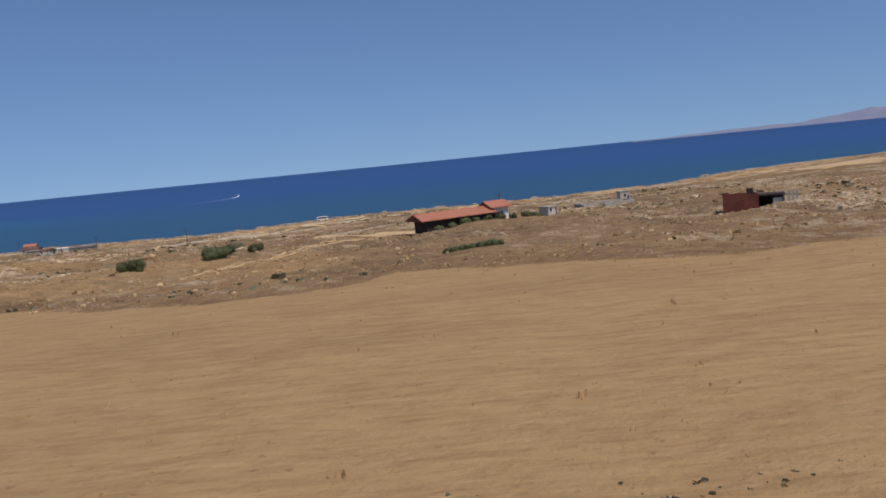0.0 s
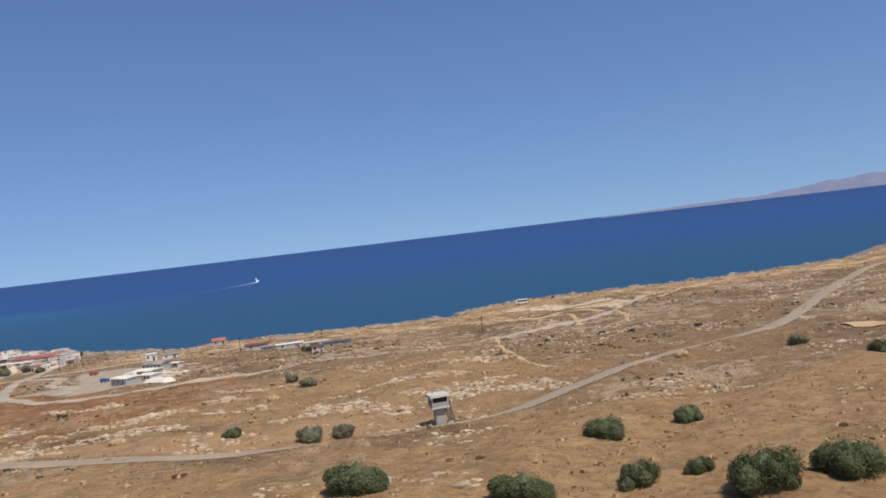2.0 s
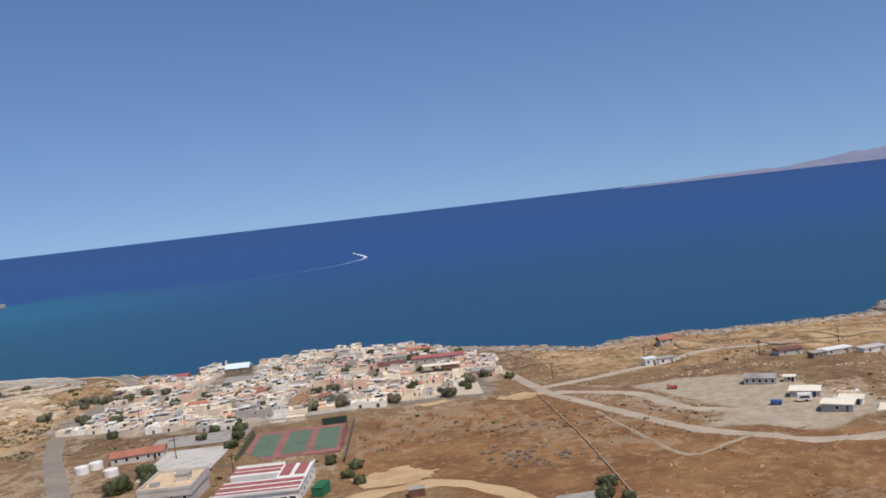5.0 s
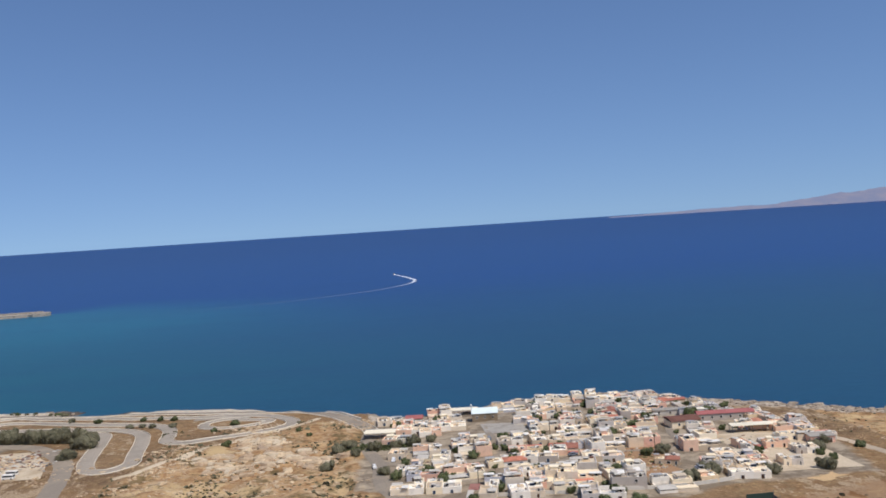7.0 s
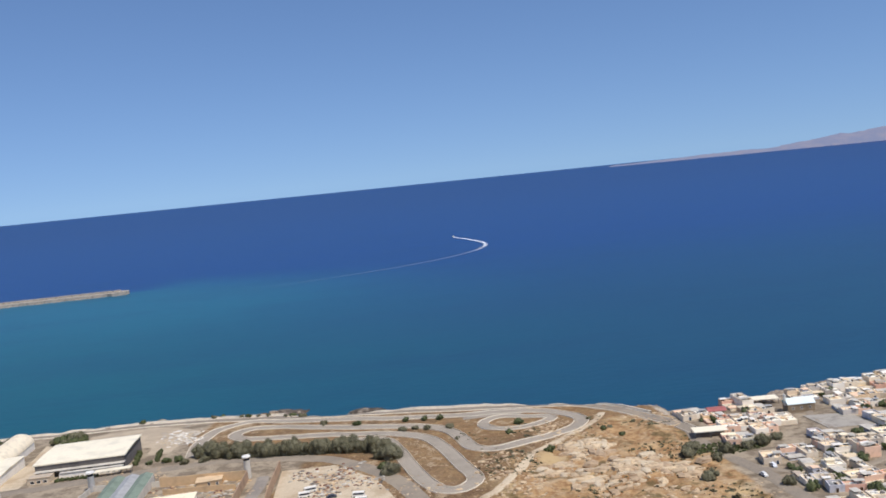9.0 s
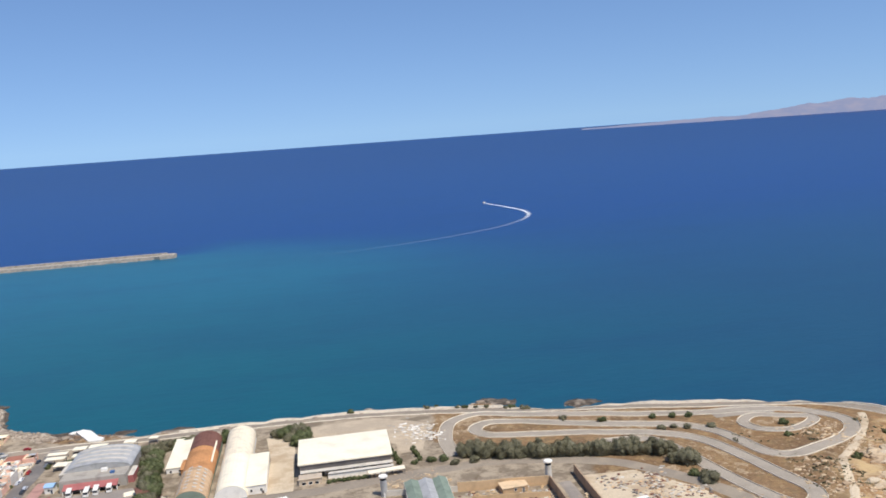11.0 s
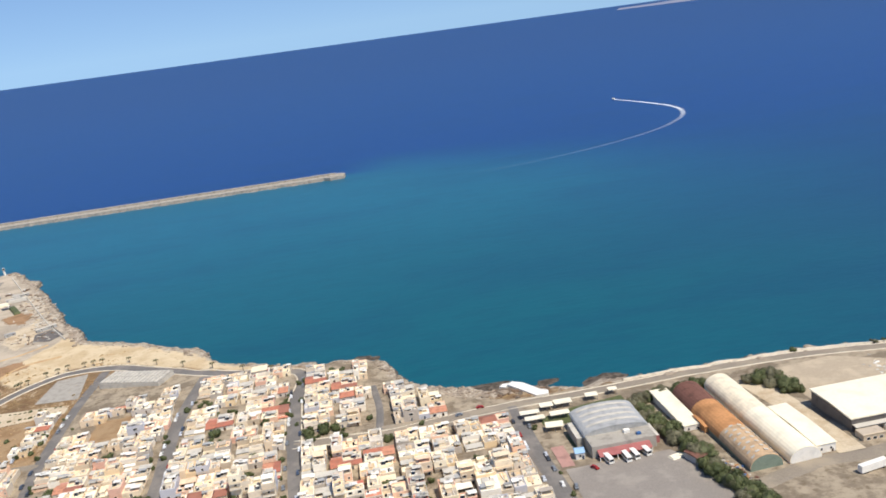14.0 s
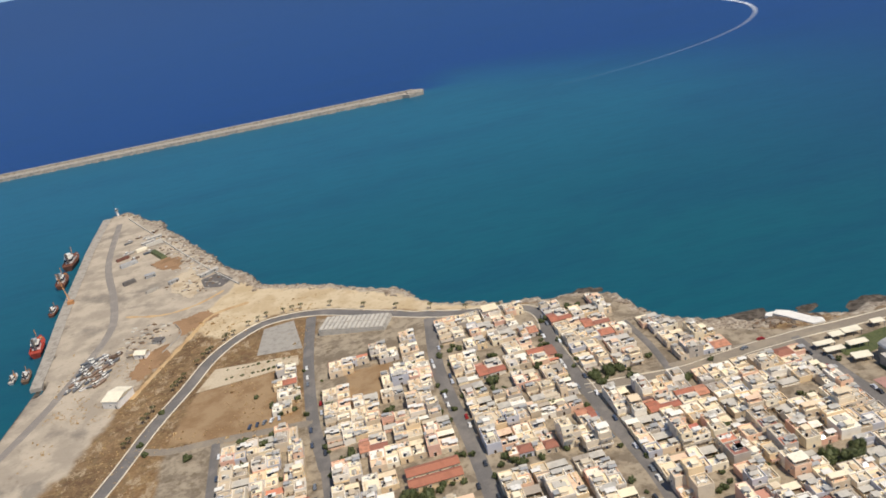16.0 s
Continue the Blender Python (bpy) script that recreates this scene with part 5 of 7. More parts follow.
def house(w, d, floors, roof, seed, label):
    """Several joined volumes of uneven height, with a walled yard."""
    r = random.Random(seed)
    ob = thing("house", label, "house")
    bits = Mesh()
    if w < 4:
        cell(ob, r, -w / 2, -d / 2, w / 2, d / 2, floors, roof, 1, 90, 0, bits)
    else:
        a, b, c = w * r.uniform(0.36, 0.64) - w / 2, d * r.uniform(0.42, 0.68) - d / 2, d * r.uniform(0.3, 0.6) - d / 2
        low = max(1, floors - 1)
        plans = [(-w / 2, -d / 2, a, b, 1, -90), (-w / 2, b + 0.02, a, d / 2, 0, 0), (a + 0.02, -d / 2, w / 2, c, 1, 90), (a + 0.02, c + 0.02, w / 2, d / 2, 0, 0)]
        tall = [floors, r.choice((floors, low)), low, r.choice((0, 1))] if seed % 2 else [low, r.choice((0, 1)), floors, r.choice((floors, low))]
        if floors == 1:
            tall = [1, r.choice((0, 1)), 1, r.choice((0, 1, 1))]
        main = 0 if seed % 2 else 2
        for i, (x0, y0, x1, y1, front, side) in enumerate(plans):
            kind = roof if i == main or (roof == "tile" and i == 2 - main and seed % 3 == 0) else ("red" if roof == "red" and r.random() < 0.4 else "flat")
            cell(ob, r, x0, y0, x1, y1, tall[i], kind, front, side, seed % 3, bits)
    if bits.f:
        tagged(part("roof_clutter", bits, ob, "small tanks, boxes, awnings and screed patches"), kind="stuff")
    return ob


TANROOF = plain("tan_screed", (224, 194, 152), 0.9, 0.0, 0.25, 4)
SPECS = (
    (5.2, 6.0, 1, "flat", "single-storey cream house with a flat roof"),
    (6.4, 5.2, 1, "flat", "low whitewashed house with a flat parapet roof"),
    (4.4, 5.0, 1, "red", "small plastered house with a red painted flat roof"),
    (5.4, 5.6, 1, "tile", "small cream house under a terracotta roof"),
    (6.6, 5.4, 1, "tile", "low house under a weathered terracotta roof"),
    (5.6, 6.4, 2, "flat", "two-storey cream house with a flat roof"),
    (6.6, 6.0, 2, "terrace", "two-storey house with a shaded roof terrace"),
    (5.0, 7.0, 2, "flat", "narrow two-storey whitewashed town house"),
    (6.2, 6.4, 2, "red", "two-storey town house with a red painted roof"),
    (6.8, 6.6, 3, "flat", "three-storey apartment house with balconies"),
    (6.0, 7.2, 3, "terrace", "three-storey apartment house with a roof terrace"),
    (5.6, 6.2, 4, "flat", "tall four-storey apartment house with balconies"),
    (7.4, 4.6, 1, "flat", "long low cream outbuilding with a flat roof"),
    (3.6, 3.8, 1, "flat", "tiny whitewashed outbuilding with a flat roof"),
    (6.0, 5.6, 1, "flat", "single-storey cream house with a cluttered roof"),
    (6.4, 6.2, 2, "flat", "two-storey pale house with a walled yard"),
    (5.4, 6.6, 2, "flat", "two-storey plastered town house with a cluttered roof"),
    (6.6, 6.8, 2, "terrace", "two-storey pale town house with a roof shelter"),
    (5.8, 5.4, 1, "flat", "low plastered house with a lean-to yard"),
    (6.2, 6.6, 3, "flat", "three-storey cream town house with balconies"),
    (6.4, 7.0, 3, "red", "tall terracotta-tinted apartment house with balconies"))
KINDS = [house(w, d, fl, rf, 300 + i, lb) for i, (w, d, fl, rf, lb) in enumerate(SPECS)]
used = set()
SIZES = [k[:2] for k in SPECS]


def settle(kind, x, y, turn, group, sx=1.0, sy=1.0):
    src = KINDS[kind]
    m = pose(x, y, H(x, y), 0, 0, turn)
    if kind in used:
        ob = copy_thing(src, m)
    else:
        ob, _ = src, used.add(kind)
        ob.matrix_basis = m
    ob.scale = (sx, sy, 1.0)
    ob["group"] = group
    if group == "village houses":
        ob.scale[2] = 0.8
    return ob


town_rng = random.Random(77)
BLOCKS = ((-633.8, -612.6, 284, 364), (-606.6, -576.2, 284, 378), (-604, -577.5, 380, 400), (-570.6, -543.4, 284, 402), (-538.4, -516.4, 284, 342.5), (-538.4, -520, 350.5, 397), (-515.4, -486.6, 284, 342.5), (-514.6, -500, 350.5, 372), (-516, -510, 374, 392))
HOLES = ((-567, -549, 323, 332), (-590, -577, 322, 332), (-520, -509, 302, 318), (-598, -587, 369, 385), (-509, -497, 294, 304), (-593, -580, 316, 330), (-606, -580, 396, 412), (-540, -526, 349, 355))
for x0, x1, y0, y1 in BLOCKS:
    y = y1
    while y > y0:
        depth = town_rng.uniform(5.8, 8.0)
        x = x0
        while x < x1 - 2.5:
            wide = town_rng.uniform(5.6, 8.2)
            if x + wide > x1 + 0.8:
                wide = x1 - x
            cx, cy = x + wide / 2, y - depth / 2
            x += wide + town_rng.choice((0.1, 0.3, 0.9, 1.6))
            if any(a < cx < b and c < cy < d for a, b, c, d in HOLES) or on_land(cx, cy) < 5 or town_rng.random() < 0.1:
                if on_land(cx, cy) > 8 and not (-602 < cx < -584 and cy > 364):
                    for k in range(3):
                        GARDEN.append((cx + town_rng.uniform(-2, 2), cy + town_rng.uniform(-2, 2), town_rng.uniform(0.7, 1.4)))
                continue
            tall = (cy < 352) + (cy < 330)
            k = town_rng.choices(range(21), (5, 5, 0.7, 1.1, 0.7, 4, 1.4 + tall, 4, 0.5, 1.4 * tall, 1.0 * tall, 0.6 * tall, 0, 0, 4, 4, 4, 1.2, 3, 1.2 * tall, 0.3 * tall))[0] if cy < 362 else town_rng.choices((0, 1, 2, 3, 4, 5, 6, 7, 14, 15, 16, 18), (5, 5, 0.9, 1.4, 1.0, 2, 0.5, 2, 5, 1, 1, 5))[0]
            w, d = SIZES[k]
            settle(k, cx, cy, town_rng.choice((0, 0, 0, 180)) + town_rng.uniform(-1.5, 1.5), "town houses", min(max(wide / w, 0.7), 1.35), min(max(depth / d, 0.7), 1.3))
        y -= depth + town_rng.choice((0.2, 0.6, 1.2, 1.8))
for k, x, y in ((5, -616.5, 397), (4, -617, 390), (1, -616, 383), (0, -618, 377), (7, -589, 393), (12, -596, 391)):
    settle(k, x, y, 0, "town houses")
for i in range(90):
    x, y = town_rng.uniform(-632, -487), town_rng.uniform(288, 394)
    if on_land(x, y) > 12 and not (-602 < x < -584 and y > 364):
        GARDEN.append((x, y, town_rng.uniform(0.7, 1.3)))
for sx, ya, yb in ((-541, 290, 395), (-573.4, 292, 400), (-609, 300, 396), (-484, 290, 342)):
    y = ya
    while y < yb:
        plant("tree", sx + town_rng.choice((-2.5, 2.5)), y, town_rng.uniform(0.55, 1.0), 1.25, "street trees")
        y += town_rng.uniform(7, 17)
for k, x, y, sx, sy in ((4, -563.6, 328, 0.85, 1.0), (4, -557.8, 327.4, 0.8, 1.0), (11, -551.8, 328, 0.8, 1.0), (20, -514.6, 313.6, 1.15, 1.0), (20, -514.2, 306, 1.0, 0.95)):
    settle(k, x, y, 0, "town houses", sx, sy)
# the older village on the headland
VHOLES = ((-266, -254, 269, 280), (-244.5, -231, 289, 299), (-256, -247, 287, 296), (-214, -199.5, 219, 244), (-203, -187, 224, 246), (-190, -172, 217, 252), (-218, -206, 244, 254), (-256, -240, 264, 272), (-242, -226, 264, 294), (-197, -174, 255, 268), (-186, -174, 236, 246), (-262, -246, 258, 268))
VSTREETS = (((-206, 222), (-204.5, 227), (-201, 245), (-193, 262), (-186, 280)), ((-260, 250), (-250, 243), (-235, 249), (-235, 275), (-228, 290)), ((-262, 230), (-244, 231), (-217, 240), (-200, 241), (-196, 256), (-190, 275)), ((-211, 243), (-211, 258), (-210, 282), (-205, 297)), ((-262, 285), (-264, 268), (-261, 248), (-260, 230), (-252, 205)))


def near_line(x, y, lines):
    best = 1e9
    for ln in lines:
        for (ax, ay), (bx, by) in zip(ln, ln[1:]):
            t = min(max(((x - ax) * (bx - ax) + (y - ay) * (by - ay)) / ((bx - ax) ** 2 + (by - ay) ** 2), 0), 1)
            best = min(best, math.hypot(x - ax - t * (bx - ax), y - ay - t * (by - ay)))
    return best


for k, x, y, a, sx, sy in ((15, -211, 249.5, -8, 1.15, 1.1), (5, -196, 240.5, -6, 1.3, 1.15), (1, -192.5, 230, -6, 1.25, 1.2), (14, -184.5, 224.5, -6, 0.6, 0.7), (12, -187, 236, -84, 0.9, 0.9), (0, -181, 238, -6, 0.9, 0.9), (12, -174, 243, -6, 1.0, 0.9), (1, -178, 231.5, -6, 0.7, 0.8), (18, -221, 253, -8, 1.1, 1.0), (4, -206, 230, -20, 0.7, 0.7)):
    settle(k, x, y, a, "village houses", sx, sy)
placed = []
tries = 0
while len(placed) < 152 and tries < 9000:
    tries += 1
    x, y = town_rng.uniform(-264, -156), town_rng.uniform(192, 301)
    if inside_by(ZONES["village"], np.array([x]), np.array([y]))[0] < 2.5 or on_land(x, y) < 4 or any(a < x < b and c < y < d for a, b, c, d in VHOLES) or near_line(x, y, VSTREETS) < 2.9:
        continue
    if x > -172 and y < 240:
        continue
    if min((math.hypot(x - a, (y - b)) for a, b in placed), default=99) < 5.9:
        continue
    placed.append((x, y))
    k = town_rng.choices((0, 1, 2, 3, 4, 5, 7, 12, 13, 14, 15, 18), (5, 5, 1.0, 2.0, 1.5, 2.4, 2.0, 3, 3, 5, 4, 2))[0]
    settle(k, x, y, town_rng.choice((0, 90, 180, 0)) + town_rng.uniform(-14, 4), "village houses", town_rng.uniform(0.95, 1.28), town_rng.uniform(0.9, 1.2))
    town_rng.random()
for i in range(130):
    x, y = town_rng.uniform(-258, -168), town_rng.uniform(216, 296)
    if on_land(x, y) > 8 and not any(a < x < b and c < y < d for a, b, c, d in VHOLES):
        GARDEN.append((x, y, town_rng.uniform(0.7, 1.5)))
crown = crown_mesh(99, 900, 0.075, LEAF, 1.0, 1.0, 7)
base = np.array([tuple(p) for p in crown.v])
spin = np.random.RandomState(5)
v, f = [], []
for x, y, size in GARDEN:
    a, o = spin.uniform(0, 6.28), sum(len(k) for k in v)
    q = base * (size, size, size * spin.uniform(0.9, 1.3))
    v.append(np.stack([q[:, 0] * np.cos(a) - q[:, 1] * np.sin(a) + x, q[:, 0] * np.sin(a) + q[:, 1] * np.cos(a) + y, q[:, 2] + H(x, y)], 1))
    f += [tuple(i + o for i in k) for k in crown.f]
me = bpy.data.meshes.new("garden_trees")
me.from_pydata(np.concatenate(v), [], f)
me.materials.append(LEAF)
tagged(new("garden_trees", me), "small green garden trees between the houses", "trees", kind="stuff")


# ---- special buildings ----
def windows_along(ob, x0, x1, y, z, n, mesh, side=0):
    for i in range(n):
        u = x0 + (x1 - x0) * (i + 0.5) / n
        part("window", mesh, ob, "", pose(u, y, z) if side == 0 else pose(y, u, z, 0, 0, side))


def simple_house(x, y, w, d, h, wall, roofmat, label, rz=0.0, name="shed", rise=0.0, cat="shed", sink=0.0, group="", nwin=2):
    ob = thing(name, label, cat, x, y, H(x, y) - sink, rz, group)
    part("wall", wall_ring(w, d, h, wall, 0.14), ob)
    if rise:
        part("roof", Mesh().gable(-w / 2, -d / 2, h, w / 2, d / 2, rise, roofmat, 0.18, 0.1), ob)
    else:
        part("roof", Mesh().box(-w / 2 - 0.15, -d / 2 - 0.15, h, w / 2 + 0.15, d / 2 + 0.15, h + 0.15, roofmat), ob)
    windows_along(ob, -w / 2, w / 2, -d / 2 - 0.01, h * 0.4, nwin, WINDOW)
    part("door", DOOR, ob, "", pose(w * 0.32, -d / 2 - 0.02, 0.0))
    return ob


def canopy(x, y, w, d, h, label, rz=0.0, mat=None, legs=3):
    ob = thing("canopy", label, "canopy", x, y, H(x, y), rz)
    part("roof", Mesh().box(-w / 2, -d / 2, h, w / 2, d / 2, h + 0.14, mat or WHITEMETAL), ob)
    for i in range(legs):
        for s in (-1, 1):
            px = -w / 2 + 0.15 + (w - 0.3) * i / (legs - 1)
            part("post", Mesh().box(px - 0.05, s * (d / 2 - 0.15) - 0.05, -0.4, px + 0.05, s * (d / 2 - 0.15) + 0.05, h, STEEL), ob)
    return ob


def heap(name, label, category, spots, count, spread, lo, hi, mats, seed, flat=1.0):
    """Uneven broken lumps piled round a few spots."""
    q, m = random.Random(seed), Mesh()
    for i in range(count):
        cx, cy = spots[i % len(spots)]
        x, y, s = cx + q.gauss(0, spread), cy + q.gauss(0, spread * 1.2), q.uniform(lo, hi)
        n, a0, o, lg = 6, q.uniform(0, 6.28), H(x, y), q.uniform(0.6, 1.8)
        v = [(x + math.cos(a0 + k * 1.047) * s * e * lg * q.uniform(0.7, 1.3), y + math.sin(a0 + k * 1.047) * s * e / lg * q.uniform(0.7, 1.2), o + lv * s * flat * q.uniform(0.6, 1.3)) for lv, e in ((-0.2, 1.0), (0.55, 0.8)) for k in range(n)] + [(x, y, o + s * flat * 0.8)]
        m.face_set(v, [(k, (k + 1) % n, n + (k + 1) % n, n + k) for k in range(n)] + [(n + k, n + (k + 1) % n, 2 * n) for k in range(n)], q.choice(mats))
    return thing(name, label, category, kind="stuff", mesh=m)


# long hall under a red tiled roof, in the scrub
ob = thing("farm_hall", "long low hall with a faded red pitched roof in dry scrub", "hall", 1.5, 115.7, H(1.5, 115.7) + 0.1, 29)
part("wall", wall_ring(15.4, 3.2, 1.2, DARKWOOD), ob, "dark open side walls")
part("roof", Mesh().gable(-8.6, -1.8, 1.2, 5.6, 1.8, 0.8, REDROOF, 0.35, 0.12), ob, "red pitched roof")
part("roof", Mesh().gable(5.3, -1.5, 1.75, 9.2, 1.5, 0.8, REDROOF, 0.3, 0.12), ob, "higher red roof of the end bay")
part("wall", wall_ring(3.6, 2.6, 1.75, WHITE), ob, "white end bay", pose(7.2, 0, 0))
ob.scale = (0.8, 1.12, 1.05)
for i, (x, y) in enumerate(((-1.4, 111.4), (0.4, 112.2), (2.2, 113.1), (3.8, 114), (5.4, 114.8), (7.2, 115.8), (9.0, 116.8), (11, 118), (12.6, 119.6))):
    plant("shrub" if i % 3 else "tree", x, y, 0.68 + 0.12 * (i % 3), 1.1)
simple_house(14.5, 121, 2.0, 1.8, 1.1, PALECON, CONCRETE, "small pale block hut beside the red hall", 40, "hut", 0, "hut")
# brick pump house
ob = thing("brick_shed", "ruined dark red brick shed with a steel frame bay", "shed", 31.5, 90, H(31.5, 90), -20)
m = wall_ring(3.6, 3.0, 1.75, BRICKRED).box(-1.8, -1.5, 1.75, -1.2, -0.9, 2.1, BRICKRED).box(-0.6, -1.5, 1.75, 0.0, -1.2, 2.0, BRICKRED).box(0.6, 0.2, 1.7, 1.3, 0.9, 2.3, DARKWOOD)
part("wall", m, ob)
part("roof", Mesh().box(-1.6, -1.3, 1.35, 1.6, 1.3, 1.5, BRICKRED), ob)
part("frame", Mesh().box(1.8, -1.4, 1.5, 4.4, 1.3, 1.65, DARKWOOD).box(4.2, -1.4, -0.5, 4.35, -1.25, 1.6, STEEL).box(4.2, 1.2, -0.5, 4.35, 1.3, 1.6, STEEL).box(1.8, 1.15, -0.5, 4.3, 1.3, 1.5, DARKWOOD), ob)
part("door", Mesh().box(3.2, -1.2, -0.3, 4.1, -1.1, 1.2, GREYMETAL), ob)
for i in range(3):
    part("post", Mesh().box(4.6 + 0.4 * i, -1.5, -0.5, 4.85 + 0.4 * i, -1.25, 1.85, CONCRETE), ob)
ob = thing("wall", "low grey stone enclosure in the scrub", "wall", 26, 139, H(26, 139), 12)
part("stones", wall_ring(9, 4, 0.8, CONCRETE, 0.3), ob)
simple_house(33, 157, 1.8, 1.8, 1.6, PALECON, CONCRETE, "small pale concrete hut near the shore", 10, "hut", 0, "hut", nwin=1)

# watch tower
ob = thing("watch_tower", "weathered concrete watch tower with an open cabin", "tower", -72.7, 101.2, H(-72.7, 101.2), 12)
ob.scale = (0.82, 0.82, 0.97)
part("shaft", Mesh().box(-0.62, -0.62, -0.6, 0.62, 0.62, 1.7, CONCRETE, None, 0.06), ob)
part("platform", Mesh().box(-1.05, -1.05, 1.66, 1.05, 1.05, 1.84, PALECON).box(-1.0, -1.0, 1.84, 1.0, -0.9, 2.25, CONCRETE).box(-1.0, 0.9, 1.84, 1.0, 1.0, 2.25, CONCRETE).box(-1.0, -0.9, 1.84, -0.9, 0.9, 2.25, CONCRETE).box(0.9, -0.9, 1.84, 1.0, 0.9, 2.25, CONCRETE), ob)
part("glazing", Mesh().box(-0.86, -0.86, 2.2, 0.86, 0.86, 2.78, GLASS), ob, "dark cabin openings")
for x in (-0.95, 0.87):
    for y in (-0.95, 0.87):
        part("post", Mesh().box(x, y, 2.2, x + 0.08, y + 0.08, 2.8, PALECON), ob)
part("roof", Mesh().box(-1.2, -1.2, 2.78, 1.2, 1.2, 2.98, PALECON, None, 0.05), ob, "overhanging pale roof slab")
st = Mesh()
for i in range(10):
    st.box(0.9, -0.55 + 0.13 * i, 0.02 + 0.17 * i, 1.5, -0.4 + 0.13 * i, 0.07 + 0.17 * i, STEEL)
st.tube((0.9, -0.6, 0), (0.9, 0.8, 1.75), 0.04, 0.04, STEEL, 5).tube((1.5, -0.6, 0), (1.5, 0.8, 1.75), 0.04, 0.04, STEEL, 5)
for k in (0.9, 1.5):
    st.tube((k, -0.6, -0.5), (k, -0.6, 0.7), 0.04, 0.04, DARKWOOD, 5).tube((k, 0.8, -0.5), (k, 0.8, 2.3), 0.05, 0.05, DARKWOOD, 5).tube((k, -0.6, 0.7), (k, 0.8, 2.3), 0.03, 0.03, DARKWOOD, 5)
part("stair", st, ob, "rusty steel stair")

# sheds of the compound
ob = thing("quonset_shed", "pale corrugated shed with a low pitched roof on gravel", "shed", -126.6, 195, H(-126.6, 195), -30)
part("wall", wall_ring(5.2, 3.0, 1.1, GREYMETAL), ob)
part("roof", Mesh().gable(-2.6, -1.5, 1.1, 2.6, 1.5, 0.5, CONCRETE, 0.1, 0.1), ob, "weathered grey roof")
windows_along(ob, -2.6, 2.6, -1.51, 0.4, 5, WINDOW)
for x, y, w, d, h, rz, wm, rm in ((-124.8, 182.6, 4.4, 3.4, 1.1, -30, GREYMETAL, WHITEMETAL), (-125.3, 171.6, 4.2, 3.0, 1.2, -36, GREYMETAL, WHITEMETAL), (-121.8, 174.4, 3.2, 2.4, 1.0, -36, WHITE, WHITEMETAL), (-122.2, 193.5, 1.8, 1.5, 0.9, -30, PALECON, WHITEMETAL)):
    simple_house(x, y, w, d, h, wm, rm, "white sheet-metal site shed on pale gravel", rz, "shed", 0.15, "shed", 0, "white site sheds", 1)
heap("lumber", "stacked yellow timber and goods beside the sheds", "timber", ((-120.5, 178), (-119, 181), (-122.5, 186)), 90, 1.0, 0.2, 0.5, (PALEDUST, TAN, PALECON, WHITE), 61, 0.8)
ob = thing("trailer", "small white caravan parked by the sheds", "caravan", -126.8, 178.9, H(-126.8, 178.9), -20)
part("body", Mesh().box(-1.1, -0.6, 0.25, 1.1, 0.6, 1.25, WHITE, None, 0.12), ob)
part("glazing", Mesh().box(-0.7, -0.62, 0.65, 0.7, -0.5, 0.95, GLASS), ob)
for y in (-0.6, 0.45):
    part("wheel", Mesh().tube((0.2, y, 0.2), (0.2, y + 0.15, 0.2), 0.22, 0.22, RUBBER, 10), ob)
thing("tarpaulin", "pale sheet stretched over stacked goods", "tarpaulin", -118.6, 168.4, H(-118.6, 168.4), -30, mesh=Mesh().box(-2.6, -1.4, -0.2, 2.6, 1.4, 0.5, WHITEMETAL, None, 0.5))
ob = thing("truck", "dark blue parked truck beside the sheds", "truck", -131.4, 178.6, H(-131.4, 178.6) + 0.1, -30)
ob.scale = (0.55, 0.75, 0.55)
part("cab", Mesh().box(-1.5, -0.5, 0.2, -0.7, 0.5, 1.2, BLUE).box(-1.52, -0.42, 0.7, -1.3, 0.42, 1.1, GLASS), ob)
part("cargo_box", Mesh().box(-0.65, -0.55, 0.25, 1.5, 0.55, 1.15, BLUE), ob)
for x in (-1.1, 0.9):
    for y in (-0.55, 0.4):
        part("wheel", Mesh().tube((x, y, 0.15), (x, y + 0.15, 0.15), 0.24, 0.24, RUBBER, 10), ob)
ob = thing("truck", "small red truck parked on gravel", "truck", -141.0, 199.2, H(-141.0, 199.2) + 0.1, -10)
ob.scale = (0.75, 0.85, 0.7)
part("cab", Mesh().box(-1.1, -0.45, 0.15, -0.4, 0.45, 1.1, REDROOF).box(-1.12, -0.38, 0.65, -0.9, 0.38, 1.0, GLASS), ob)
part("cargo_bed", Mesh().box(-0.35, -0.48, 0.2, 1.2, 0.48, 0.7, HULLRED), ob)
for x in (-0.75, 0.75):
    for y in (-0.5, 0.36):
        part("wheel", Mesh().tube((x, y, 0.12), (x, y + 0.14, 0.12), 0.2, 0.2, RUBBER, 10), ob)
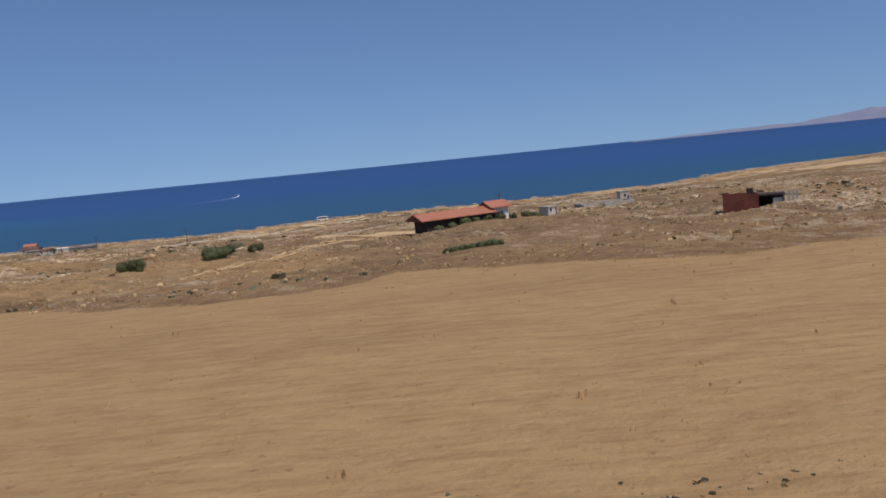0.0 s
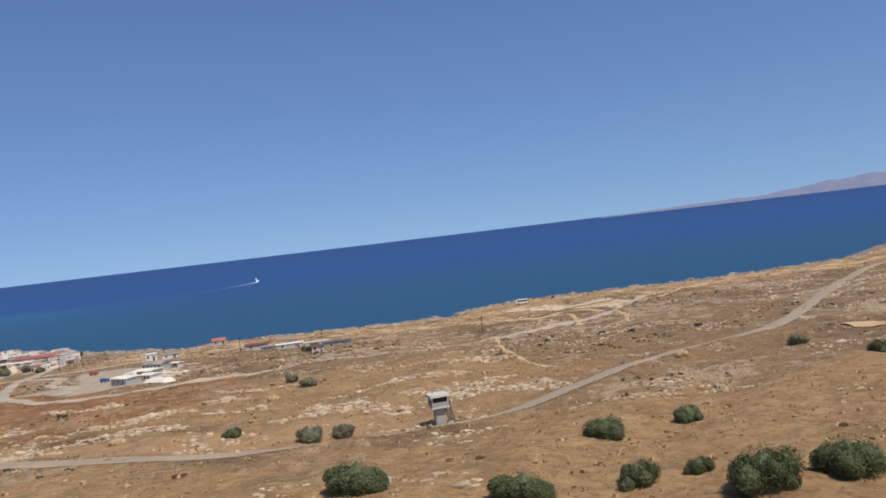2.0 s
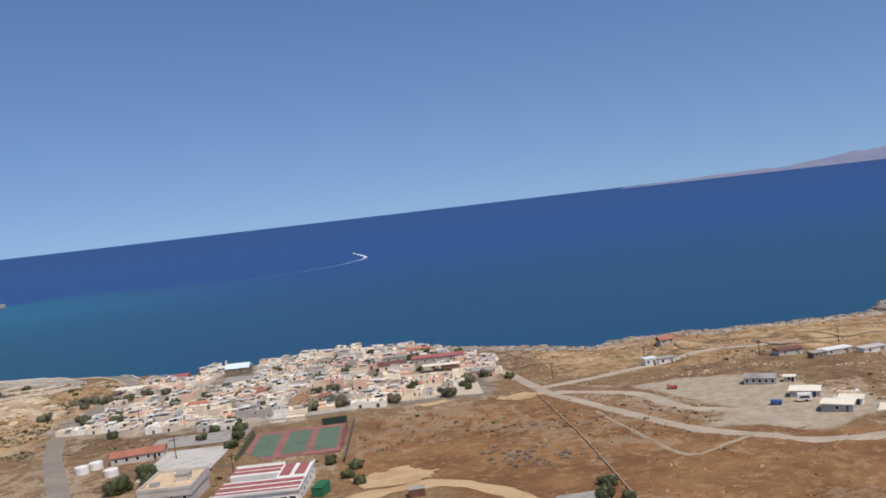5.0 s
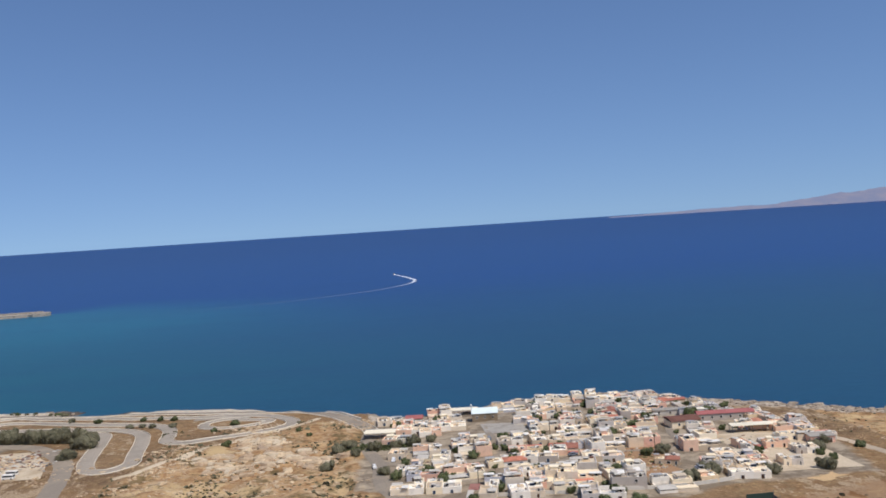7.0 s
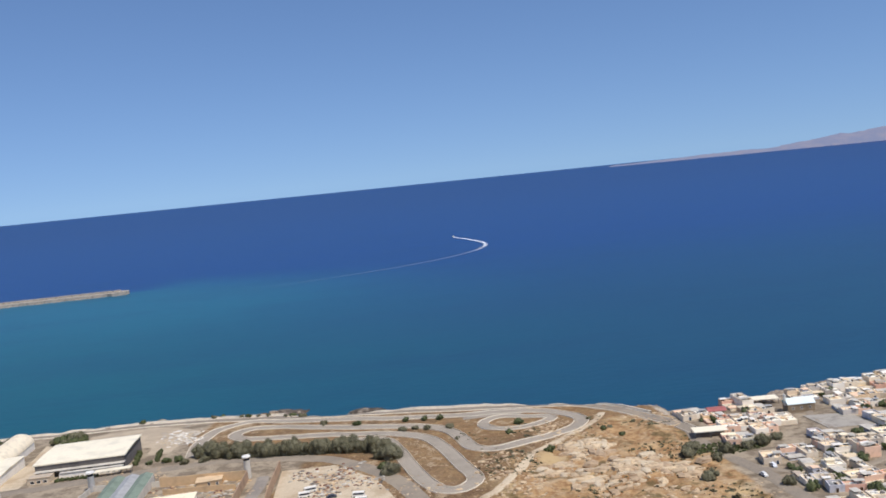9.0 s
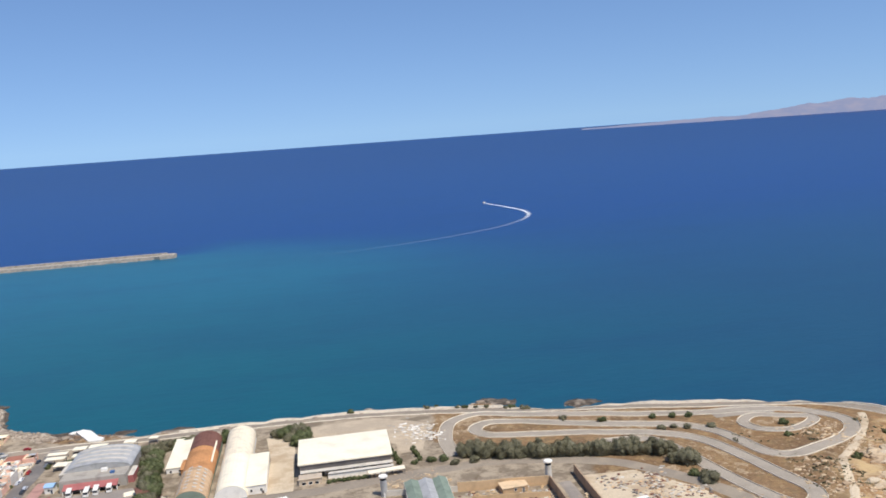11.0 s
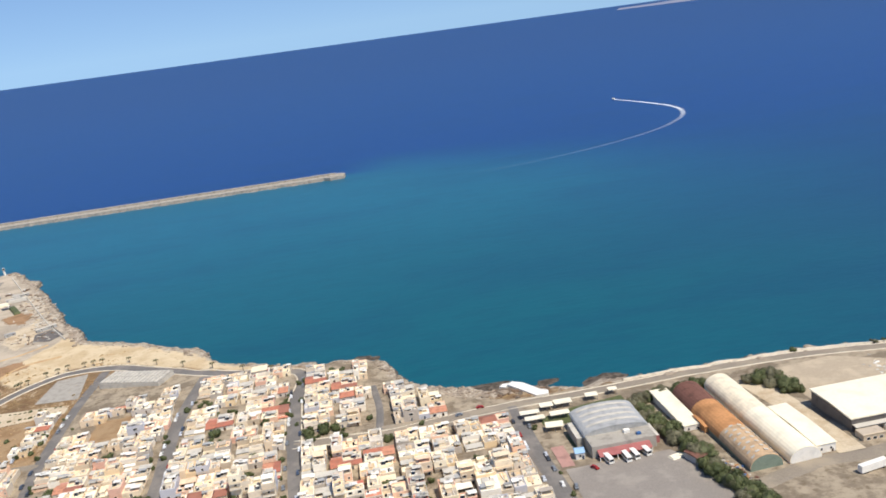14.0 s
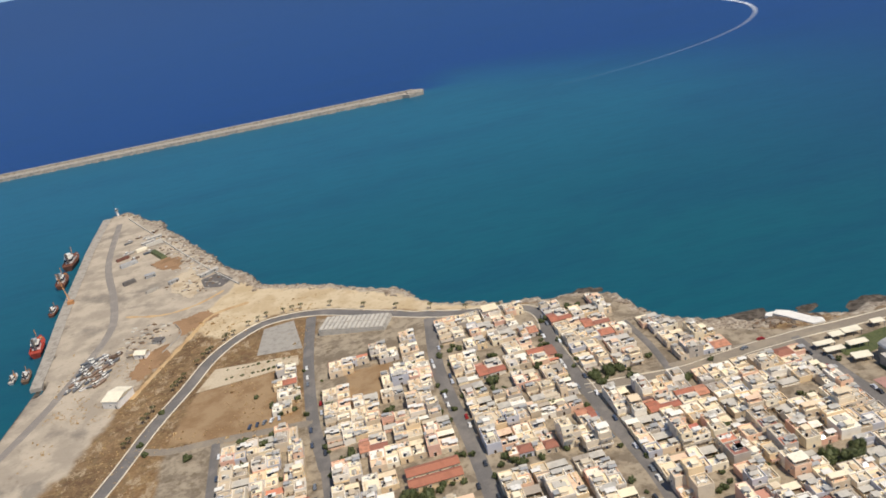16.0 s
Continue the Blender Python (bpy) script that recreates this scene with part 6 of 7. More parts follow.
for x, y, w, d, h, wall, roofm, rise, rz, lab in (
        (-126, 250, 3.4, 2.4, 1.0, PALECON, REDROOF, 0.7, 10, "small hut under a bright terracotta roof"),
        (-137, 226, 2.4, 2.0, 1.5, WHITE, TURQ, 0.0, 5, "small white hut with a pale roof"),
        (-133, 228, 3.6, 2.0, 1.2, WHITE, CONCRETE, 0.0, 5, "low white hut beside the gravel lane"),
        (-102.5, 215.5, 6.2, 2.4, 1.1, PALECON, WHITE, 0.0, 8, "low white-roofed hut near the shore"),
        (-96, 213.5, 5.2, 2.4, 1.1, WHITE, PALECON, 0.0, 8, "low cream hut near the shore"),
        (-90.5, 205, 5.6, 3.2, 1.3, CONCRETE, DARKCON, 0.2, 4, "low open shed with a dark flat roof"),
        (-93.5, 192, 2.4, 1.8, 1.0, PALECON, BROWNSHEET, 0.3, 4, "tiny stone hut with a brown roof"),
        (-110.5, 219, 5.0, 2.8, 1.1, PALECON, BROWNSHEET, 0.3, 4, "low block hut with a brown sheet roof"),
        (-107, 213.5, 3.0, 2.0, 0.9, DRYWALL, CONCRETE, 0.0, 6, "ruined grey stone hut"),
        (-168, 136.5, 4.0, 2.4, 1.3, PALECON, PALEDUST, 0.25, 3, "small cream shed with a worn pale roof"),
        (-171, 238, 5.0, 3.0, 1.4, WALLS, CONCRETE, 0.0, -8, "plastered hut with a flat grey roof")):
    simple_house(x, y, w, d, h, wall, roofm, lab, rz, "hut", rise, "hut")
thing("concrete_slab", "bare grey concrete slab beside the shed", "slab", -168.5, 144.5, H(-168.5, 144.5), 2, mesh=Mesh().box(-2.8, -4.2, -0.6, 2.8, 4.2, 0.25, CONCRETE))
thing("container", "green steel container beside the track", "container", -171.5, 131.5, H(-171.5, 131.5), 80, mesh=Mesh().box(-1.3, -0.7, -0.2, 1.3, 0.7, 1.1, GREENBOX).box(-1.35, -0.75, 1.1, 1.35, 0.75, 1.18, GREENBOX))
thing("container", "green steel container beside the school", "container", -200, 163, H(-200, 163), 75, mesh=Mesh().box(-1.5, -0.75, -0.2, 1.5, 0.75, 1.3, GREENBOX).box(-1.55, -0.8, 1.3, 1.55, 0.8, 1.38, GREENBOX))
thing("container", "faded brown steel container on the sandy track", "container", -187.5, 157, H(-187.5, 157), 5, mesh=Mesh().box(-1.0, -0.6, -0.2, 1.0, 0.6, 1.0, BROWNSHEET).box(-1.05, -0.65, 1.0, 1.05, 0.65, 1.08, CONCRETE))
r = random.Random(9)
m = Mesh()
for i in range(70):
    x, y, s = -171 + r.gauss(0, 3.8), 168 + r.gauss(0, 3.2), r.uniform(0.2, 0.5)
    n, a0, o = 7, r.uniform(0, 6.28), H(x, y)
    v = [(x + math.cos(a0 + k * 0.9) * s * q * r.uniform(0.7, 1.3), y + math.sin(a0 + k * 0.9) * s * q * r.uniform(0.6, 1.1), o + lv * s * r.uniform(0.7, 1.2)) for lv, q in ((-0.2, 1.0), (0.5, 0.8)) for k in range(n)] + [(x, y, o + s * 0.8)]
    m.face_set(v, [(k, (k + 1) % n, n + (k + 1) % n, n + k) for k in range(n)] + [(n + k, n + (k + 1) % n, 2 * n) for k in range(n)], DARKROCK)
thing("stone_heap", "dark heaps of broken stone in a brown field", "stones", kind="stuff", mesh=m)
ob = thing("boundary_wall", "low stone boundary wall across the brown field", "wall", kind="structure", mesh=strip(((-163.5, 211), (-163, 190), (-162.5, 168), (-163, 137), (-164, 120)), 0.35, WALLBROWN, 0.22, thick=0.4, ragged=0.3))
ob = thing("boundary_wall", "low pale wall at the village edge", "wall", kind="structure", mesh=strip(((-245, 219), (-222, 214.5), (-208, 213.5), (-199, 216)), 0.4, PALECON, 0.6, thick=1.0))
ob = thing("fence", "dark mesh fence beside the brown field", "fence", kind="structure", mesh=strip(((-198, 205), (-198, 190), (-198, 178)), 0.12, DARKCON, 0.9, thick=1.0))
for pts in (((-18, 232), (-30, 226), (-48, 226)), ((-60, 232), (-80, 230), (-98, 236)), ((-66, 245), (-86, 246)), ((-100, 245), (-118, 252)), ((-107, 245), (-94, 244), (-92, 231), (-105, 229), (-107, 244)), ((-110, 248), (-122, 252), (-124, 241), (-112, 236)), ((-105, 228), (-114, 226), (-111, 219), (-100, 220))):
    thing("boundary_wall", "ruined low stone wall in the scrub", "wall", kind="structure", mesh=strip(pts, 0.4, DRYWALL, 0.22, thick=0.45, ragged=0.3))

# courts, school and tanks
ob = thing("sports_court", "two faded green courts in a red surround", "court", -207, 193, H(-207, 193) + 0.3, 0)
part("surround", Mesh().box(-8, -8.5, -2, 8, 8.5, 0.05, REDCOURT), ob)
for x in (-5.0, 0.2, 5.2):
    part("court_surface", Mesh().box(x - 1.9, -6.6, 0.0, x + 1.9, 6.6, 0.09, GREENCOURT), ob)
for i in range(9):
    for s in (-1, 1):
        part("post", Mesh().tube((s * 8, -8.5 + 2.12 * i, 0), (s * 8, -8.5 + 2.12 * i, 1.7), 0.04, 0.04, STEEL, 5), ob)
part("screen", Mesh().box(3.6, 8.5, 0, 8, 8.56, 1.3, plain("dark_net", (54, 70, 60), 0.9)), ob, "dark green wind screen")
part("hedge", Mesh().box(-8.9, -8, -0.3, -8.2, 8.5, 0.9, LEAF, None, 0.2), ob, "clipped dark hedge")
ob = thing("school", "white school block with striped red and white flat roofs", "school", -207.5, 167, H(-207.5, 167), -4)
part("wall", Mesh().box(-5.8, -6.2, -1, 5.4, -0.6, 2.0, WHITE).box(-5.6, 1.8, -1, 1.2, 5.8, 2.0, WHITE).box(1.2, -0.6, -1, 5.4, 5.4, 2.0, WHITE), ob)
for i, (a, b, c, d) in enumerate(((-5.9, -6.3, 5.5, -5.2), (-5.9, -4.3, 5.5, -3.3), (-5.9, -2.4, 5.5, -1.5), (-5.7, 2.6, 1.2, 3.4), (-5.7, 4.2, 1.2, 5.0), (1.6, 0.2, 3.0, 5.0), (3.7, 0.2, 5.0, 5.0))):
    part("roof_panel", Mesh().box(a, b, 2.0, c, d, 2.14, PINKROOF), ob, "red roof strip")
part("roof_edge", Mesh().box(-6.0, -6.45, 1.95, 5.6, -6.3, 2.25, WHITE).box(5.5, -6.3, 1.95, 5.65, 5.5, 2.25, WHITE).box(-5.8, 5.8, 1.95, 1.3, 5.95, 2.25, WHITE), ob)
windows_along(ob, -5.5, 5.2, -6.21, 0.6, 9, WIDEWINDOW)
windows_along(ob, -5.8, 5.0, 5.41, 0.6, 5, WIDEWINDOW, 90)
ob = simple_house(-220.5, 169, 7, 8, 2.2, PALECON, TANROOF, "plain cream hall with a flat parapet roof", -4, "hall", 0.0, "hall", nwin=4)
part("parapet", wall_ring(7.3, 8.3, 0.45, PALECON, 0.2), ob, "", pose(0, 0, 2.3))
part("stair_head", Mesh().box(0.4, -0.6, 2.35, 2.2, 1.2, 3.2, PALECON).box(0.3, -0.7, 3.2, 2.3, 1.3, 3.3, CONCRETE), ob)
part("roof_unit", Mesh().box(-2.6, -2.2, 2.35, -1.4, -1.4, 2.9, GREYMETAL), ob)
part("roof_unit", Mesh().box(-0.6, 1.8, 2.35, 0.2, 2.6, 2.8, WHITE), ob)
simple_house(-233, 193.5, 8.5, 3.0, 1.2, PALECON, REDROOF, "low long house under a red tiled roof", 8, "house", 0.7, "house", nwin=5)
for i, (x, y) in enumerate(((-240.5, 188.5), (-239, 190.5), (-234.5, 184.5))):
    m = Mesh().tube((0, 0, -0.4), (0, 0, 1.1), 1.1, 1.1, WHITE, 16).tube((0, 0, 1.1), (0, 0, 1.25), 1.1, 0.25, WHITE, 16)
    thing("storage_tank", "squat round white storage tank", "tank", x, y, H(x, y), 0, "white tanks", mesh=m)
# church
ob = thing("church", "small church with a pale turquoise pitched roof", "church", -234, 284, H(-234, 284), -6)
part("wall", wall_ring(6.4, 3.4, 2.0, DRYWALL), ob)
part("roof", Mesh().gable(-3.2, -1.7, 2.0, 3.2, 1.7, 1.1, TURQ, 0.15, 0.12), ob, "pale turquoise roof")
part("bell_gable", Mesh().box(-3.45, -0.5, 1.5, -3.15, -0.25, 3.8, WHITE).box(-3.45, 0.25, 1.5, -3.15, 0.5, 3.8, WHITE).box(-3.45, -0.5, 3.8, -3.15, 0.5, 4.1, WHITE).box(-3.34, -0.04, 4.1, -3.26, 0.04, 4.5, WHITE), ob)
windows_along(ob, -3.0, 3.0, -1.71, 0.8, 3, WINDOW)
# long village roofs
simple_house(-191.5, 260.5, 6.8, 5.0, 1.6, WALLS, BROWNSHEET, "low hall under a large faded brown roof", 2, "hall", 0.5, "hall")
simple_house(-180, 264, 13, 2.8, 1.7, WALLS, PINKROOF, "long narrow hall under a dull red roof", -6, "hall", 0.5, "hall", nwin=6)
canopy(-179.8, 250.5, 9, 2.6, 1.6, "long white-roofed open canopy in the village", -6)
simple_house(-186, 272.5, 16, 2.2, 1.4, PALECON, CONCRETE, "long flat-roofed block by the cliff", -8, "outbuilding", 0.0, "outbuilding", nwin=6)
canopy(-260.5, 274.4, 7.5, 3.6, 1.4, "cream roofed terrace canopy by the inlet", -8)
simple_house(-251.5, 291.5, 4.2, 3.0, 1.2, WALLS, PINKROOF, "small shore house under a faded red roof", -8, "house", 0.6, "house", nwin=1)
canopy(-238.5, 294, 8, 3.2, 1.4, "white roofed terrace canopy by the shore", -8)

# prison-like compound with corner turrets
def turret(x, y, h, mat):
    ob = thing("guard_turret", "round corner guard turret of pale concrete", "turret", x, y, H(x, y))
    part("shaft", Mesh().tube((0, 0, -0.5), (0, 0, h), 0.75, 0.7, mat, 14), ob)
    part("cabin", Mesh().tube((0, 0, h), (0, 0, h + 0.7), 0.68, 0.68, GLASS, 14), ob, "dark windows round the cabin")
    part("roof", Mesh().tube((0, 0, h + 0.7), (0, 0, h + 0.95), 1.0, 0.95, WHITE, 14), ob)
    return ob


turret(-364.3, 283.5, 4.2, PALECON)
turret(-399.5, 287.5, 3.6, GREYMETAL)
for pts, mat in ((((-364.5, 282.5), (-374, 284), (-384, 285)), TAN), (((-384, 285), (-399, 287)), PALECON), (((-364.3, 282.5), (-364.6, 268), (-365, 240)), WALLBROWN), (((-357.5, 287), (-358, 268), (-358, 240)), WALLBROWN), (((-399.5, 286), (-401, 262), (-401, 240)), PALECON)):
    thing("boundary_wall", "tall pale concrete compound wall", "wall", kind="structure", mesh=strip(pts, 0.4, mat, 1.3 if mat is PALECON else 2.1, thick=2.4))
ob = thing("workshop", "workshop with three long green and grey sheet roofs", "workshop", -390.5, 278, H(-390.5, 278), 0)
ob.scale = (0.85, 1.0, 0.9)
part("wall", wall_ring(11, 20, 1.9, PALECON), ob)
for i, mt in enumerate((GREYGREEN, GREYMETAL, GREYGREEN)):
    part("roof", Mesh().gable(-10, -1.75, 1.9, 10, 1.75, 0.6, mt, 0.05, 0.1), ob, "", pose(-3.6 + 3.6 * i, 0, 0, 0, 0, 90))
thing("boundary_wall", "low tan partition wall in the compound", "wall", kind="structure", mesh=strip(((-382, 279), (-366, 276)), 0.3, TAN, 1.2, thick=1.4))
road("road", "curved service road inside the compound walls", ((-361, 283), (-361, 276), (-362.5, 262), (-363, 240)), 3.0, LOTASPH)
simple_house(-372.5, 282, 5.5, 3.2, 1.3, TAN, TANROOF, "low tan block beside the guard turret", 4, "outbuilding", 0.0, "outbuilding", nwin=1)
heap("rubble", "broken masonry and weeds in the walled yard", "rubble", ((-376, 277), (-370, 274), (-380, 281), (-368, 278)), 220, 2.2, 0.12, 0.45, (PALECON, TAN, CONCRETE, LEAFDRY, BROWNSHEET), 65, 0.7)
simple_house(-378, 268, 10, 5, 1.8, WALLS, ROOFS, "long flat-roofed compound block", 2, "outbuilding", 0.0, "outbuilding", nwin=5)

# white warehouse
ob = thing("warehouse", "large warehouse with a bright cream-white flat roof", "warehouse", -407, 311, H(-407, 305), 0)
part("wall", wall_ring(21, 15.6, 3.3, DARKCON, 0.25), ob, "dark grey sheet walls")
part("roof", Mesh().gable(-10.8, -8.0, 3.3, 10.8, 8.0, 0.3, WHITEMETAL, 0.1, 0.3), ob, "bright cream-white sheet roof")
part("canopy", Mesh().box(-10.4, -9.4, 1.9, 10.8, -7.85, 2.02, PALECON).box(-4.0, -10.6, 1.5, 10.8, -9.4, 1.6, PALECON), ob)
part("annex", Mesh().box(-10.8, -12.4, -1, -5.6, -9.4, 1.7, WALLS, ROOFS).box(-11.0, -12.6, 1.7, -5.4, -12.3, 1.9, WALLS), ob)
part("annex", Mesh().box(-4.2, -10.4, -1, 10, -9.5, 1.4, WALLS, PALECON), ob)
windows_along(ob, -10.4, -6, -12.42, 0.5, 3, WIDEWINDOW)
for i in range(5):
    part("loading_door", Mesh().box(-9 + 4 * i, -7.9, 0, -6.4 + 4 * i, -7.82, 1.7, GREYMETAL), ob)
for i in range(9):
    plant("tree", -411 + 1.1 * i, 298.6 + 0.2 * (i % 3), 0.75, 1.0, "hedge before the warehouse")
canopy(-398, 299.0, 8.4, 1.9, 1.3, "long white canopy in front of the warehouse", 4, None, 7)
for i in range(4):
    plant("tree", -394.5 - 0.4 * i, 305 + 3.0 * i, 0.9, 1.5)
    plant("tree", -389.5 - 0.3 * i, 306 + 2.4 * i, 0.8, 1.5)
heap("rubble_heap", "heaps of pale rubble beside the yard", "rubble", ((-389, 324), (-387, 329), (-385, 323), (-390, 330)), 420, 2.0, 0.12, 0.5, (PALECON, WHITE, PALEDUST, CONCRETE), 51, 0.7)


# arched hangars
def hangar(name, label, x, y, w, ln, wall_h, rise, wall, roofs, rz):
    ob = thing(name, label, "hangar", x, y, H(x, y), rz)
    part("wall", wall_ring(w, ln, wall_h, wall), ob)
    y0 = -ln / 2
    for i, (frac, mt) in enumerate(roofs):
        part("roof", Mesh().vault(-w / 2, y0, wall_h, w / 2, y0 + ln * frac, rise, mt, 14), ob, "curved sheet roof" if i else "")
        y0 += ln * frac
    for yy in (-ln / 2, ln / 2 - 0.1):
        n = 14
        v = [(-w / 2 * math.cos(math.pi * k / n), yy, wall_h + rise * math.sin(math.pi * k / n)) for k in range(n + 1)]
        v += [(p[0], p[1] + 0.1, p[2]) for p in v]
        q = [tuple(range(n + 1)), tuple(range(2 * n + 1, n, -1))]
        part("gable_end", Mesh().face_set(v, q, wall), ob)
    return ob


hb = hangar("hangar", "long rusty brown arched hangar with patched sheets", -441.5, 315, 7.2, 38, 1.2, 2.6, GREYGREEN, ((0.36, plain("tan_sheet", (204, 172, 134), 0.8, 0.0, 0.3, 2)), (0.36, RUSTY), (0.28, BROWNSHEET)), 1)
for i in range(14):
    for k in (50, 75, 105, 130):
        a = radians(k)
        px, pz = -3.75 * math.cos(a), 1.25 + 2.78 * math.sin(a)
        part("roof_light", Mesh().box(-0.45, -0.28, 0, 0.45, 0.28, 0.05, PALECON), hb, "", pose(px, -18 + 0.95 * i, pz, 0, k - 90, 0)) if (i + k) % 2 == 0 else None
part("roof_light", Mesh().box(-0.25, -7, 0, 0.25, 7, 0.06, WHITEMETAL), hb, "", pose(3.0, 6, 3.0, 0, 52, 0))
hangar("hangar", "long bright white arched hangar with weathered panels", -432.8, 315.5, 7.0, 39, 1.2, 2.6, WHITE, ((0.5, WHITEMETAL), (0.5, plain("stained_white", (242, 226, 194), 0.6, 0.0, 0.2, 0.8))), 1)
simple_house(-427.2, 307, 4.4, 19, 2.3, WHITE, WHITEMETAL, "low white annex beside the hangar", 1, "annex", 0.3, "annex", nwin=2)
simple_house(-447.8, 327.5, 4.2, 20, 1.8, WHITE, WHITEMETAL, "long flat white building among dark trees", 1, "outbuilding", 0.0, "outbuilding", nwin=2)
simple_house(-445, 318, 1.8, 6, 1.6, RUSTY, RUSTY, "narrow rusty lean-to beside the hangar", 1, "shed", 0.2, "shed", nwin=0)

ob = thing("trailer", "long white box trailer parked beside the road", "trailer", -423, 288, H(-423, 288), 10)
part("body", Mesh().box(-3.2, -0.62, 0.4, 3.2, 0.62, 1.9, WHITE, None, 0.05), ob)
for x in (-2.4, -1.8, 2.2):
    for y in (-0.6, 0.46):
        part("wheel", Mesh().tube((x, y, 0.25), (x, y + 0.14, 0.25), 0.25, 0.25, RUBBER, 10), ob)

# sports hall
ob = thing("sports_hall", "grey sports hall with a shallow curved roof", "hall", -465.5, 322, H(-465.5, 322), 0)
part("wall", wall_ring(15, 17, 3.2, CONCRETE, 0.25), ob)
part("roof", Mesh().vault(-7.6, -3.5, 3.2, 7.6, 8.6, 1.5, GREYMETAL, 12, 0.18), ob, "shallow curved grey sheet roof")
part("roof", Mesh().box(-7.4, -8.4, 3.05, 7.4, -3.5, 3.25, CONCRETE), ob, "flat front roof")
for y in (-1.2, 1.4, 4.0, 6.6):
    part("roof_fold", Mesh().vault(-7.2, y, 3.36, 7.2, y + 0.9, 1.52, PALECON, 12, 0.1), ob, "pale raised roof fold")
part("side_block", Mesh().box(-9.2, -2.5, -1, -7.5, 5.5, 2.6, CONCRETE, PALECON).box(7.5, -7, -1, 8.8, -1, 2.2, PINKROOF, PALECON), ob)
part("roof_unit", Mesh().box(1.2, -5.2, 3.25, 2.6, -4.2, 3.9, WHITE), ob)
part("roof_unit", Mesh().box(3.6, -7.0, 3.25, 4.6, -6.2, 3.7, BLUE), ob)
part("end_wall", Mesh().vault(-7.5, -3.55, 3.2, 7.5, -3.4, 1.45, GREYMETAL, 12, 0.02).face_set([(-7.5 * math.cos(math.pi * k / 12), -3.5, 3.2 + 1.45 * math.sin(math.pi * k / 12)) for k in range(13)], [tuple(range(13))], GREYMETAL), ob)
m = Mesh().face_set([(-6.4, -10.6, 1.7), (5.8, -10.6, 1.7), (5.8, -8.5, 2.4), (-6.4, -8.5, 2.4), (-6.4, -10.6, 1.6), (5.8, -10.6, 1.6), (5.8, -8.5, 2.3), (-6.4, -8.5, 2.3)], [(0, 1, 2, 3), (7, 6, 5, 4), (0, 4, 5, 1), (1, 5, 6, 2), (2, 6, 7, 3), (3, 7, 4, 0)], PINKROOF)
part("porch_roof", m, ob, "sloping dull red porch roof")
for i in range(7):
    part("porch_post", Mesh().box(-6.3 + 2.0 * i - 0.1, -10.5, -1.0, -6.3 + 2.0 * i + 0.1, -10.3, 1.62, WHITE), ob)
for i in range(6):
    part("window", WIDEWINDOW, ob, "", pose(-6 + 2.3 * i, -8.52, 0.5))
for x, y, w, d, rz in ((-481, 340, 5, 2.0, -3), (-480.5, 336.5, 5, 2.0, -3), (-476, 342.5, 3.4, 2.4, -3), (-471.5, 343, 4.6, 2.6, -3), (-474, 337, 5, 2.2, -3), (-463.5, 344, 3.2, 2.2, -6), (-457.5, 345, 2.4, 1.8, -6), (-477, 331, 4.4, 2.8, -8)):
    canopy(x, y, w, d, 1.4, "cream shade canopy on posts beside the sports hall", rz)
thing("garden", "clipped green lawn beside the canopies", "lawn", kind="structure", mesh=yard(((-479, 338), (-470, 341), (-456, 343), (-456, 336), (-470, 334), (-473, 333), (-479, 334)), LEAF, 0.12, 1.0))
thing("garden", "green lawn strip beside the hall", "lawn", kind="structure", mesh=yard(((-475.5, 318), (-473.5, 318), (-473.5, 327), (-475.5, 327)), LEAF, 0.12, 1.0))
thing("pavement", "dull red paved strip beside the hall", "paving", kind="structure", mesh=yard(((-480.5, 312), (-477.5, 312), (-477.5, 322), (-480.5, 322)), PINKPAVE, 0.12, 1.0))
simple_house(-475.5, 315.5, 2.0, 2.4, 1.6, WHITE, PALEBLUE, "small white kiosk with a pale blue vaulted roof", -5, "kiosk", 0.5, "kiosk", nwin=1)


def bus(x, y, rz):
    ob = thing("bus", "white minibus parked outside the hall", "bus", x, y, H(x, y) + 0.12, rz, "parked buses")
    shell = part("body", Mesh().box(-0.62, -1.7, 0.18, 0.62, 1.7, 1.4, WHITE, None, 0.06), ob)
    part("glazing", Mesh().box(-0.64, -1.5, 0.8, 0.64, 1.4, 1.2, GLASS).box(-0.5, -1.72, 0.75, 0.5, -1.6, 1.2, GLASS), shell)
    for a in (-1.1, 1.1):
        for s in (-0.62, 0.5):
            part("wheel", Mesh().tube((s, a, 0.2), (s + 0.12, a, 0.2), 0.22, 0.22, RUBBER, 10), ob)
    return ob


b = bus(-470.2, 311, 8)
for x, y, rz in ((-466.2, 310.4, 4), (-464.2, 310.8, 6), (-461.4, 311.4, 8)):
    copy_thing(b, pose(x, y, H(x, y) + 0.12, 0, 0, rz))
copy_thing(b, pose(-40.5, 269, H(-40.5, 269) + 0.15, 0, 0, 80))
for x, y, rz in ((-339.5, 260.5, 80), (-339, 257.5, 85), (-349.5, 267.5, 100), (-350.5, 264.5, 95)):
    copy_thing(b, pose(x, y, H(x, y) + 0.12, 0, 0, rz)).scale = (0.8, 0.72, 0.75)
heap("scrap_heap", "heaps of scrap, rubble and dumped goods in the bare yard", "scrap", ((-346, 268), (-344.5, 273), (-337.5, 269.5), (-347, 264), (-351, 278), (-343, 279)), 520, 1.9, 0.12, 0.5, (PALECON, CONCRETE, DARKCON, DARKROCK, BROWNSHEET, TAN, GRIT), 53)
copy_thing(b, pose(-206, 157.5, H(-206, 157.5) + 0.15, 0, 0, 60))
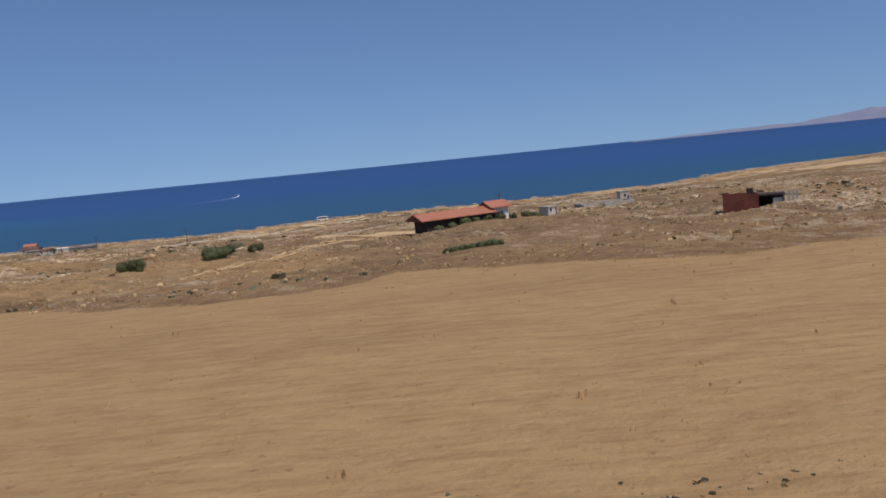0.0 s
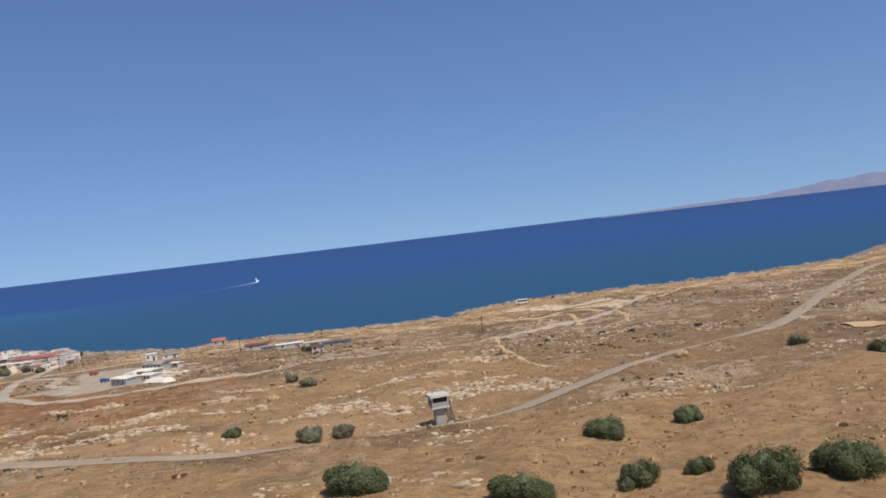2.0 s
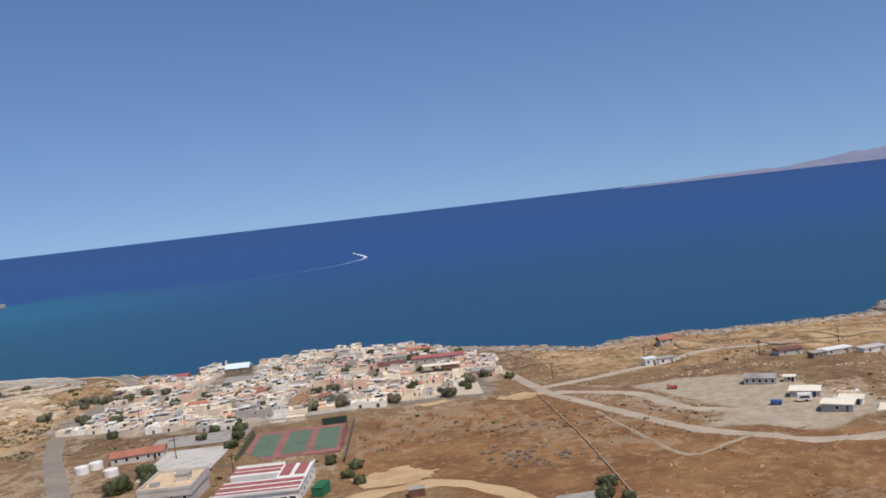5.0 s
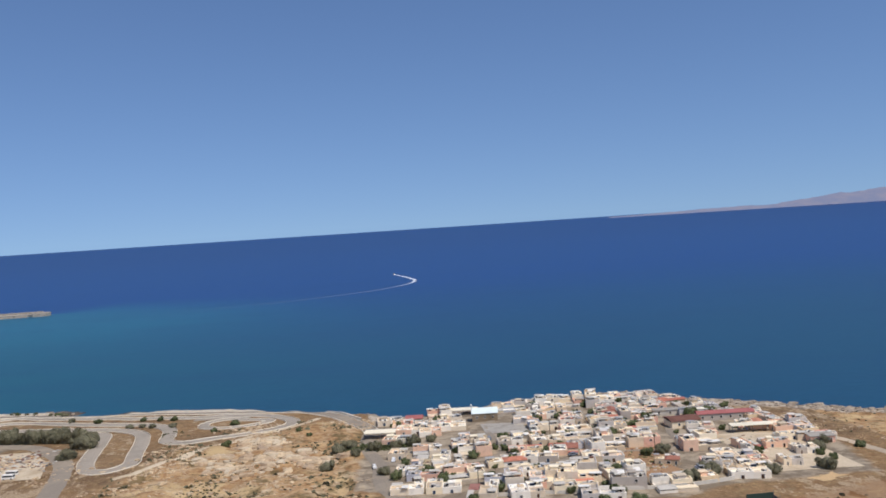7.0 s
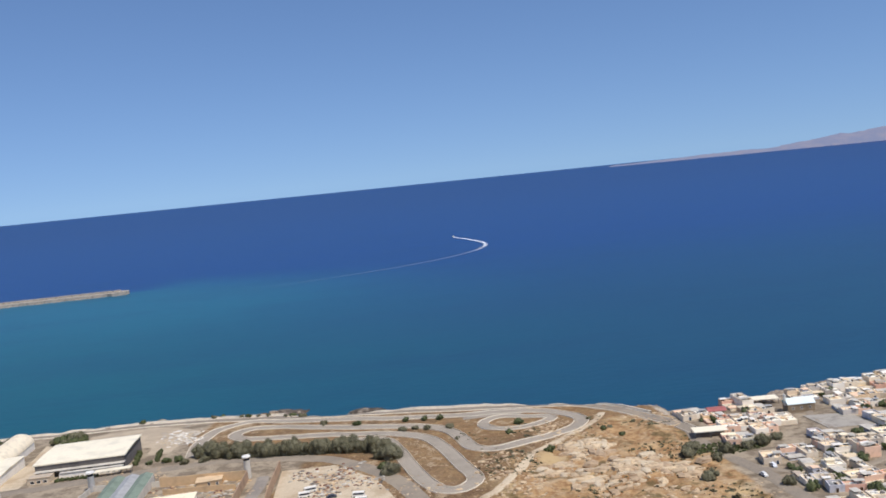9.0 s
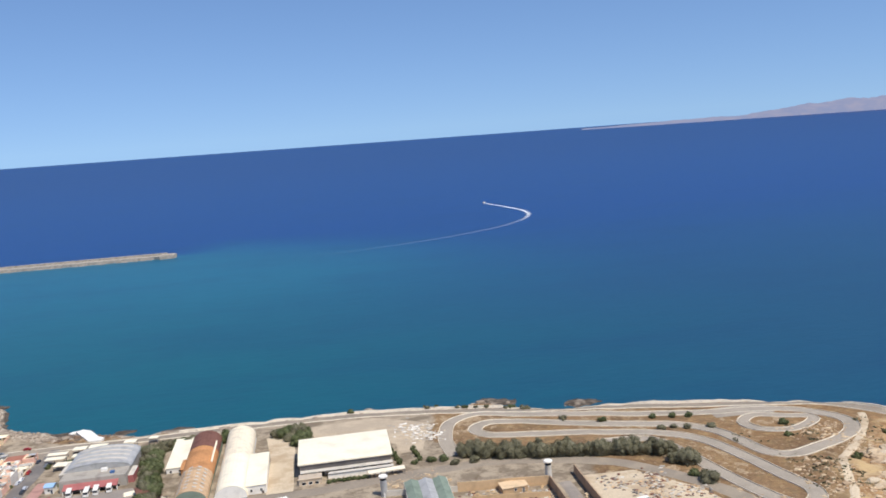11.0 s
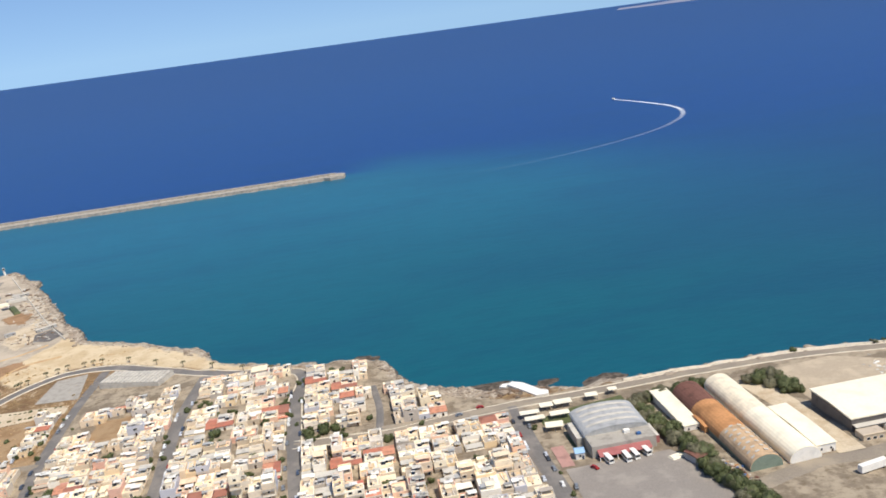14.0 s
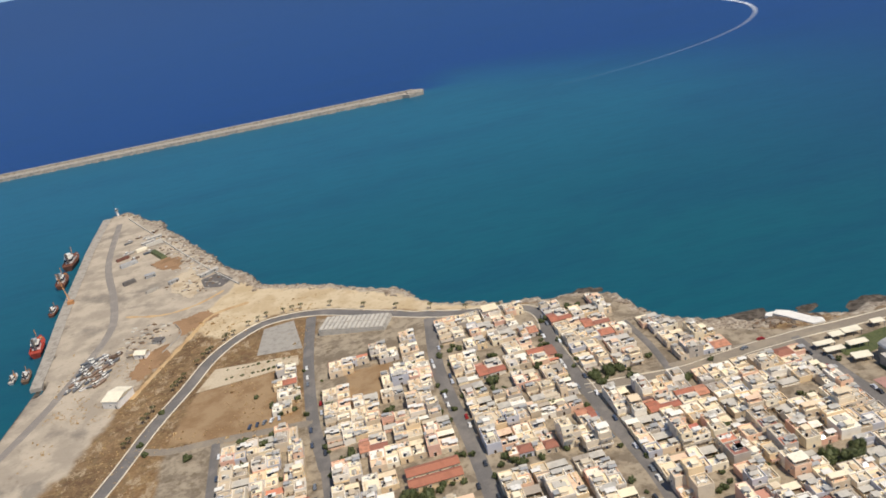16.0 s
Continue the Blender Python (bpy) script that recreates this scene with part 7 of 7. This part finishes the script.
simple_house(-452, 305, 4.2, 4.0, 1.6, GREYMETAL, BROWNSHEET, "patched scrap shed beside the yard", 20, "shed", 0.2, "shed")
heap("scrap_heap", "heap of mixed scrap and rubble", "scrap", ((-449, 297), (-450, 301), (-448, 293)), 300, 1.7, 0.1, 0.45, (PALECON, CONCRETE, DARKCON, BROWNSHEET, RUSTY, BLUE), 52)
thing("tarpaulin", "bright white sheet spread over the yard", "sheet", -455.5, 307.5, H(-455.5, 307.5) + 0.1, 15, mesh=Mesh().box(-2.2, -1.1, -0.2, 2.2, 1.1, 0.35, WHITEMETAL, None, 0.35))

for y in (329, 324.6):
    simple_house(-583.5, y, 12, 3.0, 1.5, WALLS, REDROOF, "long low town house under a faded red roof", 2, "house", 0.7, "house", 0, "long red-roofed houses", 4)
# weedy lot and pale yards of the village
thing("pavement", "brown weedy empty lot between village houses", "lot", kind="structure", mesh=yard([(-213, 221), (-206.5, 222), (-203, 243), (-213, 243)], GRIT, 0.07, 1.0, 0.5))
thing("pavement", "pale concrete yards between village houses", "yard", kind="structure", mesh=yard([(-190, 219), (-173, 219), (-173, 250), (-190, 250)], PALEDUST, 0.07, 1.0, 0.4))
heap("scrap_heap", "low heaps of rubble and weeds in an empty lot", "scrap", ((-209, 238), (-207, 230), (-210, 226), (-186, 243)), 120, 1.8, 0.12, 0.4, (BROWNSHEET, CONCRETE, LEAF, LEAFDRY, PALECON), 63)
for x, y, s in ((-202.3, 219.5, 2.3), (-180, 219.6, 2.1), (-191, 218.6, 1.7), (-204.4, 237, 1.7), (-175.5, 225, 1.1), (-176.2, 228.5, 1.1), (-177, 232, 1.0), (-228, 216, 1.3), (-240, 221, 1.4), (-224, 209, 1.2), (-225, 203, 1.2)):
    plant("grey" if s > 1.6 else "tree", x, y, s, 1.0, "village trees")
for label, poly in (("pale bare limestone patch at the field edge", [(-172, 212), (-166, 215), (-161, 211), (-165, 208), (-170, 209)]), ("pale bare limestone patch at the field edge", [(-187, 214), (-181, 216.5), (-179, 214), (-184, 212)]), ("pale bare strip near the shore", [(100, 258), (122, 279), (148, 292), (148, 270), (130, 252)]), ("pale sandy patch beside the track", [(-196, 168), (-190, 172), (-184, 168), (-188, 163), (-195, 163)])):
    thing("pavement", label, "bare ground", kind="structure", mesh=yard(poly, DIRT, 0.06, 0.8, 0.9))
heap("sandstone_ledges", "pale yellow sandstone ledges breaking out of the slope", "rocks", ((-288, 256), (-284, 258), (-293, 255), (-290, 273), (-287.5, 275.5), (-297, 262), (-280, 262), (-276, 256)), 260, 2.6, 0.5, 1.7, (ROCK, PALEDUST, ROCK), 66, 0.55)
for x, y, s in ((-271.7, 248.4, 2.0), (-268, 266.5, 2.1), (-328.3, 307.7, 1.3), (-325, 308, 1.1), (-322, 306.5, 1.2), (-316.3, 305.4, 1.4), (-349, 323.7, 1.4), (-382.3, 346.4, 1.3), (-356, 337.6, 1.6), (-377.1, 301.1, 1.7), (-381.9, 301.1, 1.5), (-366, 341.5, 1.0), (-369, 342.3, 0.9), (-374, 344, 1.0), (-361, 339.6, 0.9), (-334.2, 286.1, 2.6)):
    plant("grey", x, y, s, 0.9, "bushes round the kart track")
# slatted roofs by the coast road
ob = thing("market_roof", "low hall with rows of slatted cream roofs", "hall", -594, 415, H(-594, 415), -22)
part("wall", wall_ring(22, 9, 1.5, PALECON), ob)
part("slab", Mesh().box(-11, -4.5, 1.5, 11, 4.5, 1.62, CONCRETE), ob)
for i in range(14):
    for j in range(2):
        part("slat", Mesh().box(-10.6 + 1.53 * i, -4.2 + 4.4 * j, 1.62, -9.7 + 1.53 * i, -0.2 + 4.4 * j, 1.85, PALECON), ob)
simple_house(-553, 401, 4.6, 4.0, 2.4, WALLS, ROOFS, "cream seafront house with a flat roof", 0, "house", 0.0, "house")
ob = thing("jetty", "broken white concrete jetty bent across the rocks", "jetty", -478, 356, H(-475, 352.5) + 0.1, 0)
part("deck", Mesh().prism(((-4.2, 5.2), (-2.6, 6.6), (0.2, 4.6), (3.6, -1.2), (5.4, -2.6), (5.0, -4.6), (1.6, -4.4), (-0.4, -1.0)), -3.5, 0.35, WHITE), ob)
part("broken_end", Mesh().prism(((-5.0, 4.4), (-6.4, 5.6), (-5.2, 7.0), (-3.0, 6.8), (-4.3, 5.3)), -3.5, -0.1, WHITE), ob)
heap("jetty_rocks", "dark weedy rocks round the broken jetty", "rocks", ((-484, 361), (-481, 358), (-486, 358), (-474, 358)), 110, 1.6, 0.3, 0.9, (SEAROCK, DARKROCK), 67, 0.6)
thing("pavement", "wide worn asphalt junction on the coast road", "road", kind="structure", mesh=yard([(-519, 349.5), (-496, 350.8), (-482, 351), (-481, 343), (-486, 340), (-496, 343), (-513, 342.6)], ROAD, 0.11, 1.0))
hedge_rng = random.Random(8)
for i in range(13):
    for y0, dy in ((408.2, -0.17), (403.0, -0.08)):
        plant("shrub", -635 + 1.6 * i, y0 + dy * i + hedge_rng.uniform(-0.3, 0.3), hedge_rng.uniform(0.4, 0.75), 0.9, "garden hedge rows") if hedge_rng.random() < 0.75 else None



# ---- port ----
ob = thing("quay_wall", "straight pale concrete quay wall", "quay", kind="structure", mesh=Mesh().prism(((-709.8, 606), (-708.8, 558), (-704.3, 484), (-701.3, 450), (-699.8, 428), (-696, 428), (-697.2, 450), (-700.2, 484), (-704.8, 558), (-705.6, 606)), -3, 1.3, BREAK))
for x, y, w, d, h, rz, lab in ((-667.5, 406, 5.4, 8.0, 2.4, -25, "large white tent hall on the quay"), (-664.5, 433, 4.0, 3.2, 1.5, -20, "small white store on the quay")):
    simple_house(x, y, w, d, h, WHITE, WHITEMETAL, lab, rz, "store", 0.9, "store", nwin=1)
simple_house(-660, 441, 3.6, 2.2, 1.3, GREYMETAL, DARKCON, "small grey store on the quay", -20, "store", 0.2, "store", nwin=1)
for x, y, w, d, rz in ((-672, 507, 4, 2.2, 20), (-647, 495, 8, 1.4, 35), (-661, 494, 4, 1.2, 30), (-677, 556, 7, 1.8, 25), (-679, 551, 6, 1.8, 25)):
    simple_house(x, y, w, d, 1.1, GREYMETAL, PALECON if w > 5 else GREYMETAL, "long low cabin on the quay", rz, "cabin", 0.0, "cabin", nwin=2)
thing("net_pile", "dark green heap of fishing nets on the quay", "nets", -672, 532, H(-672, 532), -62, mesh=Mesh().box(-7, -1.6, -0.2, 7, 1.6, 0.9, LEAF, None, 0.5))


def boat(kind, hull, label, name, ln, group):
    """A decked boat with a raked bow, wheelhouse and mast."""
    m = Mesh()
    w, n = ln * 0.16, 9
    ring = []
    for i in range(n + 1):
        t = i / n
        k = (1 - max(0, (t - 0.55) / 0.45) ** 2) * (0.8 + 0.2 * min(1, t * 4))
        ring.append((ln * (t - 0.5), w * k, 0.16 * ln + 0.05 * ln * max(0, t - 0.6) * 2))
    v = []
    for x, hw, zt in ring:
        v += [(x, -hw, zt), (x * 0.94, -hw * 0.55, 0.0), (x * 0.94, hw * 0.55, 0.0), (x, hw, zt)]
    q = []
    for i in range(n):
        a, b = 4 * i, 4 * i + 4
        q += [(a, a + 1, b + 1, b), (a + 1, a + 2, b + 2, b + 1), (a + 2, a + 3, b + 3, b + 2), (a + 3, a, b, b + 3)]
    q += [(0, 3, 2, 1), (4 * n, 4 * n + 1, 4 * n + 2, 4 * n + 3)]
    m.face_set(v, q, hull)
    ob = thing(name, label, "boat", group=group)
    part("hull", m, ob)
    house_part = part("wheelhouse", Mesh().box(-ln * 0.3, -w * 0.55, ln * 0.15, -ln * 0.05, w * 0.55, ln * 0.32, WHITE, None, 0.04), ob)
    part("glazing", Mesh().box(-ln * 0.31, -w * 0.57, ln * 0.23, -ln * 0.04, w * 0.57, ln * 0.28, GLASS), house_part)
    part("mast", Mesh().tube((ln * 0.1, 0, ln * 0.15), (ln * 0.1, 0, ln * 0.5), 0.03 * ln / 3, 0.02 * ln / 3, STEEL, 5), ob)
    if ln > 6.5 and kind == "ship":
        rs = random.Random(int(ln * 7))
        part("deck_house", Mesh().box(-ln * 0.27, -w * 0.4, ln * 0.32, -ln * 0.12, w * 0.4, ln * 0.4, r.choice((WHITE, GREYMETAL)), None, 0.04), ob)
        part("funnel", Mesh().tube((-ln * 0.33, 0, ln * 0.2), (-ln * 0.34, 0, ln * 0.46), 0.035 * ln, 0.03 * ln, DARKCON, 8), ob)
        part("derrick", Mesh().tube((ln * 0.12, 0, ln * 0.2), (ln * 0.34, w * 0.3, ln * 0.42), 0.12, 0.08, RUSTY, 5), ob)
        for i in range(7):
            x, y, q = rs.uniform(0.0, ln * 0.36), rs.uniform(-w * 0.5, w * 0.5), rs.uniform(0.25, 0.6)
            part("deck_gear", Mesh().box(x - q, y - q * 0.6, ln * 0.15, x + q, y + q * 0.6, ln * 0.17 + q, rs.choice((RUSTY, BROWNSHEET, DARKCON, GREYMETAL)), None, q * 0.2), ob)
        part("bulwark", Mesh().box(-ln * 0.46, -w * 0.86, ln * 0.14, ln * 0.05, -w * 0.78, ln * 0.2, hull).box(-ln * 0.46, w * 0.78, ln * 0.14, ln * 0.05, w * 0.86, ln * 0.2, hull), ob)
    return ob


small = boat("small", HULLS, "small wooden fishing boat laid up ashore", "fishing_boat", 3.2, "boats laid up on the quay")
spots = [(-681, 559), (-685, 562), (-678, 566), (-689, 557), (-682, 533), (-677, 537), (-686, 541)] + [(-683 + (i % 5) * 2.4 - 0.5 * (i // 5), 437 - 3.6 * (i // 5) + 0.6 * (i % 3)) for i in range(30)]
for i, (x, y) in enumerate(spots):
    m = pose(x, y, H(x, y), 0, 0, r.uniform(20, 70) + 180 * (i % 2)) @ Matrix.Diagonal((*([r.uniform(0.7, 1.5)] * 3), 1))
    if i:
        ob = copy_thing(small, m)
        ob.scale = [r.uniform(0.9, 1.75)] * 3
    else:
        small.matrix_basis = m
for hull, lab, ln, x, y, rz in ((HULLRUST, "rusty brown trawler moored at the quay", 17, -712.6, 549, 88), (HULLRUST, "rusty work barge moored at the quay", 15, -711.6, 526, 95), (HULLRUST, "small rusty floating crane hull at the quay", 9, -707.8, 494, 88), (HULLRED, "red-hulled coaster moored at the quay", 15, -705.4, 461.5, 97), (HULLS, "grey workboat moored at the quay", 9, -703.8, 440, 96), (HULLS, "small moored workboat beside the quay", 7, -708.5, 441, 90)):
    ob = boat("ship", hull, lab, "moored_ship", ln, "ships at the quay")
    ob.matrix_basis = pose(x, y, -0.3, 0, 0, rz)
ob = thing("floating_crane", "slender lattice crane boom over the quay", "crane", -702, 497, H(-702, 497))
part("boom", Mesh().tube((0, 0, 0.5), (-6, 12, 9.5), 0.16, 0.08, RUSTY, 4).tube((0.4, 0, 0.5), (-5.6, 12, 9.5), 0.12, 0.06, RUSTY, 4), ob)
part("cabin", Mesh().box(-1, -1, -0.4, 1.2, 1, 1.4, RUSTY), ob)
ob = thing("harbour_light", "small white harbour light tower with a mast", "beacon", -702.5, 608, H(-702.5, 606))
part("tower", Mesh().tube((0, 0, -0.6), (0, 0, 3.0), 0.7, 0.55, WHITE, 10), ob)
part("gallery", Mesh().tube((0, 0, 3.0), (0, 0, 3.2), 1.1, 1.1, CONCRETE, 10).tube((0, 0, 3.2), (0, 0, 4.0), 0.5, 0.45, GLASS, 10).tube((0, 0, 4.0), (0, 0, 4.3), 0.65, 0.1, WHITE, 10), ob)
part("mast", Mesh().tube((-0.4, 0, 4.2), (-0.4, 0, 9.0), 0.06, 0.04, STEEL, 5), ob)
heap("debris", "scattered stone, timber and scrap on the quay", "debris", ((-676, 554), (-668, 545), (-664, 533), (-656, 517), (-650, 505), (-655, 488), (-646, 484), (-664, 452), (-668, 446)), 420, 3.4, 0.2, 0.8, (PALECON, CONCRETE, SEAROCK, DARKROCK, PALEDUST), 54, 0.7)
for x, y, w, d, hh, rz, mt, lab in ((-680, 504, 5.2, 1.9, 1.4, 28, DARKCON, "long dark grey container on the quay"), (-669, 490, 5.4, 1.3, 0.9, 35, CONCRETE, "long grey box on the quay"), (-684, 527, 7.5, 2.2, 1.3, 30, GREYMETAL, "old grey hull section on the quay"), (-676, 548, 8.0, 1.8, 1.3, 24, PALECON, "long cream hull section on the quay"), (-681, 543, 5.0, 2.0, 1.2, 28, WHITEMETAL, "white covered hull on the quay"), (-688, 536, 6.0, 1.6, 1.0, 30, BROWNSHEET, "rusty hull section on the quay")):
    ob = thing("container" if "container" in lab or "box" in lab else "hull_section", lab, "container" if "container" in lab or "box" in lab else "hull", x, y, H(x, y), rz)
    part("body", Mesh().box(-w / 2, -d / 2, -0.2, w / 2, d / 2, hh, mt, None, 0.12), ob)
    part("cover", Mesh().box(-w / 2 + 0.3, -d / 2 + 0.25, hh, w / 2 - 0.5, d / 2 - 0.25, hh + 0.18, mt, None, 0.1), ob)
# breakwater
ob = thing("breakwater", "long pale stone breakwater across the bay", "breakwater", kind="structure")
part("mole", Mesh().prism(((-520, 752.5), (-1150, 764), (-1150, 773), (-520, 760.5)), -2, 2.0, BREAK), ob)
part("parapet", Mesh().prism(((-522, 759.5), (-1150, 771.5), (-1150, 773.2), (-522, 761.2)), -1, 3.4, BREAK), ob)
part("head", Mesh().prism([(-521 + 6.2 * math.cos(a * 0.5236), 756.5 + 5.6 * math.sin(a * 0.5236)) for a in range(12)], -2, 2.6, BREAK), ob)
part("head_block", Mesh().prism(((-526, 749.5), (-516, 751), (-516, 755), (-534, 755)), -2, 2.2, BREAK), ob)
m = Mesh()
for i in range(700):
    x = r.uniform(-900, -516)
    y, s = 758 - (x + 520) * 0.0185 + r.choice((-1, 1)) * r.uniform(4, 6.5), r.uniform(0.6, 1.4)
    m.box(x - s, y - s, -1, x + s, y + s, r.uniform(0.2, 1.3), BREAK, None, s * 0.4)
thing("armour_blocks", "stone armour blocks along the breakwater", "rocks", kind="stuff", mesh=m)

# speed boat and its curved wake
line = smooth_line(((-238, 962), (-232, 935), (-226, 900), (-222, 868), (-224, 838), (-234, 808), (-252, 780), (-280, 752), (-325, 724), (-390, 700), (-460, 690)), False, 3.0)
v, a, f = [], [], []
for i, p in enumerate(line):
    t = i / (len(line) - 1)
    d = (line[min(i + 1, len(line) - 1)] - line[max(i - 1, 0)]).normalized()
    w = 2.0 + 3 * min(t * 3.4, 1) if t < 0.45 else 5 - 3 * (t - 0.45)
    for k, o in enumerate((-0.5, -0.25, 0, 0.25, 0.5)):
        v.append((p.x - d.y * w * o, p.y + d.x * w * o, 0.06))
        a.append((0.0, 0.8, 1.0, 0.8, 0.0)[k] * (2.6 - 5.6 * t if t < 0.42 else max(0.0, 0.27 - 0.5 * (t - 0.42))))
f = [(5 * i + k, 5 * i + k + 1, 5 * i + k + 6, 5 * i + k + 5) for i in range(len(line) - 1) for k in range(4)]
me = bpy.data.meshes.new("wake")
me.from_pydata(v, [], f)
me.attributes.new("strength", "FLOAT", "POINT").data.foreach_set("value", a)
me.materials.append(FOAM)
tagged(new("wake", me), "curved white foam wake on blue water", "wake", kind="stuff")
ob = boat("speed", WHITE, "small white speed boat out at sea", "speed_boat", 6.0, "")
ob.matrix_basis = pose(-238.5, 964, -0.1, 0, 0, 100)


# ---- parked cars ----
def car():
    ob = thing("car", "parked family car in plain paint", "car", group="parked cars")
    m = Mesh().box(-1.05, -0.42, 0.14, 1.05, 0.42, 0.42, CARS, None, 0.04).box(-0.65, -0.38, 0.42, 0.6, 0.38, 0.7, CARS, None, 0.12)
    shell = part("body", m, ob)
    part("glazing", Mesh().box(-0.63, -0.385, 0.45, 0.58, 0.385, 0.63, GLASS, None, 0.1), shell)
    for x in (-0.66, 0.66):
        for y in (-0.44, 0.32):
            part("wheel", Mesh().tube((x, y, 0.15), (x, y + 0.12, 0.15), 0.16, 0.16, RUBBER, 8), ob)
    return ob


first = car()
lots = []
for sx, ya, yb, n in ((-541, 290, 394, 22), (-573.5, 290, 400, 20), (-609, 330, 400, 12), (-484, 292, 340, 13), (-513, 296, 340, 8), (-636, 330, 364, 5)):
    for i in range(n):
        if r.random() < 0.75:
            lots.append((sx + r.choice((-1.6, 1.6)) * (0.8 if sx in (-513, -636) else 1), ya + (yb - ya) * (i + r.uniform(0.2, 0.8)) / n, 90 + r.uniform(-3, 3)))
lots += [(-619 - 2 * i, 372.5 - 0.1 * i, 80 + r.uniform(-20, 20)) for i in range(5)] + [(-212, 157, 40), (-210.5, 158, 40), (-474, 309, -60), (-492, 350.5, 0), (-498, 348, 10), (-480, 303, 80), (-449.5, 301, 60), (-257, 240, 80), (-258, 250, 85), (-262, 246, 95), (-244, 232, 5), (-236, 262, 90), (-222, 240, 10), (-345, 262, 10), (-620, 380, 0)]
for i, (x, y, a) in enumerate(lots):
    m = pose(x, y, H(x, y) + 0.13, 0, 0, a)
    if i:
        copy_thing(first, m)
    else:
        first.matrix_basis = m


def pole(x, y, h):
    ob = thing("utility_pole", "slim wooden utility pole", "pole", x, y, H(x, y), r.uniform(0, 90), "utility poles")
    part("shaft", Mesh().tube((0, 0, -0.4), (0, 0, h), 0.09, 0.06, BARK, 6), ob)
    part("crossarm", Mesh().box(-0.6, -0.04, h - 0.45, 0.6, 0.04, h - 0.36, BARK), ob)
    return ob


p = pole(-115, 222, 3.6)
for x, y in ((-136, 233), (-158, 224), (-96, 226), (-214, 176), (-226, 190), (-205, 240), (-60, 190), (8, 128), (-243, 226), (-222, 262)):
    copy_thing(p, pose(x, y, H(x, y), 0, 0, 20))
